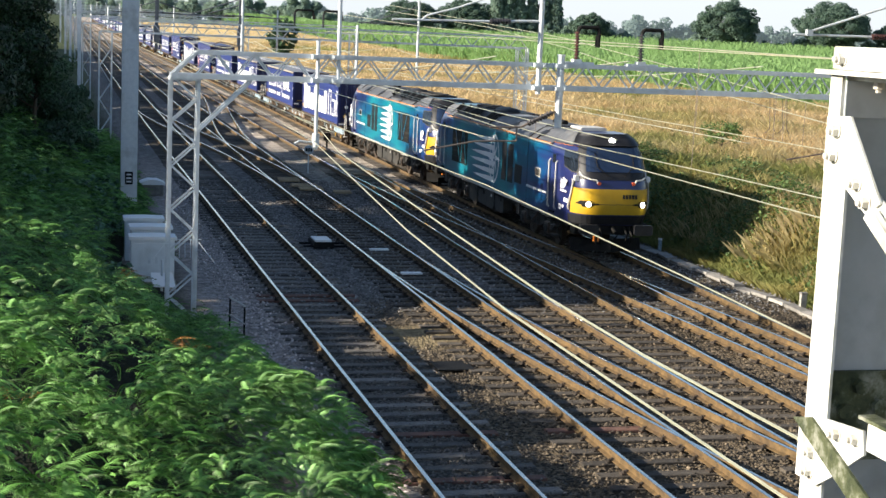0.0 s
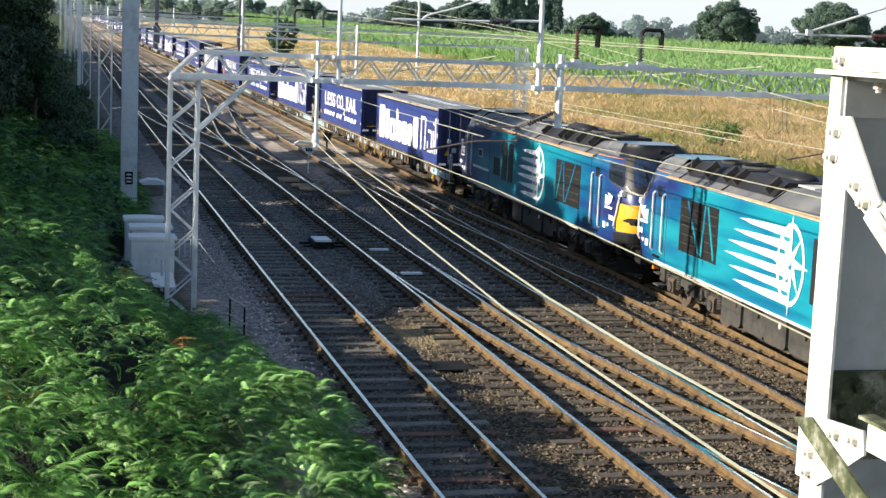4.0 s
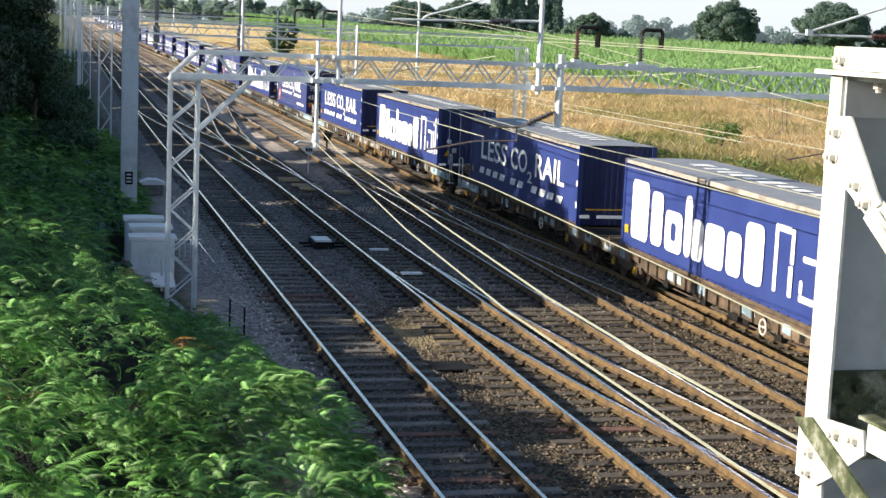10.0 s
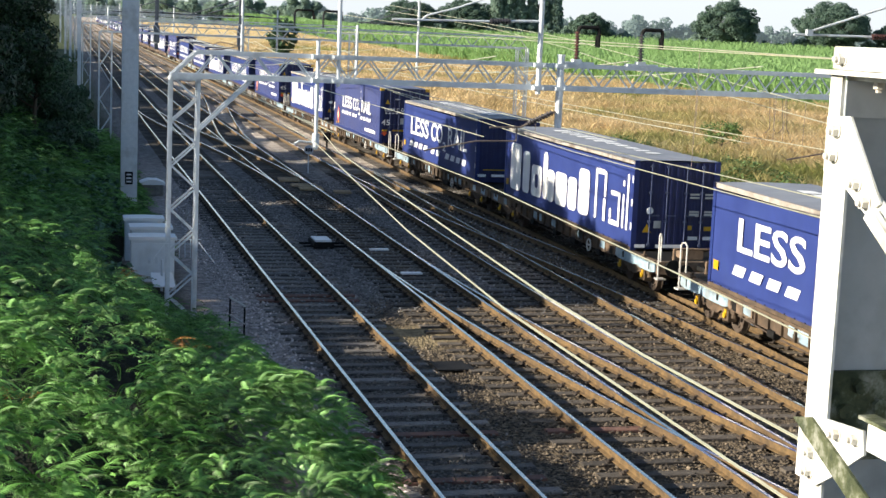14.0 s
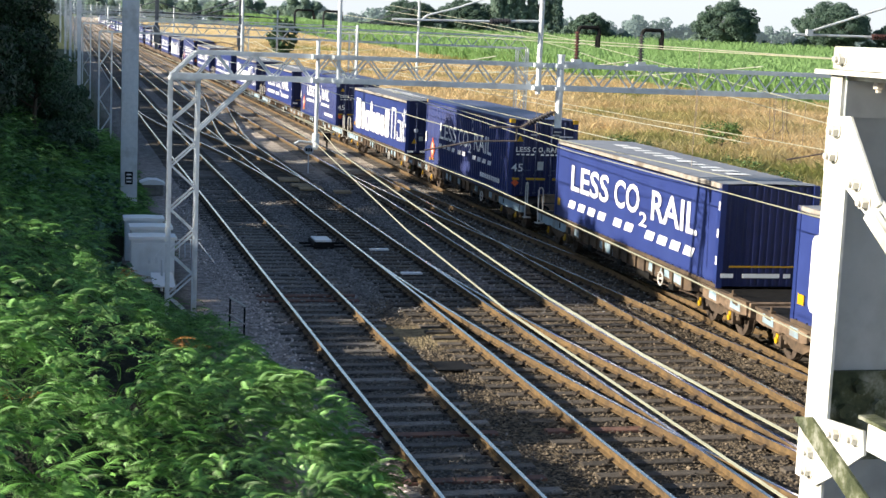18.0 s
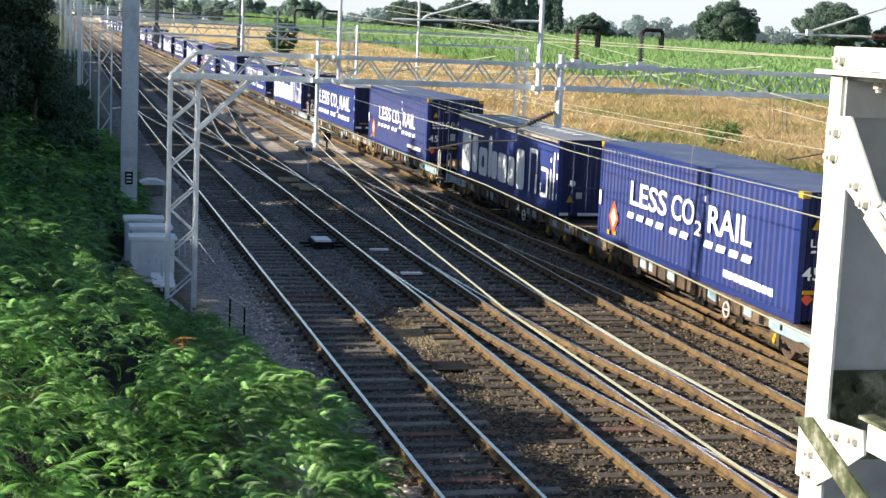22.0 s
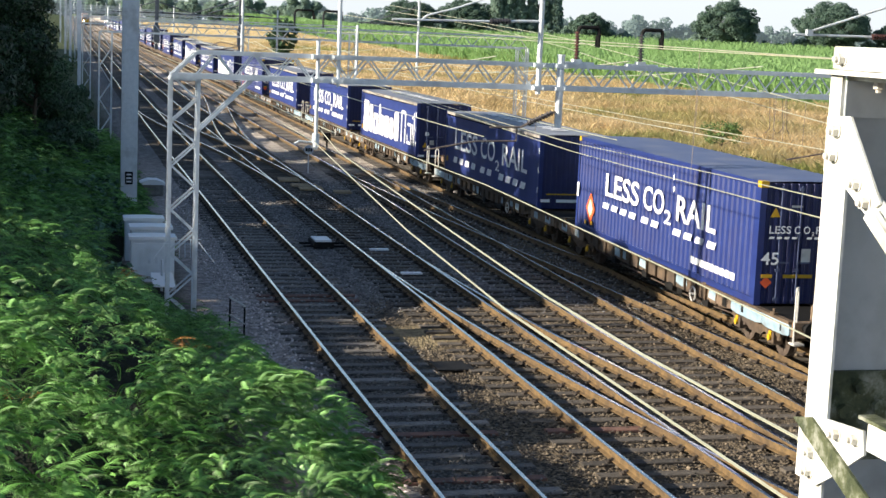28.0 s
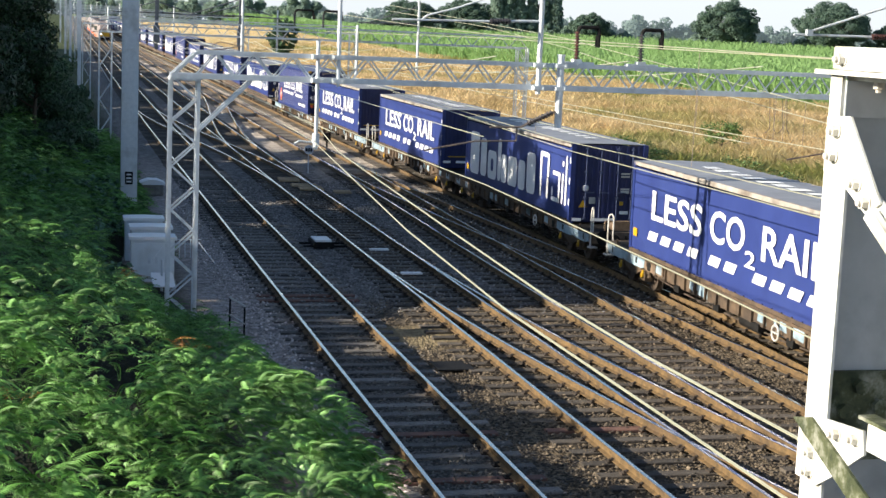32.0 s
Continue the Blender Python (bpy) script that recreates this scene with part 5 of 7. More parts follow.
def bogie_gear(c, yb, r):
    """A two-axle motor bogie with springs, boxes and dampers."""
    g = Geo()
    for s in (-1, 1):
        a, b = sorted((s * 0.98, s * 1.12))
        g.prism([(yb - 2.0, 0.62), (yb - 0.7, 0.62), (yb - 0.5, 0.48), (yb + 0.5, 0.48), (yb + 0.7, 0.62), (yb + 2.0, 0.62), (yb + 2.0, 0.78), (yb + 0.8, 0.8), (yb - 0.8, 0.8), (yb - 2.0, 0.78)], a, b, axis="x")
    g.box(-1.0, 1.0, yb - 0.3, yb + 0.3, 0.5, 0.8)
    bogie = part("bogie_frame", g, GEAR, c)
    for s in (-1, 1):
        for q in (-1.35, 1.35):
            part("axle_box", Geo().box(*sorted((s * 0.95, s * 1.22)), yb + q - 0.2, yb + q + 0.2, 0.34, 0.74, 0.05), GREASE, bogie)
            part("axle_cover", Geo().tube((s * 1.22, yb + q, 0.52), (s * 1.26, yb + q, 0.52), 0.13, 12), GEAR, bogie)
            for d in (-0.36, 0.36):
                g = Geo()
                for k in range(6):
                    g.ring((s * 1.1, yb + q + d, 0.52 + 0.06 * k), (0, 0, 1), 0.085, 0.022, 10, 5)
                g.tube((s * 1.1, yb + q + d, 0.48), (s * 1.1, yb + q + d, 0.86), 0.05, 8)
                part("spring", g, GEAR, bogie)
        part("damper", Geo().tube((s * 1.24, yb - 0.55, 0.95), (s * 1.24, yb + 0.1, 0.58), 0.04, 8), GREASE, bogie)
        part("sand_box", Geo().box(*sorted((s * 1.0, s * 1.24)), yb + 1.75, yb + 2.1, 0.55, 0.98, 0.03), GEAR, bogie)
        part("sand_pipe", Geo().path([(s * 1.1, yb - 2.0, 0.8), (s * 1.0, yb - 2.05, 0.4), (s * 0.85, yb - 1.95, 0.12)], 0.025, 6), GEAR, bogie)
        part("brake_unit", Geo().box(*sorted((s * 1.12, s * 1.22)), yb - 0.3, yb + 0.32, 0.5, 0.76, 0.03), GEAR, bogie)
        part("air_pipe", Geo().path([(s * 1.18, yb - 1.9, 0.9), (s * 1.2, yb, 0.93), (s * 1.18, yb + 1.9, 0.9)], 0.02, 6), TRIM_C, bogie)
    for q in (-1.35, 1.35):
        wheelset(c, yb + q, r)


def locomotive(turned, label, yf, yr):
    """A diesel locomotive from its front nose at yf to its rear nose at yr; turned: the other end leads."""
    w = 1.32
    c = thing("locomotive", label, "locomotive", "locomotives")
    zf, zs, zr = 1.05, 3.2, 3.68
    fy = (lambda y: 19.4 - y) if turned else (lambda y: y)
    b0, b1 = yf + CAB_BACK, yr - CAB_BACK

    def slab(name, s, y0, y1, z0, z1, material, deep=0.03, out=0.006, label=""):
        """A panel set into the side of the body."""
        a, b = sorted((s * (w - deep), s * (w + out)))
        p, q = sorted((fy(y0), fy(y1)))
        return part(name, Geo().box(a, b, p, q, z0, z1), material, c, label)

    g = Geo()
    g.loft([[(-w, y, zf), (w, y, zf), (w, y, zs), (w - 0.06, y, zs + 0.1), (-w + 0.06, y, zs + 0.1), (-w, y, zs)] for y in (b0, b1)])
    part("body", g, LIVERY, c, "teal body with navy ends")
    for end in (0, 1):
        at = (lambda d: yf + d) if end == 0 else (lambda d: yr - d)
        lit = LAMP if end == 0 and turned else GLASS
        shell = cab_patch(levels(1.0, 3.74, -2, 2), at, 0.0, 44)
        top = [cab_point(-2 + 4 * i / 44, 3.74) for i in range(45)]
        shell.add([(p.x, at(p.y), p.z) for p in top], [tuple(range(45))])
        part("cab", shell, LIVERY, c, "navy cab with rounded corners", smooth=True)
        part("windscreen_surround", cab_patch(levels(2.4, 3.42, -0.86, 0.86), at, 0.008, 18), HOOD, c, "black windscreen surround", smooth=True)
        part("windscreen", cab_patch(levels(2.64, 3.36, -0.7, 0.7), at, 0.03, 16, 0.024), SCREEN, c, "dark blue-tinted windscreen")
        part("lamp_hood", cab_patch(levels(3.4, 3.74, -0.93, 0.93), at, 0.07, 18, 0.07), HOOD, c, "black hood over the windscreen", smooth=True)
        for s in (-1, 1):
            part("cab_roof", cab_patch(levels(3.36, 3.74, s * 0.94, s * 2), at, 0.012, 14, 0.012), ROOF_L, c, "dark grey cab roof", smooth=True)
            part("cantrail_stripe", cab_patch(levels(3.34, 3.352, s * 0.86, s * 2), at, 0.012, 16), ORANGE, c)
            part("window_surround", cab_patch([(2.57, s * 0.845, s * 0.92), (2.71, s * 0.82, s * 1.035), (3.0, s * 0.82, s * 1.065), (3.215, s * 0.815, s * 1.045)], at, 0.01, 8), GEAR, c, "grey metal window surround")
            part("side_window", cab_patch([(2.6, s * 0.86, s * 0.91), (2.74, s * 0.835, s * 1.02), (3.0, s * 0.835, s * 1.05), (3.19, s * 0.83, s * 1.03)], at, 0.018, 8), GLASS, c)
            p = cab_point(s * 0.86, 2.42, 0.05)
            part("mirror", Geo().box(p.x - 0.07, p.x + 0.07, at(p.y) - 0.08, at(p.y) + 0.08, 2.33, 2.5, 0.03), WHITE, c, "white mirror housing")
            part("wiper", Geo().path([tuple((q.x, at(q.y), q.z)) for q in (cab_point(s * 0.2, 2.52, 0.05), cab_point(s * 0.45, 2.8, 0.05), cab_point(s * 0.5, 3.2, 0.05))], 0.014, 5), BLACK, c)
            part("grab_rail", Geo().path([tuple((q.x, at(q.y), q.z)) for q in (cab_point(s * 0.82, 2.62, 0.02), cab_point(s * 0.76, 2.5, 0.07), cab_point(s * 0.62, 2.42, 0.07), cab_point(s * 0.48, 2.4, 0.07), cab_point(s * 0.45, 2.3, 0.02))], 0.026, 6), TRIM_C, c)
            part("door_rail", Geo().path([tuple((q.x, at(q.y), q.z)) for q in (cab_point(s * 0.92, 2.36, 0.01), cab_point(s * 0.9, 2.3, 0.06), cab_point(s * 0.93, 1.9, 0.06), cab_point(s * 0.955, 1.5, 0.06), cab_point(s * 0.955, 1.42, 0.01))], 0.028, 6), TRIM_C, c)
            part("lamp_housing", cab_patch([(1.57, s * 0.6, s * 0.76), (1.66, s * 0.38, s * 0.88), (1.76, s * 0.58, s * 0.8)], at, 0.022, 8), BLACK, c)
            p = cab_point(s * 0.66, 1.66)
            part("headlight", Geo().tube((p.x, at(p.y + 0.05), 1.66), (p.x, at(p.y - 0.05), 1.66), 0.075, 14), lit, c, "lit white headlight" if lit is LAMP else "")
            p = cab_point(s * 0.42, 2.3, 0.02)
            part("tail_lamp", Geo().tube((p.x, at(p.y + 0.04), 2.3), (p.x, at(p.y - 0.03), 2.3), 0.055, 10), RED, c)
            for d in (1.93, 2.65):
                part("hand_rail", Geo().path([(s * w, at(d), 1.28), (s * (w + 0.06), at(d), 1.34), (s * (w + 0.06), at(d), 2.76), (s * w, at(d), 2.82)], 0.024, 6), TRIM_C, c)
            a, b = sorted((s * (w - 0.02), s * (w + 0.006)))
            p, q = sorted((at(2.02), at(2.56)))
            door = part("cab_door", Geo().box(a, b, p, q, 1.1, 3.05), LIVERY, c)
            part("door_window", Geo().box(*sorted((s * w, s * (w + 0.012))), *sorted((at(2.1), at(2.44))), 2.72, 3.0), GLASS, door)
            part("door_step", Geo().box(*sorted((s * w, s * (w + 0.05))), *sorted((at(2.05), at(2.5))), 1.14, 1.2), BLACK, c)
            for z in (0.4, 0.7):
                part("cab_step", Geo().box(*sorted((s * 1.08, s * 1.3))  , *sorted((at(2.08), at(2.48))), z, z + 0.04), GEAR, c)
            x = s * (w + 0.014)
            mark = [(1.5, 2.3), (1.18, 2.26), (1.3, 2.38), (0.86, 2.3), (0.98, 2.14), (1.2, 2.02), (1.5, 2.02)]
            part("white_mark", Geo().add([(x, at(d), z) for d, z in mark], [tuple(range(7))]), WHITE, c)
            for d, z, ln, h in ((1.5, 1.92, 0.6, 0.06), (1.12, 1.62, 0.4, 0.13), (1.6, 1.34, 0.22, 0.17), (1.25, 1.42, 0.13, 0.09)):
                part("white_mark", Geo().add([(x, at(d), z), (x, at(d - ln), z), (x, at(d - ln), z + h), (x, at(d), z + h)], [(0, 1, 2, 3)]), WHITE, c)
            g = Geo()
            g.box(s * 0.87 - 0.2, s * 0.87 + 0.2, *sorted((at(0.2), at(0.5))), 0.74, 1.02, 0.03)
            g.tube((s * 0.87, at(0.3), 0.9), (s * 0.87, at(-0.12), 0.9), 0.1, 10)
            g.box(s * 0.87 - 0.3, s * 0.87 + 0.3, *sorted((at(-0.12), at(-0.2))), 0.74, 1.06, 0.05)
            part("buffer", g, HOOD, c)
        part("yellow_panel", cab_patch(levels(1.34, 2.13, -0.94, 0.94), at, 0.014, 26), YELLOW, c, "yellow warning panel", smooth=True)
        part("panel_seam", cab_patch([(1.655, -0.6, 0.6), (1.67, -0.6, 0.6)], at, 0.017, 8), GEAR, c)
        part("top_headlight", Geo().tube((0, at(0.86), 3.57), (0, at(0.66), 3.57), 0.085, 14), lit, c)
        part("valance", cab_patch([(1.02, -0.96, 0.96), (1.3, -0.97, 0.97)], at, 0.012, 20), HOOD, c, "black skirt under the yellow panel")
        p, q = sorted((at(0.3), at(0.75)))
        part("buffer_beam", Geo().box(-1.2, 1.2, p, q, 0.7, 1.03, 0.02), BLACK, c)
        plough = Geo()
        plough.add([(-1.15, at(0.75), 0.16), (0, at(0.2), 0.16), (1.15, at(0.75), 0.16), (-1.15, at(0.85), 0.55), (0, at(0.35), 0.55), (1.15, at(0.85), 0.55)], [(0, 1, 4, 3), (1, 2, 5, 4)])
        part("snow_plough", plough, BLACK, c)
        part("coupling_hook", Geo().tube((0.0, at(0.4), 0.95), (0.0, at(-0.1), 0.8), 0.06, 8), BLACK, c)
        for xx in (-0.55, -0.4, 0.4, 0.55):
            part("brake_hose", Geo().path([(xx, at(0.3), 0.95), (xx * 1.04, at(0.02), 0.7), (xx, at(0.12), 0.42)], 0.03, 6), BLACK, c)
        part("orange_socket", Geo().box(-0.62, -0.46, *sorted((at(0.1), at(0.22))), 0.5, 0.68), ORANGE, c)
        if end == 0:
            for i in range(5):
                part("number_bar", Geo().box(0.2 + i * 0.1, 0.27 + i * 0.1, *sorted((at(-0.01), at(0.06))), 1.84, 1.97), HOOD, c)
    g = Geo()
    g.loft([[(-w + 0.02, y, zs + 0.1), (-0.82, y, zr - 0.04), (-0.7, y, zr), (0.7, y, zr), (0.82, y, zr - 0.04), (w - 0.02, y, zs + 0.1)] for y in (b0 - 0.02, b1 + 0.02)])
    part("roof", g, ROOF_L, c, "grey sloping roof")
    for y in (3.4, 4.25, 7.0, 9.6, 12.4, 15.2, 16.0):
        yy = fy(y)
        if b0 < yy < b1:
            part("roof_seam", Geo().path([(-w + 0.01, yy, zs + 0.12), (-0.82, yy, zr - 0.035), (-0.7, yy, zr + 0.005), (0.7, yy, zr + 0.005)], 0.016, 5), BLACK, c)
    # roof gear: fan wells, silencer bay, hatches, aerial pod
    for y0, y1, h, x0, x1, m in ((4.3, 6.9, 0.1, -0.8, 0.8, HOOD), (7.1, 9.5, 0.09, -0.82, 0.8, HOOD), (9.75, 11.0, 0.05, -0.62, 0.62, ROOF_L), (12.7, 15.0, 0.05, -0.68, 0.68, ROOF_L)):
        p, q = sorted((fy(y0), fy(y1)))
        part("roof_hatch", Geo().box(x0, x1, p, q, zr - 0.03, zr + h, 0.04), m, c)
    for y in (4.95, 6.2):
        g = Geo()
        g.ring((0.05, fy(y), zr + 0.12), (0, 0, 1), 0.48, 0.05, 22, 6)
        g.tube((0.05, fy(y), zr + 0.09), (0.05, fy(y), zr + 0.12), 0.16, 12)
        fan = part("roof_fan", g, GEAR, c)
        for k in range(6):
            a = math.pi * k / 3
            part("fan_blade", Geo().bar((0.05, fy(y), zr + 0.115), (0.05 + 0.46 * math.cos(a), fy(y) + 0.46 * math.sin(a), zr + 0.115), 0.06, 0.012), GEAR, fan)
    g = Geo()
    p, q = sorted((fy(7.3), fy(9.1)))
    g.loft([[(-0.1 + r * 0.34 * math.cos(a), y, zr + 0.08 + r * 0.17 * max(0.0, math.sin(a))) for a in [math.pi * k / 8 for k in range(9)]] for y, r in ((p, 0.6), (p + 0.25, 1.0), (q - 0.25, 1.0), (q, 0.6))])
    part("exhaust", g, HOOD, c, "dark exhaust silencer", smooth=True)
    for y in (4.4, 5.6, 6.8, 7.4, 9.2):
        part("well_rib", Geo().bar((-1.12, fy(y), zs + 0.3), (-0.8, fy(y), zr + 0.09), 0.3, 0.04, (0, 1, 0)), GEAR, c)
    part("well_side", Geo().add([(-1.14, fy(4.3), zs + 0.25), (-1.14, fy(9.5), zs + 0.25), (-0.8, fy(9.5), zr + 0.09), (-0.8, fy(4.3), zr + 0.09)], [(0, 1, 2, 3)]), HOOD, c, "black sloping side of the fan well")
    part("roof_panel", Geo().box(-0.62, 0.3, *sorted((fy(9.6), fy(10.4))), zr + 0.03, zr + 0.07, 0.01), TRIM_C, c, "pale raised roof panel")
    g = Geo()
    g.tube((0.1, fy(13.6), zr + 0.1), (0.1, fy(14.7), zr + 0.1), 0.1, 12)
    g.tube((0.1, fy(14.1), zr), (0.1, fy(14.1), zr + 0.08), 0.05, 8)
    part("aerial_pod", g, BLACK, c)
    for y in (12.1, 15.7):
        part("roof_grille", Geo().add([(-1.18, fy(y), zs + 0.235), (-0.88, fy(y), zr - 0.068), (-0.88, fy(y + 0.5), zr - 0.068), (-1.18, fy(y + 0.5), zs + 0.235)], [(0, 1, 2, 3)]), HOOD, c)
    part("roof_pod", Geo().box(-0.45, 0.45, *sorted((fy(16.9), fy(18.0))), zr + 0.07, zr + 0.17, 0.05), TRIM_C, c, "pale flat aerial box")
    for s in (-1, 1):
        x = s * (w + 0.006)
        slab("cooler_grille", s, 4.55, 7.0, 1.56, 2.88, BLACK)
        for y0, y1, z0, z1 in ((12.0, 12.6, 1.56, 2.9), (12.78, 13.45, 1.56, 2.9), (13.7, 14.55, 1.64, 2.27)):
            slab("air_intake", s, y0, y1, z0, z1, HOOD)
        for a, b in (((6.85, 1.62), (6.35, 2.85)), ((6.2, 2.85), (6.05, 1.62)), ((5.9, 1.62), (5.05, 2.85))):
            part("grille_stripe", Geo().bar((x + s * 0.008, fy(a[0]), a[1]), (x + s * 0.008, fy(b[0]), b[1]), 0.09, 0.012, (1, 0, 0)), LIVERY, c)
        for z in (1.78, 2.0, 2.22, 2.44, 2.66):
            part("grille_bar", Geo().bar((x + s * 0.002, fy(4.6), z), (x + s * 0.002, fy(6.95), z), 0.014, 0.012, (1, 0, 0)), GEAR, c)
        xx = x + s * 0.004
        for y in (3.6, 15.2):
            part("body_seam", Geo().box(*sorted((s * w, s * (w + 0.004))), fy(y) - 0.012, fy(y) + 0.012, zf + 0.05, zs), HOOD, c)
        part("gutter", Geo().box(*sorted((s * (w - 0.05), s * (w + 0.03))), b0, b1, zs + 0.06, zs + 0.1), EDGE_C, c, "grimy gutter strip under the roof")
        part("roof_rail", Geo().box(*sorted((s * (w - 0.05), s * (w + 0.015))), b0, b1, zs + 0.1, zs + 0.112), ORANGE, c, "thin orange line along the roof edge")
        ce, far = (11.0, 7.4) if turned else (8.9, 11.5)
        o = 1 if far > ce else -1
        for i in range(6):
            z = 1.34 + i * 0.285
            e = far + (ce - far) * 0.08 * abs(i - 2.2)
            st = [(0.0, -0.01), (0.35, 0.0), (0.75, 0.025), (1.0, 0.075), (0.75, 0.125), (0.35, 0.165), (0.0, 0.185)]
            part("emblem_stripe", Geo().add([(xx, fy(ce + (e - ce) * t), z + dz) for t, dz in st], [tuple(range(7))]), WHITE, c)
        g = Geo()
        for k in range(24):
            a0, a1 = radians(k * 15), radians(k * 15 + 15)
            g.add([(xx + s * 0.003, fy(ce + math.cos(a) * r * 0.72), 2.2 + math.sin(a) * r * 0.95) for a, r in ((a0, 0.82), (a0, 0.93), (a1, 0.93), (a1, 0.82))], [(0, 1, 2, 3)])
        part("emblem_ring", g, WHITE, c)
        for k in range(8):
            g = Geo()
            a = radians(k * 45)
            r = 1.12 if k % 2 == 0 else 0.8
            for e in ((0.16, 0.0), (0.0, -0.05)):
                g.add([(xx + s * 0.006, fy(ce + (math.cos(a) * p - math.sin(a) * q) * 0.76), 2.2 + math.sin(a) * p + math.cos(a) * q) for p, q in ((0.12, e[0]), (r, 0), (0.12, e[1]))], [(0, 1, 2)])
            part("emblem_point", g, WHITE, c)
        for i in range(9):
            part("lettering_bar", Geo().add([(xx, fy(15.2 + i * 0.26 + d), z) for d, z in ((0, 1.65), (0.235, 1.65), (0.235, 1.73), (0, 1.73))], [(0, 1, 2, 3)]), WHITE, c)
        part("name_plate", Geo().box(*sorted((s * w, s * (w + 0.02))), *sorted((fy(16.15), fy(16.75))), 2.1, 2.4), TRIM_C, c, "small nameplate with a pale rim")
        part("name_plate_field", Geo().box(*sorted((s * w, s * (w + 0.024))), *sorted((fy(16.2), fy(16.7))), 2.14, 2.36), GEAR, c)
        for i in range(4):
            y = 7.35 + i * 1.2
            part("tank_box", Geo().prism([(y, 0.42), (y + 0.1, 0.32), (y + 1.04, 0.32), (y + 1.14, 0.42), (y + 1.14, 1.0), (y, 1.0)], *sorted((s * 0.85, s * (1.24 if i % 2 else 1.2))), axis="x"), GEAR, c)
            part("tank_cap", Geo().tube((s * 1.2, y + 0.3, 0.8), (s * 1.26, y + 0.3, 0.8), 0.06, 10), TRIM_C if i == 1 else GEAR, c)
        a, b = sorted((s * (w - 0.02), s * (w + 0.02)))
        part("sole_bar", Geo().box(a, b, b0 - 0.6, b1 + 0.6, 1.0, 1.06), TRIM_C, c)
    part("underframe", Geo().box(-1.2, 1.2, yf + 0.9, yr - 0.9, 0.85, 1.04), BLACK, c)
    for yb in (yf + 4.5, yr - 4.5):
        bogie_gear(c, yb, 0.5)
    return c


# ---- vegetation ----
RNG = np.random.default_rng(7)


def scatter(template, faces, pos, scale, yaw, pitch, roll=None):
    """Copies a small template to many places: one array of vertices and faces."""
    n = len(pos)
    cy, sy, cp, sp = np.cos(yaw), np.sin(yaw), np.cos(pitch), np.sin(pitch)
    t = template[None] * scale[:, None, None]
    if roll is not None:
        cr, sr = np.cos(roll)[:, None], np.sin(roll)[:, None]
        t = np.stack([t[..., 0] * cr - t[..., 2] * sr, t[..., 1], t[..., 0] * sr + t[..., 2] * cr], -1)
    y = t[..., 1] * cp[:, None] - t[..., 2] * sp[:, None]
    z = t[..., 1] * sp[:, None] + t[..., 2] * cp[:, None]
    x = t[..., 0]
    v = np.stack([x * cy[:, None] - y * sy[:, None], x * sy[:, None] + y * cy[:, None], z], -1) + pos[:, None]
    f = faces[None] + (np.arange(n) * len(template))[:, None, None]
    return v.reshape(-1, 3), f.reshape(-1, faces.shape[1])


def frond_template(n=15):
    """A bracken frond along +y: an arching stem with drooping leaflets that almost touch, broadest near its foot."""
    v, f = [], []
    for i in range(n + 1):
        t = i / n
        z = 0.72 * t - 1.15 * t * t
        v += [(-0.004, t, z), (0.004, t, z)]
    for i in range(n):
        f.append((2 * i, 2 * i + 1, 2 * i + 3))
    for i in range(2, n):
        t = (i + 0.5) / n
        ln = 0.33 * (1 - t) ** 0.75 * min(1.0, 0.55 + (t - 0.12) * 3.0) + 0.015
        for s in (-1, 1):
            o = 1 if s > 0 else 0
            p = 2 * i + o
            z0 = v[p][2]
            k = len(v)
            w = 0.27 / n
            v += [(s * ln * 0.55, t + 0.07 + w, z0 + 0.02), (s * ln * 0.55, t + 0.07 - w, z0), (s * ln, t + 0.13, z0 - 0.3 * ln - 0.02)]
            tri = [(p, k + 1, k), (k, k + 1, k + 2)]
            f += tri if s > 0 else [r[::-1] for r in tri]
    return np.array(v), np.array(f)


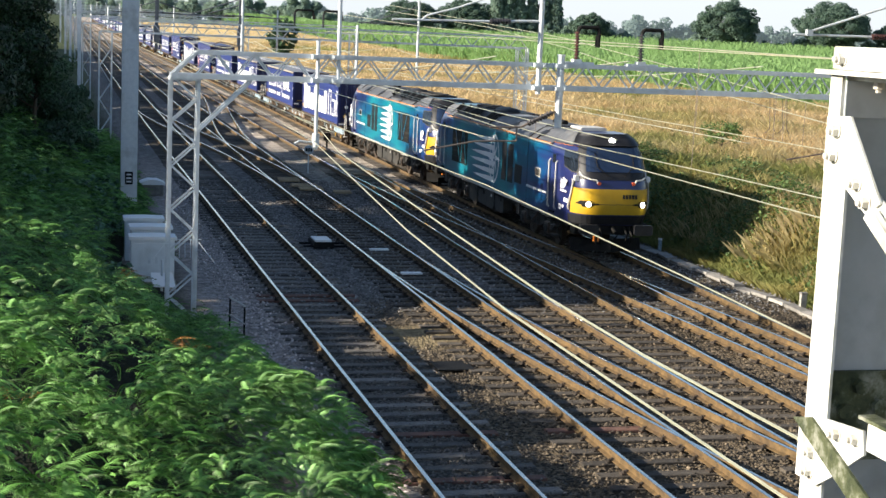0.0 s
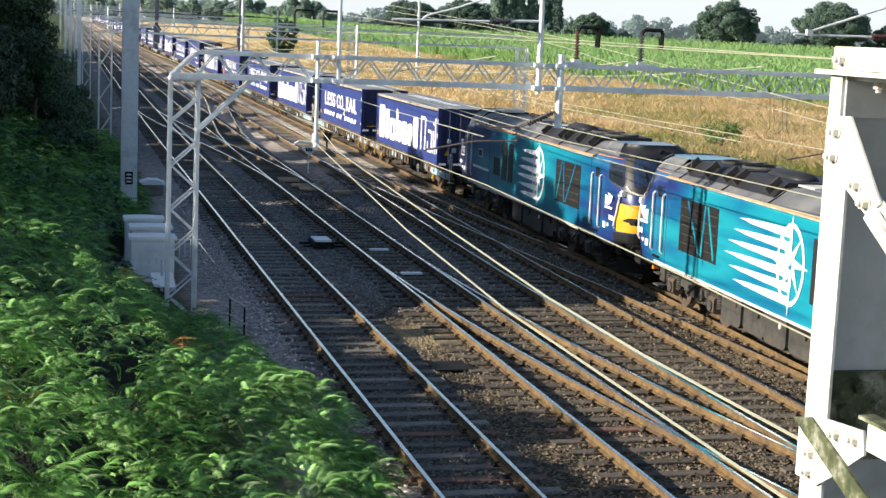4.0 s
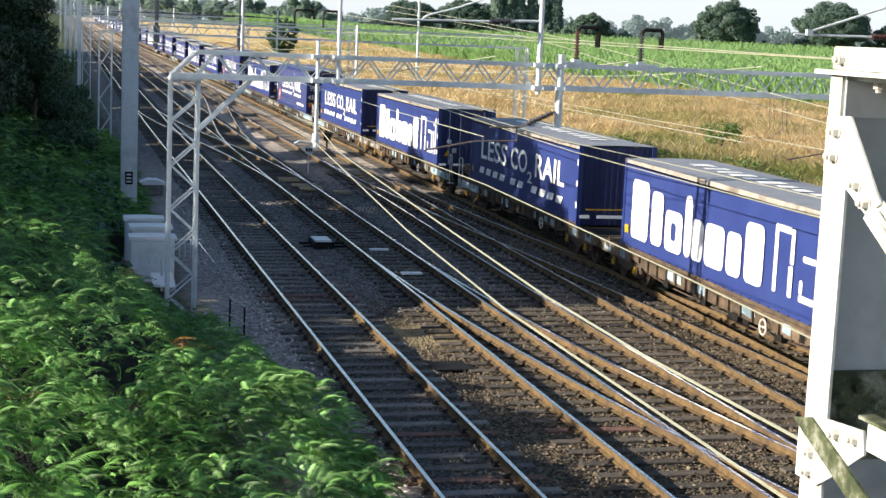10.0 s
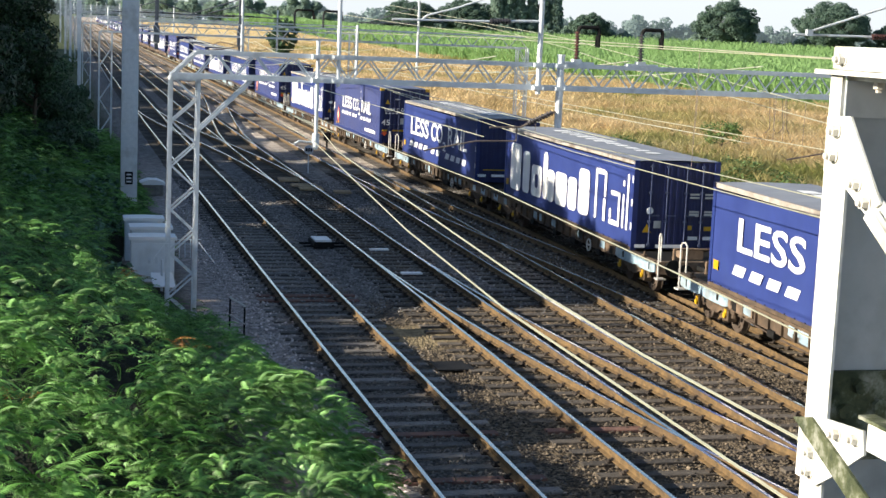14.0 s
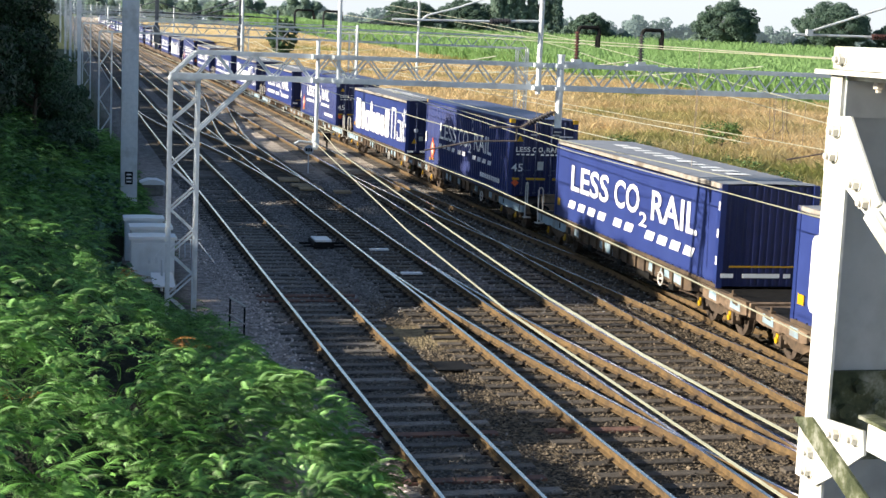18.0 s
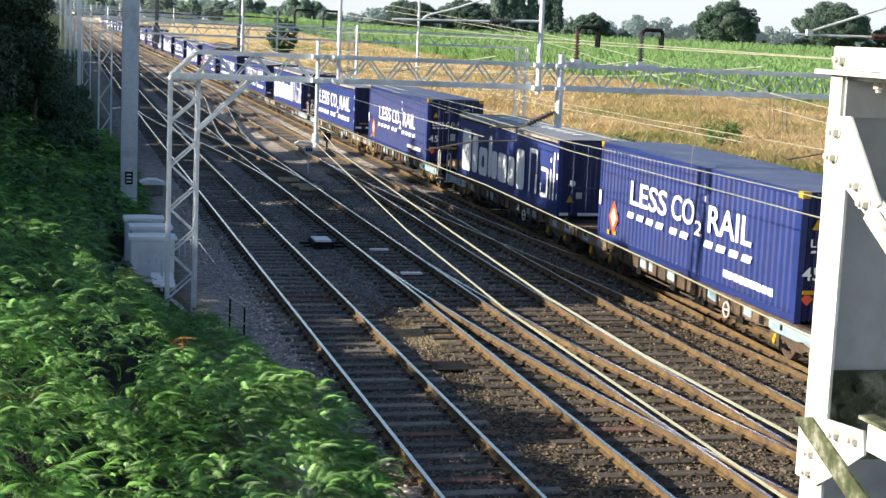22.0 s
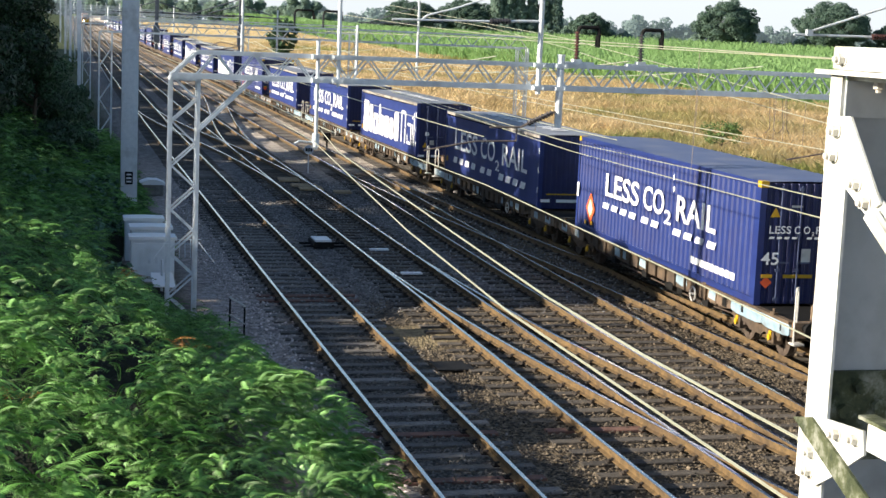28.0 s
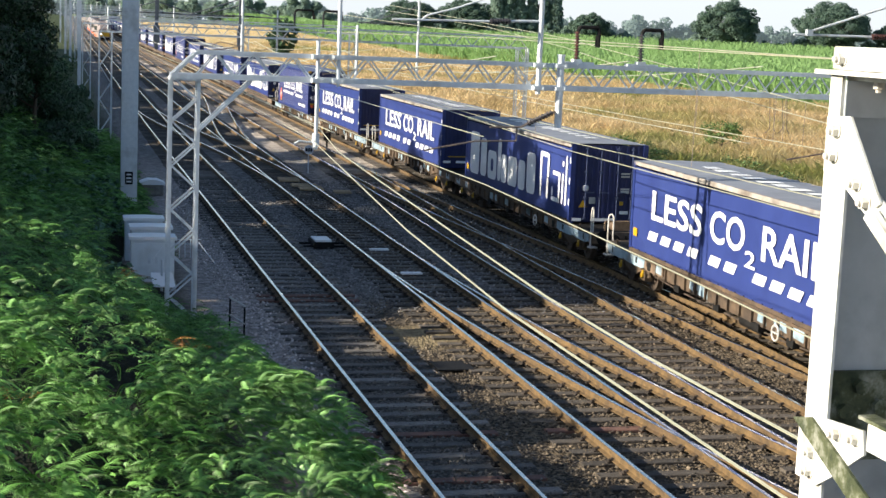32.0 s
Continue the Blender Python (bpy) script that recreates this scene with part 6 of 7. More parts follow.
def build_ferns():
    rng = np.random.default_rng(19)
    n = 33000
    x, y = rng.uniform(-3.2, 4.7, n), 9 + 72 * rng.random(n) ** 1.8
    t = np.array([toe(b) for b in y])
    x[:4500] = t[:4500] - 0.35 - 0.9 * rng.random(4500)
    edge = t + 0.1 - 0.5 * (y < 27.5) * np.clip((y - 17.5) / 5, 0.1, 1) - x
    keep = (edge > 0) & (x > -0.045 * y - 0.6) & ~((x > 1.1) & (y > 34.6) & (y < 44)) & ~((x > 2.2) & (y > 33.2) & (y < 35)) & ~((x > 3.0) & (y > 29.3) & (y < 36)) & ~((x > 1.6) & (y > 53) & (y < 56)) & (x > -1.6 - 0.03 * (y - 40) * (y > 40))
    x, y, edge = x[keep], y[keep], edge[keep]
    gz = np.array([ground_z(a, b) for a, b in zip(x, y)])
    clump = np.array([0.8 * noise.noise((a * 0.7, b * 0.7, 5.0)) + 0.8 * noise.noise((a * 1.9, b * 1.9, 9.0)) for a, b in zip(x, y)])
    h = (0.55 + 0.95 * clump + 0.16 * rng.random(len(x))) * np.clip(edge / 0.35, 0.25, 1)
    h = h * np.where((x > 0.6) & (y > 29), 0.6, 1.0) + 0.15 * ((y < 30) & (edge > 0.4))
    rim = (1.1 + 0.35 * clump + 0.12 * rng.random(len(x))) * np.clip(edge / 0.3, 0.45, 1) * np.clip((26 - y) / 3, 0, 1)
    h = np.where(edge < 1.4, np.maximum(h, rim), h)
    h = np.where((y > 25.5) & (edge < 1.5), np.minimum(h, 0.2 + 0.42 * edge), h)
    pos = np.stack([x, y, gz + np.clip(h, 0.03, 1.5)], -1)
    # fronds of one clump arch the same way
    way = np.array([noise.noise((a * 0.8, b * 0.8, 21.0)) for a, b in zip(x, y)])
    yaw = 4.5 + 3.2 * way + rng.normal(0, 1.0, len(x))
    sc = rng.uniform(0.22, 0.46, len(x)) * (1 + 0.5 * np.clip((y - 36) / 20, 0, 1))
    pitch, roll = rng.uniform(-0.25, 0.6, len(x)), rng.normal(0, 0.3, len(x))
    vs, fs, k = [], [], 0
    for near, m in ((y < 23, 18), (y >= 23, 9)):
        v, f = frond_template(m)
        a, b = scatter(v, f, pos[near], sc[near], yaw[near], pitch[near], roll[near])
        vs.append(a)
        fs.append(b + k)
        k += len(a)
    tri_object("bracken", np.concatenate(vs), np.concatenate(fs), FERN, "dense green bracken fronds on the railway bank", "bracken")
    # a few dry fronds
    v, f = frond_template(11)
    d = []
    for cx, cy in ((1.35, 29.5), (-0.4, 17.5), (2.0, 24.0)):
        for i in range(5):
            d.append((cx + rng.normal() * 0.12, cy + rng.normal() * 0.12))
    pos = np.array([(p, q, ground_z(p, q) + 0.95) for p, q in d])
    a, b = scatter(v, f, pos, np.full(len(d), 0.4), rng.uniform(0, 6.28, len(d)), np.full(len(d), 0.7))
    tri_object("dry_bracken", a, b, FERN_DRY, "withered orange bracken fronds among the green", "bracken")


def build_shaded_bracken():
    """Dark leaves on the upper bank, the bracken's shade put into their colour."""
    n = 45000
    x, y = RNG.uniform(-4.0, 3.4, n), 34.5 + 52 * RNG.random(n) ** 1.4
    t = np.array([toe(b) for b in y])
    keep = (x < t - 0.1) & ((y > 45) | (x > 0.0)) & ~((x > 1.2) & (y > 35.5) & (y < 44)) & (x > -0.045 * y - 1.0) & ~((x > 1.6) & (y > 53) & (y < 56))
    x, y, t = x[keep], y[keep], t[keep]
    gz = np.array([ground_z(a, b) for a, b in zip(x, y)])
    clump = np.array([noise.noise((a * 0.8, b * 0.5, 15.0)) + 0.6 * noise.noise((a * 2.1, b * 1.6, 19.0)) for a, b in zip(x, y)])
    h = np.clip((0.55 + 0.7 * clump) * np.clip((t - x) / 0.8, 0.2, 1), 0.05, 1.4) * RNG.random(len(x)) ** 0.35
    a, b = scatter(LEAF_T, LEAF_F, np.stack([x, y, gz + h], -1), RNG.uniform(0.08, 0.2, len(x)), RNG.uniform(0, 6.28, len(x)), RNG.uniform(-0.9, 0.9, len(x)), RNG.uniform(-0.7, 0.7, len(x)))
    tri_object("shaded_bracken", a, b, SHADED_FERN, "dark green leaves standing in for shaded bracken on the bank", "undergrowth")


LEAF_T = np.array([(-0.5, 0, 0), (0, -0.35, 0.12), (0.5, 0, 0), (0, 0.35, 0.1)])
LEAF_F = np.array([(0, 1, 2), (0, 2, 3)])


def leaf_cloud(blobs, n, size):
    """Leaves near the surfaces of many overlapping clumps."""
    w = np.array([b[3] ** 2 for b in blobs])
    idx = RNG.choice(len(blobs), n, p=w / w.sum())
    bl = np.array([b[:5] for b in blobs])[idx]
    d = RNG.normal(size=(n, 3))
    d /= np.linalg.norm(d, axis=1)[:, None]
    r = bl[:, 3] * (0.55 + 0.5 * RNG.random(n) ** 0.6)
    pos = bl[:, :3] + d * r[:, None] * np.stack([np.ones(n), np.ones(n), bl[:, 4]], -1)
    nrm = d + 0.5 * RNG.normal(size=(n, 3))
    nrm /= np.linalg.norm(nrm, axis=1)[:, None]
    u = np.cross(nrm, RNG.normal(size=(n, 3)))
    u /= np.linalg.norm(u, axis=1)[:, None]
    w = np.cross(nrm, u)
    k = (size * RNG.uniform(0.6, 1.4, n))[:, None]
    v = np.stack([pos - 0.5 * k * u, pos - 0.36 * k * w + 0.1 * k * nrm, pos + 0.5 * k * u, pos + 0.36 * k * w + 0.1 * k * nrm], 1).reshape(-1, 3)
    f = LEAF_F[None] + (np.arange(n) * 4)[:, None, None]
    return v, f.reshape(-1, 3)


def tree(x, y, height, radius, leaves, size, label, material=None, z=None, slender=1.0, low=0.35, name="tree", category="tree", group=""):
    z = ground_z(x, y) if z is None else z
    t = thing(name, label, category, group, at=pose(x, y, z))
    g = Geo()
    h0 = height * 0.28
    g.tube((0, 0, -0.3), (0, 0, h0), height * 0.03, 8, height * 0.022)
    g.tube((0, 0, h0), (0.1 * radius, 0, height * 0.8), height * 0.022, 7, height * 0.006)
    blobs = []
    for k in range(11):
        a = k * 2.399 + RNG.uniform(-0.3, 0.3)
        lz = height * RNG.uniform(low, 0.86)
        rr = radius * RNG.uniform(0.35, 0.8) * (1.15 - 0.6 * abs(lz / height - 0.5))
        tip = (math.cos(a) * rr, math.sin(a) * rr, lz)
        g.tube((0, 0, max(h0 * 0.8, lz - rr * 0.6)), tip, height * 0.011, 5, height * 0.003)
        blobs.append((*tip, radius * RNG.uniform(0.3, 0.48), 0.8 * slender))
    blobs.append((0, 0, height * 0.84, radius * 0.45, 0.9 * slender))
    if slender < 0.8:
        # a broad crown of many small boughs round a hollow middle
        blobs = []
        for k in range(70):
            a, e = k * 2.399, math.asin(1 - 1.95 * (k + 0.5) / 70)
            q = RNG.uniform(0.62, 0.98)
            blobs.append((math.cos(a) * math.cos(e) * radius * 0.86 * q, math.sin(a) * math.cos(e) * radius * 0.86 * q, height * (0.5 + 0.45 * math.sin(e) * q), radius * RNG.uniform(0.1, 0.22), RNG.uniform(0.55, 0.9)))
    if slender > 1.5:
        blobs = [(RNG.uniform(-0.35, 0.35) * radius, RNG.uniform(-0.35, 0.35) * radius, height * (0.06 + 0.9 * k / 33), radius * (0.62 - 0.42 * abs(k / 33 - 0.3) + RNG.uniform(-0.1, 0.1)), 1.7) for k in range(34)]
    part("trunk", g, BARK, t)
    a, b = leaf_cloud(blobs, leaves, size)
    tri_object("crown", a, b, material or LEAF, "", "", parent=t)
    return t


def hedge(x0, y0, x1, y1, h, n, size, label, material=None, z=1.3, name="hedge"):
    d = math.hypot(x1 - x0, y1 - y0)
    k = max(4, int(d / (h * 0.9)))
    blobs = []
    for i in range(k):
        t = (i + RNG.uniform(-0.4, 0.4)) / k
        hh = h * RNG.uniform(0.55, 1.15)
        blobs.append((x0 + (x1 - x0) * t, y0 + (y1 - y0) * t, z + hh * 0.45, hh * 0.55, 0.8))
        for j in range(4):
            blobs.append((x0 + (x1 - x0) * t + RNG.uniform(-0.6, 0.6) * hh, y0 + (y1 - y0) * t - RNG.uniform(0.0, 0.4) * hh, z + hh * RNG.uniform(0.3, 0.95), hh * RNG.uniform(0.15, 0.3), 0.8))
    a, b = leaf_cloud(blobs, n, size)
    return tri_object(name, a, b, material or HAZED_LEAF, label, "hedge" if name == "hedge" else "distant woods", kind="stuff" if name == "hedge" else "structure")


def build_grass():
    # tufts of dry grass on the far side of the tracks
    for n, x0, x1, hmin, hmax, y1, material, label in ((260000, 20.6, 60, 0.2, 0.62, 250, DRY_GRASS, "golden dry grass on the cutting beside the tracks"),
                                               (80000, 19.6, 28.5, 0.12, 0.4, 42, GREEN_GRASS, "greener tufts of grass low on the cutting")):
        y = 27 + y1 * RNG.random(n) ** 1.9
        x = x0 + (x1 - x0) * RNG.random(n) ** (1.3 if x1 > 40 else 2.1)
        keep = (x < 0.62 * y + 4) | (x < 26)
        x, y = x[keep], y[keep]
        bx = np.array([bend(b) for b in y])
        gz = np.array([ground_z(a, b) for a, b in zip(x + bx, y)])
        d = np.hypot(x, y)
        hgt = RNG.uniform(hmin, hmax, len(x)) * np.array([0.9 + 0.8 * noise.noise((a * 0.4, b * 0.4, 2.0)) for a, b in zip(x, y)])
        wdt = 0.0025 + 0.00015 * d
        yaw = RNG.uniform(0, np.pi, len(x))
        lean = RNG.normal(0, 0.45, (len(x), 2))
        p = np.stack([x + bx, y, gz - 0.03], -1)
        c, s = np.cos(yaw) * wdt, np.sin(yaw) * wdt
        zero = np.zeros(len(x))
        v = np.stack([p + np.stack([c, s, zero], -1), p - np.stack([c, s, zero], -1),
                      p + np.stack([lean[:, 0] * hgt * 0.4 - c * 0.7, lean[:, 1] * hgt * 0.4 - s * 0.7, hgt * 0.6], -1),
                      p + np.stack([lean[:, 0] * hgt, lean[:, 1] * hgt, hgt], -1)], 1).reshape(-1, 3)
        k = np.arange(len(x))[:, None] * 4
        f = np.concatenate([k + np.array([[0, 1, 2]]), k + np.array([[0, 2, 3]])], 0)
        tri_object("grass", v, f, material, label, "grass")


def build_weeds():
    """Lush broad-leaved weeds low on the cutting."""
    n = 38000
    x, y = 20.3 + 5.2 * RNG.random(n) ** 1.3, RNG.uniform(35, 62, n)
    dens = np.array([noise.noise((a * 0.5, b * 0.35, 33.0)) + 0.5 * noise.noise((a * 1.4, b * 1.2, 37.0)) for a, b in zip(x, y)]) + 0.5 - 0.17 * np.abs(x - 21.8) - 0.022 * np.maximum(0, 44 - y)
    keep = dens > 0.12
    x, y, dens = x[keep], y[keep], dens[keep]
    gz = np.array([ground_z(a, b) for a, b in zip(x, y)])
    h = np.clip(dens, 0, 0.8) * RNG.random(len(x)) ** 0.5
    a, b = scatter(LEAF_T, LEAF_F, np.stack([x, y, gz + h], -1), RNG.uniform(0.05, 0.14, len(x)), RNG.uniform(0, 6.28, len(x)), RNG.uniform(-1.0, 1.0, len(x)), RNG.uniform(-0.8, 0.8, len(x)))
    tri_object("weeds", a, b, WEED, "lush green weeds low on the cutting", "undergrowth")


def build_maize():
    n = 90000
    u = RNG.random(n)
    y = 85 + 460 * u ** 1.5
    x = 59.5 + 330 * RNG.random(n) ** 1.8 - 0.06 * np.maximum(0, y - 180)
    keep = (y < 426 - 0.316 * (x - 60)) & (x < 0.62 * y + 10) & (x > 40 + np.array([bend(b) for b in y]))
    x, y = x[keep] , y[keep]
    # rows of plants
    x = np.round(x / 0.75) * 0.75 + RNG.normal(0, 0.08, len(x))
    d = np.hypot(x, y)
    gz = np.array([ground_z(a, b) for a, b in zip(x, y)])
    tmpl = []
    for k in range(5):
        a = k * 2.4
        ca, sa = math.cos(a), math.sin(a)
        z0 = 0.3 + 0.3 * k
        tmpl += [(0.02 * -sa, 0.02 * ca, z0), (0.12 * ca - 0.022 * sa, 0.12 * sa + 0.022 * ca, z0 + 0.6), (0.3 * ca, 0.3 * sa, z0 + 0.6)]
    faces = [(3 * k, 3 * k + 1, 3 * k + 2) for k in range(5)]
    tmpl += [(-0.05, 0, 0), (0.05, 0, 0), (0, 0, 2.3)]
    faces.append((15, 16, 17))
    pos = np.stack([x, y, gz - 0.1], -1)
    sc = RNG.uniform(0.75, 1.05, len(x)) * (1 + d / 1500)
    a, b = scatter(np.array(tmpl), np.array(faces), pos, sc, RNG.uniform(0, 6.28, len(x)), np.zeros(len(x)))
    tri_object("maize_crop", a, b, MAIZE, "tall green maize standing in the field", "crop")


def build_stones():
    n = 66000
    x, y = RNG.uniform(4.0, 19.5, n), 18 + 50 * RNG.random(n) ** 1.4
    t = np.array([toe(b) for b in y])
    # keeps loose stones off the painted sunlit patch
    keep = (x > t - 0.1) & (np.hypot(x - 8.1, y - 33.7) > 0.9 + 0.4 * RNG.random(n))
    x, y = x[keep], y[keep]
    bare = np.zeros(len(x), dtype=bool)
    for f in (line_a, line_b, line_c, line_d):
        c = np.array([f(b) for b in y])
        bare |= (np.abs(x - c) < 1.28) & (np.abs((y - 4 + 0.34) % 0.68 - 0.34) < 0.12)
    bare &= RNG.random(len(x)) < 0.6
    x, y = x[~bare], y[~bare]
    z = np.array([ground_z(a, b) for a, b in zip(x, y)])
    o = np.array([(1, 0, -0.1), (-0.9, 0.2, -0.1), (0.1, 0.8, -0.2), (-0.1, -0.8, -0.1), (0.1, 0, 0.7)])
    fc = np.array([(0, 2, 4), (2, 1, 4), (1, 3, 4), (3, 0, 4)])
    rnd = RNG.random((6, len(x)))
    clean = x < 5.35 + 0.15 * np.sin(y * 1.3)
    mid = ~clean & (x < 7.2 + 0.7 * rnd[5])
    skylit = ~clean & (y > 36 + 2.0 * rnd[4])
    mid &= ~skylit
    for sel, material, label in ((skylit, SKYLIT_STONE, "loose ballast stones coloured as in sky-lit shade"), (~clean & ~mid & ~skylit, STONE, "loose brown ballast stones between the tracks"), (mid, MID_STONE, "loose grey ballast stones round the straight track"), (clean, GREY_STONE, "clean grey ballast stones at the foot of the bank")):
        r = rnd[:, sel]
        a, b = scatter(o, fc, np.stack([x[sel], y[sel], z[sel] + r[0] * 0.05], -1), 0.02 + r[1] * 0.03, r[2] * 6.28, r[3] * 1.2 - 0.6, r[4] * 1.2 - 0.6)
        tri_object("loose_ballast", a, b, material, label, "ballast")


def build_trees():
    # bushes and trees atop the left bank; those out of view added for shade
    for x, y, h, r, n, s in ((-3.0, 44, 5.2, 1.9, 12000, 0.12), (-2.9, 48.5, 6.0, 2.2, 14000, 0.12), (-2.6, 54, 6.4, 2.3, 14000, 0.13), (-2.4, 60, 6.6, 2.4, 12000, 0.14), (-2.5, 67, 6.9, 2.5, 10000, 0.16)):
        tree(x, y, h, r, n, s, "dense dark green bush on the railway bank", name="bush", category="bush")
    for x, y, h, r in ((-0.9, 66.5, 4.2, 1.5), (-0.7, 72, 3.8, 1.6), (-0.2, 57, 1.5, 1.1), (0.2, 62, 1.7, 1.2), (-0.2, 68, 2.2, 1.4), (0.4, 74, 1.7, 1.2), (0.6, 82, 1.8, 1.3), (0.3, 90, 2.2, 1.6)):
        tree(x, y, h, r, 5000, 0.12, "low dark green scrub beside the tracks", SCRUB, name="bush", category="bush")
    # unseen bushes, added to shade the upper bank
    for x, y, h, r in ((-5.3, 36.2, 1.9, 1.3), (-5.4, 38.2, 3.8, 1.6), (-5.4, 38.4, 4.6, 2.1), (-5.3, 41.6, 5.0, 2.2), (-5.6, 39.5, 5.2, 2.5), (-5.2, 44, 5.0, 2.5), (-5.5, 49, 5.4, 2.6)):
        tree(x, y, h, r, 6000, 0.26, "unseen leafy bush added to the bank for its shade", name="bush", category="bush")
    for x, y, h, r in ((-11, 45.8, 8.7, 2.8), (-11, 49.5, 10.2, 3.4), (-11, 53, 10.8, 3.2), (-10, 56, 11.5, 4.2), (-11, 60, 10.0, 2.8)):
        tree(x, y, h, r, 3000, 0.4, "tall open-crowned tree on the bank above the tracks")
    for x, y, h, r in ((-9.5, 39.0, 7.0, 2.6), (-10, 42, 7.3, 3.2), (-10.5, 45.5, 7.3, 3.4), (-10.5, 61.5, 6.2, 3.2), (-10, 67, 5.4, 3.8), (-10.4, 72.5, 5.6, 4.0), (-10, 81, 4.8, 4.0), (-11, 91, 4.0, 3.8), (-11, 99, 4.0, 3.8)):
        tree(x, y, h, r, 4200 if y < 60 else 9000, 0.5, "broad-leaved tree standing on the bank above the tracks")
    for k in range(18):
        y = 107 + 8.2 * k + 2.6 * math.sin(k * 4.1)
        tree(-13 + 0.6 * math.sin(k * 2.3), y, 5.2 + 0.02 * (y - 107) + 0.5 * math.sin(k * 1.7), 4.2, 2600, 0.85, "broad-leaved tree standing on the bank above the tracks")
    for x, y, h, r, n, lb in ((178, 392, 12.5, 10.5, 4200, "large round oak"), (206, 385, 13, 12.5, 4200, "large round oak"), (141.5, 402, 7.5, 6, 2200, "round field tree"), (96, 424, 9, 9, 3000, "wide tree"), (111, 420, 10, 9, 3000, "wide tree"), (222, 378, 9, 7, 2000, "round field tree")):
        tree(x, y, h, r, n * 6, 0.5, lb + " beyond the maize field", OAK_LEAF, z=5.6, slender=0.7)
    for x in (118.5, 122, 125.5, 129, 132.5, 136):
        tree(x, 415, 15.5, 2.4, 9000, 0.7, "tall slender poplar beyond the field", HAZED_LEAF, z=5.6, slender=2.2)
    tree(27.2, 191, 5.2, 2.2, 4200, 0.26, "small tree on the edge of the dry grass", SCRUB, slender=0.75)
    # thickets and hedges left of the view, added only to block the sun
    hedge(-4.6, 46.5, -4.4, 66, 3.4, 16000, 0.22, "unseen dark thicket added to the bank for its shade", LEAF, z=2.2)
    hedge(-3.4, 29.0, -3.4, 36.5, 2.1, 10000, 0.14, "unseen low thicket added to the bank for its shade", LEAF, z=1.9)
    hedge(-3.9, 28.6, -3.9, 35.0, 2.05, 9000, 0.14, "unseen low thicket added to the bank for its shade", LEAF, z=2.15)
    hedge(-3.4, 24.2, -3.4, 29.5, 2.35, 8000, 0.14, "unseen low thicket added to the bank for its shade", LEAF, z=1.9)
    hedge(-4.0, 25.6, -4.0, 31.6, 1.95, 7500, 0.14, "unseen low thicket added to the bank for its shade", LEAF, z=2.15)
    hedge(-6.6, 41.5, -6.6, 60, 5.0, 18000, 0.3, "unseen dark thicket added behind the bank for its shade", LEAF, z=2.6)
    hedge(-11.6, 58, -12.6, 112, 5.4, 18000, 0.5, "unseen hedge added above the tracks for its shade", LEAF, z=2.7)
    hedge(-13.0, 108, -13.6, 255, 7.2, 20000, 0.8, "unseen hedge added above the tracks for its shade", LEAF, z=1.0)
    tree(28.6, 62.8, 1.3, 0.85, 1300, 0.1, "small green bush in the dry grass", BUSH_GREEN, name="bush", category="bush")
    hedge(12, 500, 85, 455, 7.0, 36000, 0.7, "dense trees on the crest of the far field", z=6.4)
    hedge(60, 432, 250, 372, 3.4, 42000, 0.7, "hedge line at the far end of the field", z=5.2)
    hedge(-80, 620, 100, 560, 6.0, 34000, 1.0, "far trees beyond the tracks", HAZED_WOODS, z=7.6, name="backdrop")
    hedge(-300, 1000, 800, 900, 14, 34000, 2.4, "far woods on the horizon", HAZED_WOODS, z=4, name="backdrop")
    hedge(-600, 1900, 1700, 1700, 26, 30000, 5.0, "far wooded hills on the horizon", HAZED_WOODS, z=4, name="backdrop")


# ---- build: overhead line ----
near_portal()
near_truss()
second = far_portal(79.5, 2.1, 22, 24.5, ((9.2, 5.2, 8.2), (15.2, 4.2, 6.8), (18.45, 4.4, 8.2)))
for x in (11.9, 13.4):
    g = Geo()
    insulator(g, (x, 79.5, 6.6), (x, 79.5, 7.3), 0.1, 7)
    part("post_insulator", g, INSUL, second)
    part("switch_arm", Geo().path([(x, 79.5, 7.3), (x + 0.1, 79.5, 7.45), (x + 0.95, 79.5, 7.45), (x + 1.0, 79.5, 7.0)], 0.06, 6), BLACK, second)
for x, o in ((9.2, -1), (18.45, -1)):
    part("cantilever_arm", Geo().path([(x, 79.4, 7.0), (x + o * 3.2, 79.4, 6.95)], 0.035, 6).path([(x, 79.4, 7.9), (x + o * 2.6, 79.4, 7.0)], 0.03, 6), BACKLIT_STEEL, second)
    g = Geo()
    insulator(g, (x + o * 0.4, 79.4, 7.0), (x + o * 1.0, 79.4, 6.98), 0.09, 7)
    part("arm_insulator", g, INSUL, second)
dark = far_portal(125, 2.0, 20, 24, ((17.5, 4.3, 7.6),))
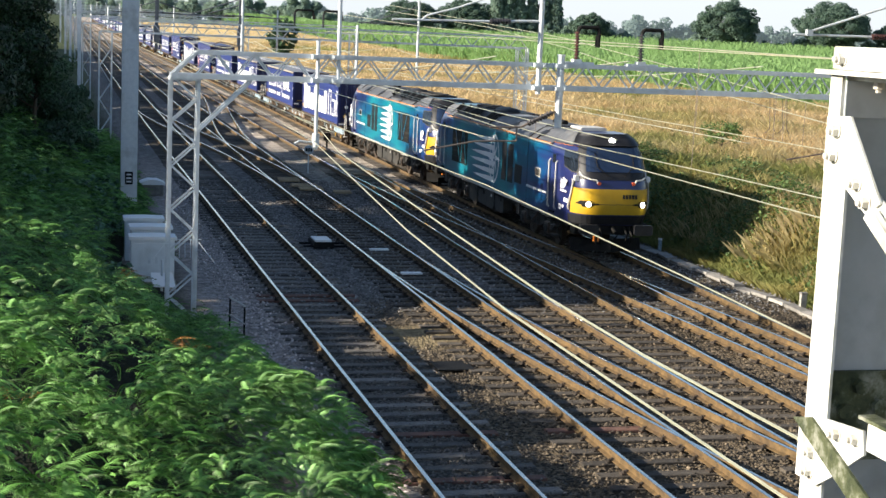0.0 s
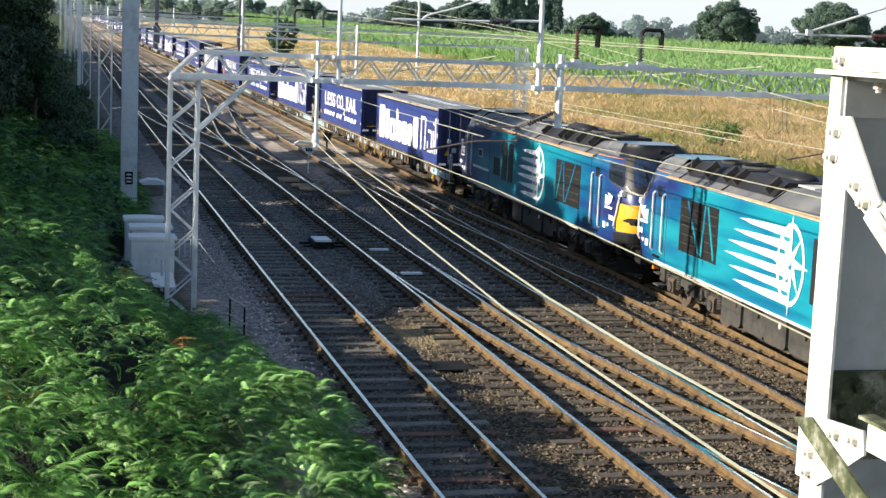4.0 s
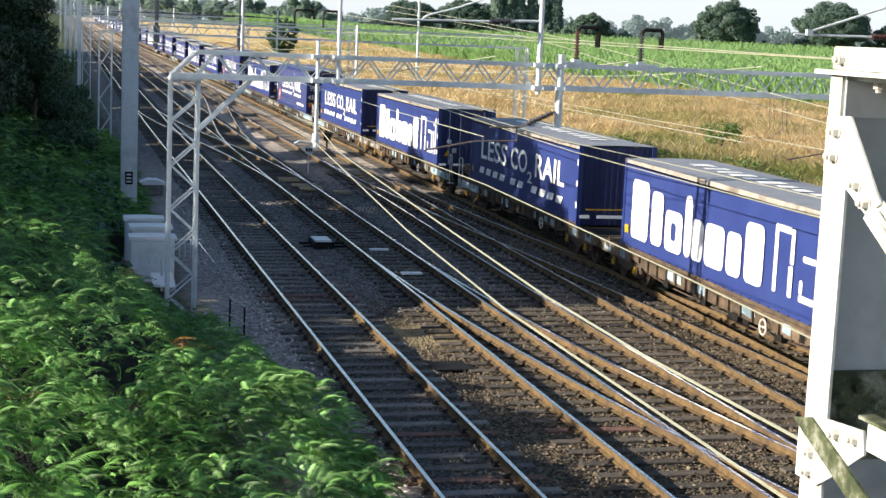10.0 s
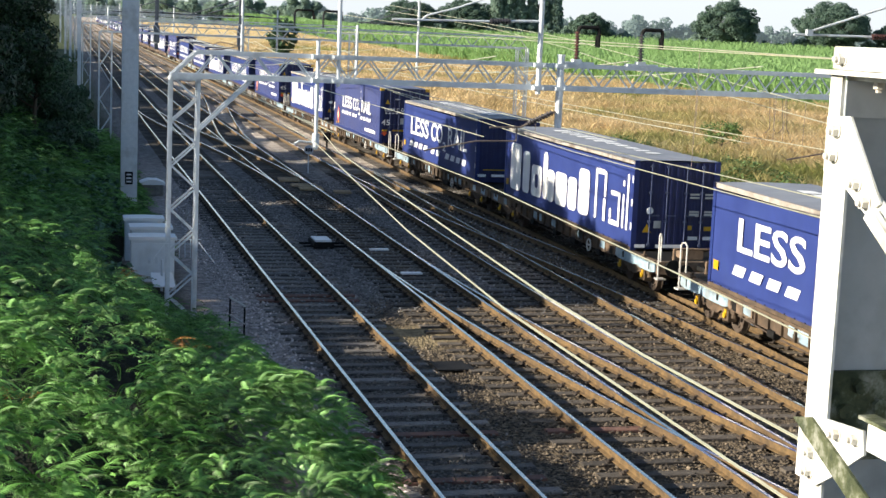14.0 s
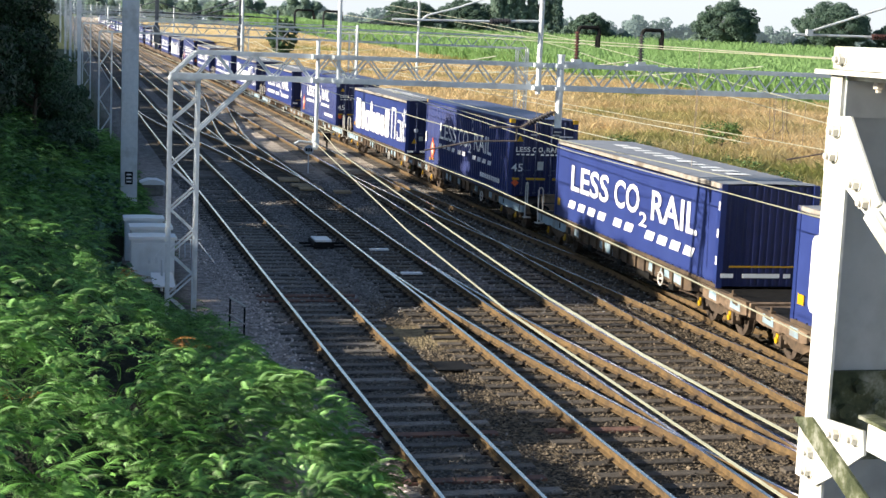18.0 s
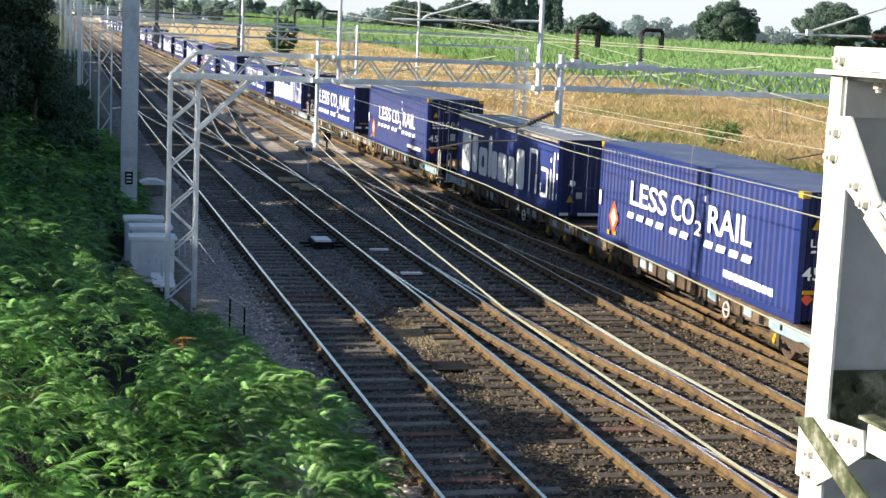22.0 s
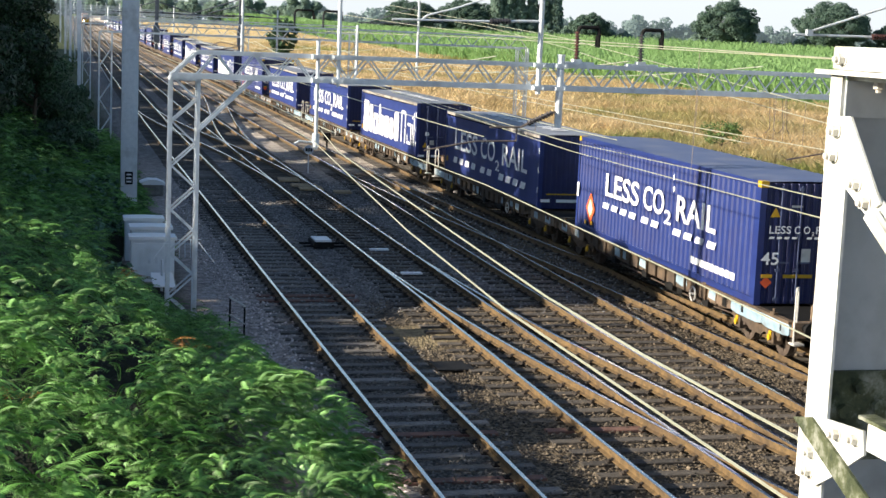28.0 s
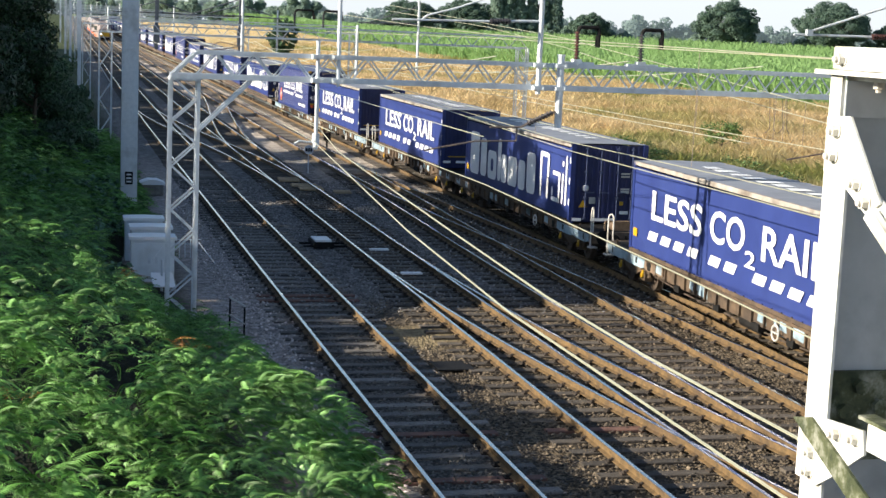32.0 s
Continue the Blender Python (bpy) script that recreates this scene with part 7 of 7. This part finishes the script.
for x in (7.67, 14.3):
    part("drop_vertical", Geo().box(x - 0.14, x + 0.14, 124.7, 124.9, 4.1, 9.0), BACKLIT_STEEL, dark, "dark box-section drop vertical")
    g = Geo()
    g.box(x - 0.24, x + 0.24, 124.62, 124.98, 4.6, 6.0, 0.04)
    part("drop_sleeve", g, BACKLIT_STEEL, dark)
    for o in (-1, 1):
        part("cantilever_arm", Geo().path([(x, 124.8, 7.9), (x + o * 2.6, 124.8, 7.1)], 0.05, 6).path([(x, 124.8, 7.0), (x + o * 3.4, 124.8, 6.95)], 0.05, 6), BACKLIT_STEEL, dark)
        g = Geo()
        insulator(g, (x + o * 0.4, 124.8, 7.0), (x + o * 1.1, 124.8, 6.99), 0.11, 6)
        part("arm_insulator", g, INSUL, dark)
    part("registration_arm", Geo().path([(x, 124.8, 4.6), (x - 1.6, 124.8, 4.9), (x - 2.2, 124.8, 4.6)], 0.035, 6), WIRE_DARK, dark)
far_portal(178, 2.0, 18, 22, ((6.2, 4.3, 7.2), (13.5, 4.3, 7.6)))
for far_y in (240, 305, 375, 450):
    far_portal(far_y, 2.0, 16, 22, ((6.2, 4.3, 7.2), (13.5, 4.3, 7.6)))


def plain_mast(x, y, w, h, label):
    m = thing("overhead_line_mast", label, "mast")
    g = Geo()
    z = ground_z(x, y) - 0.4
    part("flange", g.box(x - w / 2, x + w / 2, y - w / 2, y - w / 2 + 0.02, z, h), STEEL, m)
    part("flange", Geo().box(x - w / 2, x + w / 2, y + w / 2 - 0.02, y + w / 2, z, h), STEEL, m)
    part("web", Geo().box(x - 0.01, x + 0.01, y - w / 2 + 0.02, y + w / 2 - 0.02, z, h), STEEL, m)
    return m


big = plain_mast(2.49, 55.0, 0.56, 12.0, "broad grey steel overhead line mast on the bank")
g = Geo()
g.box(2.35, 2.62, 54.69, 54.715, 0.9, 1.35)
part("number_plate", g, BLACK, big, "small black plate with white bars")
g = Geo()
for zz in (1.25, 1.12, 1.0):
    g.box(2.4, 2.57, 54.684, 54.689, zz - 0.03, zz + 0.03)
part("plate_bars", g, WHITE, big)
plain_mast(3.6, 270.0, 0.75, 12.0, "grey steel overhead line mast beside the tracks")
for mx, my_, mh in ((1.9, 138, 9.0), (1.6, 196, 9.5), (1.2, 232, 9.5), (0.6, 290, 10.0)):
    plain_mast(mx, my_, 0.3, mh, "slim grey steel overhead line mast beside the tracks")

# ---- build: tracks ----
track("track_a", line_a, 4, 640, "straight railway track with worn rails on dark sleepers", red=(22.3, 24.9, 38.6, 37.9))
track("track_b", line_b, 4, 640, "railway track with rusty rails and a turnout", long_at=(24, 40), red=(25.2,))
track("track_c", line_c, 4, 640, "railway track with rusty rails on old sleepers")
track("track_d", line_d, 4, 640, "railway track under the freight train")
track("crossover_near", cross_bc, 10, 46, "turnout rails branching between two tracks", sleepers=False, z=-0.003)
track("crossover_right", cross_dc, 18, 80, "crossover rails between two tracks", sleepers=False, z=-0.004)
track("crossover_far", cross_ab, 62, 118, "crossover rails between two tracks", sleepers=False, z=-0.003)
track("crossover_distant", cross_bc_far, 80, 150, "crossover rails between two tracks", sleepers=False, z=-0.005)

# ---- build: vegetation ----
build_ferns()
build_shaded_bracken()
build_grass()
build_maize()
build_weeds()
build_stones()
build_trees()

# ---- build: wires ----
FAR = (34.0, 79.5, 125.0, 178.0, 240.0, 400.0)


def line_wires():
    """Contact and catenary wires over each line between the distant portals."""
    for f in (line_a, line_b, line_c, line_d):
        wire("contact_wire", [(f(y) + (0.2 if i % 2 else -0.2), y, 4.35 + rise(y)) for i, y in enumerate(FAR)], 0.012, WIRE, "pale copper contact wire over the tracks", 0.05)
        wire("catenary_wire", [(f(y), y, (5.75 if i else 6.2) + rise(y)) for i, y in enumerate(FAR)], 0.012, WIRE, "pale sagging catenary wire over the tracks", 0.75)


line_wires()
PALE = "pale sunlit copper wire over the tracks"
wire("overhead_wire", [(6.2, 79.5, 4.3), (5.49, 33.4, 4.2), (5.06, 30.78, 4.4), (4.0, 17.42, 4.4), (3.73, 12.26, 4.4), (3.7, 7.05, 4.4), (3.72, 1.0, 4.4)], 0.0095, WIRE, PALE)
wire("overhead_wire", [(6.3, 79.5, 4.6), (5.8, 34.5, 4.4), (5.12, 28.16, 4.4), (4.52, 17.3, 4.4), (4.3, 13.0, 4.4), (4.27, 10.5, 4.4), (4.34, 8.18, 4.4), (4.5, 1.0, 4.4)], 0.0105, WIRE, PALE)
wire("overhead_wire", [(13.5, 79.5, 7.4), (13, 56, 6.85), (13, 47, 6.68), (13, 38.8, 6.63), (13, 24.3, 6.54), (13, 3, 6.5)], 0.011, WIRE, PALE)
wire("overhead_wire", [(13.5, 79.5, 6.4), (13, 47, 6.55), (13, 24.3, 6.53), (13, 3, 6.5)], 0.011, WIRE, PALE)
wire("overhead_wire", [(16.9, 79.5, 7.6), (16.5, 59, 6.93), (16.5, 49, 6.32), (16.5, 44.3, 5.91), (16.5, 37.4, 5.47), (16.5, 31.2, 5.08), (16.5, 20, 4.6)], 0.011, WIRE, PALE)
wire("overhead_wire", [(16.9, 79.5, 7.9), (16.5, 49.3, 6.64), (16.5, 43.85, 6.27), (16.5, 34, 5.6), (16.5, 30.7, 5.39), (16.5, 18, 4.9)], 0.011, WIRE, PALE)
wire("overhead_wire", [(16.9, 79.5, 4.5), (16.5, 41, 4.45), (16.5, 31, 4.47), (16.4, 3, 4.5)], 0.011, WIRE, PALE)
wire("overhead_wire", [(13.6, 79.5, 4.35), (13, 38.4, 3.98), (13, 28.5, 4.08), (13, 25.5, 4.1), (13, 3, 4.2)], 0.011, WIRE, PALE)
wire("overhead_wire", [(13.0, 60, 4.2), (12.4, 36, 3.9), (12.4, 23.2, 3.9), (12.2, 3, 4.0)], 0.011, WIRE, PALE)
wire("overhead_wire", [(6.7, 60, 4.3), (7, 33, 4.16), (7, 24.7, 4.2), (7, 16.3, 4.06), (7, 13.1, 3.98), (7, 3, 3.9)], 0.009, WIRE, PALE)
for x, y, z0, z1 in ((16.5, 33.4, 4.48, 5.56), (16.5, 32.9, 4.48, 5.5), (16.5, 31.9, 4.47, 5.45), (16.5, 38.0, 4.46, 5.5), (16.5, 43.4, 4.45, 5.85), (13, 41.0, 4.0, 6.6), (13, 30.0, 4.07, 6.55)):
    wire("dropper_wire", [(x, y, z0), (x + 0.02, y, z1)], 0.006, WIRE_DARK, "thin dark hanging dropper wire")
for x, s in ((16.62, -1), (16.73, 1), (16.96, -1), (17.07, 1)):
    wire("hanging_cable", [(x, 33.95, 5.47), (x + 0.04, 33.95, 4.95), (x + 0.05, 33.95, 4.72), (x + 0.02 + 0.1 * s, 33.95, 4.6)], 0.009, WIRE_DARK, "thin dark cable hanging from the portal beam")


def right_cantilever():
    c = thing("cantilever_bracket", "grey tubular cantilever bracket with brown insulators", "bracket")
    Y = 33.7
    part("lower_tube", Geo().tube((17.0, Y, 6.99), (19.75, Y, 7.02), 0.028, 8), STEEL, c)
    part("strut", Geo().tube((17.4, Y, 7.07), (19.75, Y, 7.85), 0.028, 8), STEEL, c)
    part("clamp", Geo().box(17.32, 17.48, Y - 0.05, Y + 0.05, 6.97, 7.12), STEEL, c)
    g = Geo()
    insulator(g, (19.05, Y, 7.01), (19.6, Y, 7.02), 0.075, 8)
    part("insulator", g, INSUL_RED, c, "ribbed brown insulator")
    part("post", Geo().tube((19.75, Y, -0.3), (19.75, Y, 8.5), 0.08, 12), STEEL, c)
    part("steady_arm", Geo().path([(17.05, Y, 4.0), (18.3, Y, 4.22), (19.75, Y, 4.5)], 0.022, 6), WIRE_DARK, c)
    return c


right_cantilever()


# ---- build: lineside things ----
def cabinet(x, y, w, d, h, label):
    z = 0.02
    c = thing("lineside_cabinet", label, "cabinet", "lineside cabinets", at=pose(x, y, z))
    part("plinth", Geo().box(-0.05, w + 0.05, -0.05, d + 0.05, -0.3, 0.12), CONCRETE, c)
    part("body", Geo().box(0, w, 0, d, 0.12, h, 0.01), CABINET, c)
    for i in range(2):
        dr = part("door", Geo().box(i * w / 2 + 0.03, (i + 1) * w / 2 - 0.015, -0.022, 0.0, 0.2, h - 0.08), CABINET, c)
        part("handle", Geo().box(w / 2 + (-0.12 if i == 0 else 0.06), w / 2 + (-0.06 if i == 0 else 0.12), -0.05, -0.022, h * 0.5, h * 0.5 + 0.16), STEEL, dr)
    part("roof", Geo().prism([(-0.05, h), (w + 0.05, h), (w + 0.05, h + 0.08), (w * 0.5, h + 0.095), (-0.05, h + 0.08)], -0.07, d + 0.06), WHITE, c, "pale overhanging lid")
    return c


cabinet(1.84, 38.8, 1.08, 0.6, 1.18, "grey two-door lineside cabinet with a pale lid")
cabinet(1.93, 40.6, 1.02, 0.6, 1.2, "grey lineside cabinet behind another with a pale lid")
cabinet(1.84, 42.2, 1.0, 0.6, 1.22, "grey lineside cabinet with a pale lid")
c = thing("sloping_board", "white sloping board on a short post beside the cabinets", "board", at=pose(2.35, 37.9, 0.05))
part("board", Geo().add([(0, 0, 0.12), (0.55, 0, 0.1), (0.48, 0.3, 0.42), (-0.06, 0.3, 0.42), (0, 0.03, 0.1), (0.55, 0.03, 0.08), (0.48, 0.33, 0.4), (-0.06, 0.33, 0.4)], [(0, 1, 2, 3), (7, 6, 5, 4), (0, 4, 5, 1), (1, 5, 6, 2), (2, 6, 7, 3), (3, 7, 4, 0)]), WHITE, c)
part("post", Geo().tube((0.22, 0.25, -0.3), (0.22, 0.25, 0.75), 0.03, 8), STEEL, c)
c = thing("covered_box", "white-lidded concrete trackside box on the ballast", "box", at=pose(3.3, 61.5, -0.25))
part("base", Geo().box(0, 0.85, 0, 1.6, 0, 0.42, 0.03), CONCRETE, c)
part("lid", Geo().prism([(-0.06, 0.42), (0.91, 0.42), (0.91, 0.5), (0.6, 0.62), (0.25, 0.62), (-0.06, 0.5)], -0.06, 0.9), WHITE, c, "white arched lid")
part("rear_lid", Geo().prism([(-0.06, 0.42), (0.91, 0.42), (0.91, 0.5), (0.6, 0.6), (0.25, 0.6), (-0.06, 0.5)], 0.95, 1.66), CONCRETE, c)
c = thing("hand_rail", "black metal handrail at the foot of the bank", "handrail")
part("post", Geo().tube((3.92, 34.95, -0.5), (3.92, 34.95, 0.42), 0.022, 8), BLACK, c)
part("post", Geo().tube((4.13, 33.9, -0.5), (4.13, 33.9, 0.42), 0.022, 8), BLACK, c)
part("top_rail", Geo().tube((3.92, 34.98, 0.42), (4.13, 33.87, 0.42), 0.024, 8), TRIM_C, c)
part("lower_rail", Geo().tube((3.92, 34.98, 0.02), (4.13, 33.87, 0.02), 0.02, 8), TRIM_C, c)
c = thing("point_machine", "black point machine with a white lid beside the rails", "point machine", at=pose(7.75, 46.9, -0.22))
part("case", Geo().box(0.1, 0.75, 0.2, 1.3, 0, 0.2, 0.03), BLACK, c)
part("lid", Geo().box(0.16, 0.7, 0.3, 1.2, 0.2, 0.26, 0.02), WHITE, c, "white lid")
part("rod", Geo().tube((-0.25, 0.9, 0.08), (1.2, 0.9, 0.08), 0.035, 8), BLACK, c)
part("rod", Geo().tube((-0.2, 0.35, 0.06), (1.2, 0.35, 0.06), 0.03, 8), BLACK, c)
for y in (46.4, 41.85):
    c = thing("stretcher_bar", "pale metal stretcher bar between the switch rails", "bar", "stretcher bars")
    part("bar", Geo().box(9.5, 10.1, y - 0.12, y + 0.1, -0.15, -0.1, 0.01), WHITE, c)
for x, y, n, t in ((9.5, 66.6, 3, 0.9), (9.75, 64.6, 2, 1.1), (9.9, 63.2, 3, 1.0), (11.2, 62.2, 2, 0.7)):
    for i in range(n):
        m = part("timber_board", Geo().box(0, t, 0, 0.24, 0, 0.07, 0.008), TIMBER, at=pose(x + 0.05 * i, y + 0.5 * i, -0.14, 0, 0, 4 * i - 3))
        tagged(m, "pale timber board lying between the rails", "timber board", "timber boards")
c = thing("ground_signal", "small black ground signal beside the train's track", "signal", at=pose(15.0, 86.5, -0.2))
part("post", Geo().tube((0, 0, -0.1), (0, 0, 0.4), 0.05, 8), BLACK, c)
part("head", Geo().box(-0.2, 0.2, -0.12, 0.12, 0.4, 0.85, 0.06), BLACK, c)
part("hood", Geo().tube((0.05, -0.12, 0.66), (0.05, -0.3, 0.66), 0.1, 10), BLACK, c)
c = thing("disc_sign", "round grey speed sign on a short post", "sign", at=pose(11.62, 72.0, -0.2))
part("post", Geo().tube((0, 0, -0.1), (0, 0, 0.8), 0.03, 8), STEEL, c)
d = part("disc", Geo().tube((0, -0.03, 1.05), (0, -0.06, 1.05), 0.22, 20), STEEL, c)
part("sign_bars", Geo().box(-0.16, -0.06, -0.066, -0.062, 0.97, 1.13).box(-0.03, 0.05, -0.066, -0.062, 0.97, 1.13).box(0.08, 0.16, -0.066, -0.062, 0.97, 1.13), BLACK, d)
c = thing("cable_trough", "pale concrete cable trough along the foot of the grass bank", "cable trough", kind="structure")
lid = Geo().box(-0.17, 0.17, 0.0, 0.98, -0.06, 0.03, 0.012).mesh("trough_lid", CONCRETE)
rr = random.Random(5)
for i in range(46):
    y = 26 + i
    part("trough_lid", lid, None, c, at=pose(19.1 - 0.006 * (y - 36) + rr.uniform(-0.02, 0.02), y, -0.17 + rr.uniform(-0.03, 0.03), rr.uniform(-2, 2), rr.uniform(-6, 6), rr.uniform(-4, 4)))
c = thing("marker_post", "short pale concrete marker post beside the trough", "post", at=pose(19.3, 36.6, -0.3))
part("post", Geo().box(-0.08, 0.08, -0.06, 0.06, 0, 0.5, 0.015), CONCRETE, c)
part("cap", Geo().box(-0.1, 0.1, -0.08, 0.08, 0.5, 0.54, 0.01), CONCRETE, c)
c = thing("marker_post", "short blue and white marker post on the trough", "post", at=pose(19.3, 46.7, -0.3))
part("post", Geo().tube((0, 0, 0), (0, 0, 0.5), 0.06, 10), BLUE_PATCH, c)
part("cap", Geo().tube((0, 0, 0.5), (0, 0, 0.56), 0.07, 10), WHITE, c)
c = thing("cover_plate", "dark steel cover plate lying in the ballast", "plate", at=pose(8.0, 30.3, -0.21))
part("plate", Geo().box(-0.35, 0.45, -0.4, 0.4, 0, 0.03, 0.008), BLACK, c)

# ---- build: train ----
def travelled(t):
    """How far the train has come by t, slowing a little all the way."""
    return 6.2007 * t - 0.01369 * t ** 2 + 1.941e-4 * t ** 3 - 3.21e-6 * t ** 4


def place(y, half):
    """The pose of a vehicle with its front at y along the train's line, of twice that half length."""
    xa, xb = line_d(y), line_d(y + 2 * half)
    za, zb = rise(y), rise(y + 2 * half)
    return Matrix.Translation((xa, y, za)) @ Matrix.Rotation(-math.atan2(xb - xa, 2 * half), 4, "Z") @ Matrix.Rotation(math.atan2(zb - za, 2 * half), 4, "X")


ORDER = ("stobart", "slogan", "stobart", "slogan", "steel", "stobart", "steel", "slogan", "stobart", "slogan", "slogan", "steel")
KINDS = [ORDER[i % 12] for i in range(30)]
MOVERS = []
BASES = {k: container_base(k) for k in ("stobart", "slogan", "steel")}
WAGONS = [wagon_base(i) for i in range(2)]


def far_wagon():
    """A wagon of the train's rear part, which stays far off."""
    c = thing("container_wagon", "rusty brown flat wagon with pale blue paint patches", "wagon", "wagons of the train")
    L = LEN_W
    for s in (-1, 1):
        part("side_beam", Geo().prism([(0.1, 0.72), (2.9, 0.72), (3.9, 0.56), (L - 3.9, 0.56), (L - 2.9, 0.72), (L - 0.1, 0.72), (L - 0.1, 0.95), (0.1, 0.95)], *sorted((s * 1.06, s * 1.18)), axis="x"), WAGON, c)
        for y in (0.12, L - 2.4):
            part("end_beam", Geo().box(*sorted((s * 1.182, s * 1.2)), y, y + 2.28, 0.64, 0.93), RUST, c)
    part("centre_sill", Geo().box(-1.05, 1.05, 0.1, L - 0.1, 0.7, 0.94), WAGON, c)
    for yb in (2.05, L - 2.05):
        part("bogie_frame", Geo().box(-1.08, 1.08, yb - 1.3, yb + 1.3, 0.4, 0.64, 0.03), WAGON, c)
        for q in (-0.9, 0.9):
            wheelset(c, yb + q)
    return c


FAR_WAGON = far_wagon()
used = set()
for i, kind in enumerate(KINDS):
    y = 87.41 + 36.18 * (i // 2) + 17.37 * (i % 2)
    c = BASES[kind] if kind not in used else copy_thing(BASES[kind], Matrix())
    used.add(kind)
    MOVERS.append((c, y, LEN_C / 2, DECK))
    wv = i % 2
    base, key = (WAGONS[wv], ("w", wv)) if i < 12 else (FAR_WAGON, "far")
    c = base if key not in used else copy_thing(base, Matrix())
    used.add(key)
    MOVERS.append((c, y - (1.9, 1.85)[wv], LEN_W / 2, 0.0))
MOVERS.append((locomotive(True, "teal and navy diesel locomotive leading with lit headlights", -1.05, 18.65), 45.0, 9.35, 0.0))
MOVERS.append((locomotive(False, "teal and navy diesel locomotive coupled behind the leading one", 0.7, 20.35), 63.5, 9.85, 0.0))


def passenger_car(lead):
    """A distant express car; the lead car has a yellow nose with a lit lamp."""
    L, w = 24.0, 1.36
    c = thing("passenger_train_car", "distant dusty grey and red passenger train car", "train car", "passenger train")
    sec = lambda y, k, t: [(-w * k, y, 0.5), (w * k, y, 0.5), (w * k, y, 2.9 * t + 0.2), (w * k * 0.7, y, 3.7 * t), (-w * k * 0.7, y, 3.7 * t), (-w * k, y, 2.9 * t + 0.2)]
    rows = [sec(0.0, 0.8, 0.62), sec(0.9, 0.95, 0.85), sec(2.2, 1.0, 1.0), sec(L, 1.0, 1.0)] if lead else [sec(0.3, 1.0, 1.0), sec(L, 1.0, 1.0)]
    part("body", Geo().loft(rows), EXPRESS_GREY, c)
    for s in (-1, 1):
        a, b = sorted((s * w, s * (w + 0.01)))
        part("window_band", Geo().box(a, b, 3.0, L - 0.6, 1.9, 2.7), GLASS, c)
        part("red_band", Geo().box(a, b, 2.4, L - 0.2, 0.6, 1.0), RED, c)
    if lead:
        g = Geo()
        g.add([(-1.05, -0.02, 0.75), (1.05, -0.02, 0.75), (0.95, -0.02, 1.75), (-0.95, -0.02, 1.75)], [(0, 1, 2, 3)])
        part("yellow_nose", g, YELLOW, c)
        g = Geo()
        g.add([(-1.05, -0.03, 1.78), (1.05, -0.03, 1.78), (1.22, 1.3, 3.3), (-1.22, 1.3, 3.3)], [(0, 1, 2, 3)])
        part("windscreen", g, GLASS, c)
        part("headlight", Geo().tube((-0.6, -0.03, 1.3), (-0.6, -0.08, 1.3), 0.16, 12), LAMP, c, "lit headlight")
    part("underframe", Geo().box(-1.1, 1.1, 1.2, L - 1.0, 0.15, 0.5), BLACK, c)
    return c


EXPRESS = [(passenger_car(i == 0), i * 24.6) for i in range(4)]


def wheel_turn(ob):
    """Keys a wheelset so that it rolls along with its vehicle."""
    at = ob.matrix_basis.translation.copy()
    rows = []
    for k in range(321):
        t = k * 0.1
        rows.append((t, Matrix.Translation(at) @ Matrix.Rotation(travelled(t) / at.z, 4, "X")))
    walk(ob, rows)


def motions():
    for ob, y, half, z in MOVERS:
        rows = []
        for k in range(33):
            t = k * 1.0
            rows.append((t, Matrix.Translation((0, 0, z)) @ place(y - travelled(t), half)))
        walk(ob, rows)
        if y < 240 and z == 0.0:
            for ch in ob.children:
                if ch.name.startswith("wheelset"):
                    wheel_turn(ch)
    for ob, gap in EXPRESS:
        rows = []
        for k in range(17):
            t = k * 2.0
            y = 320 + 50.0 * (SECONDS - t) + gap
            rows.append((t, pose(line_b(y), y, rise(y), 0, 0, -math.degrees(math.atan(line_b(y + 5) - line_b(y - 5)) / 10))))
        walk(ob, rows)


motions()
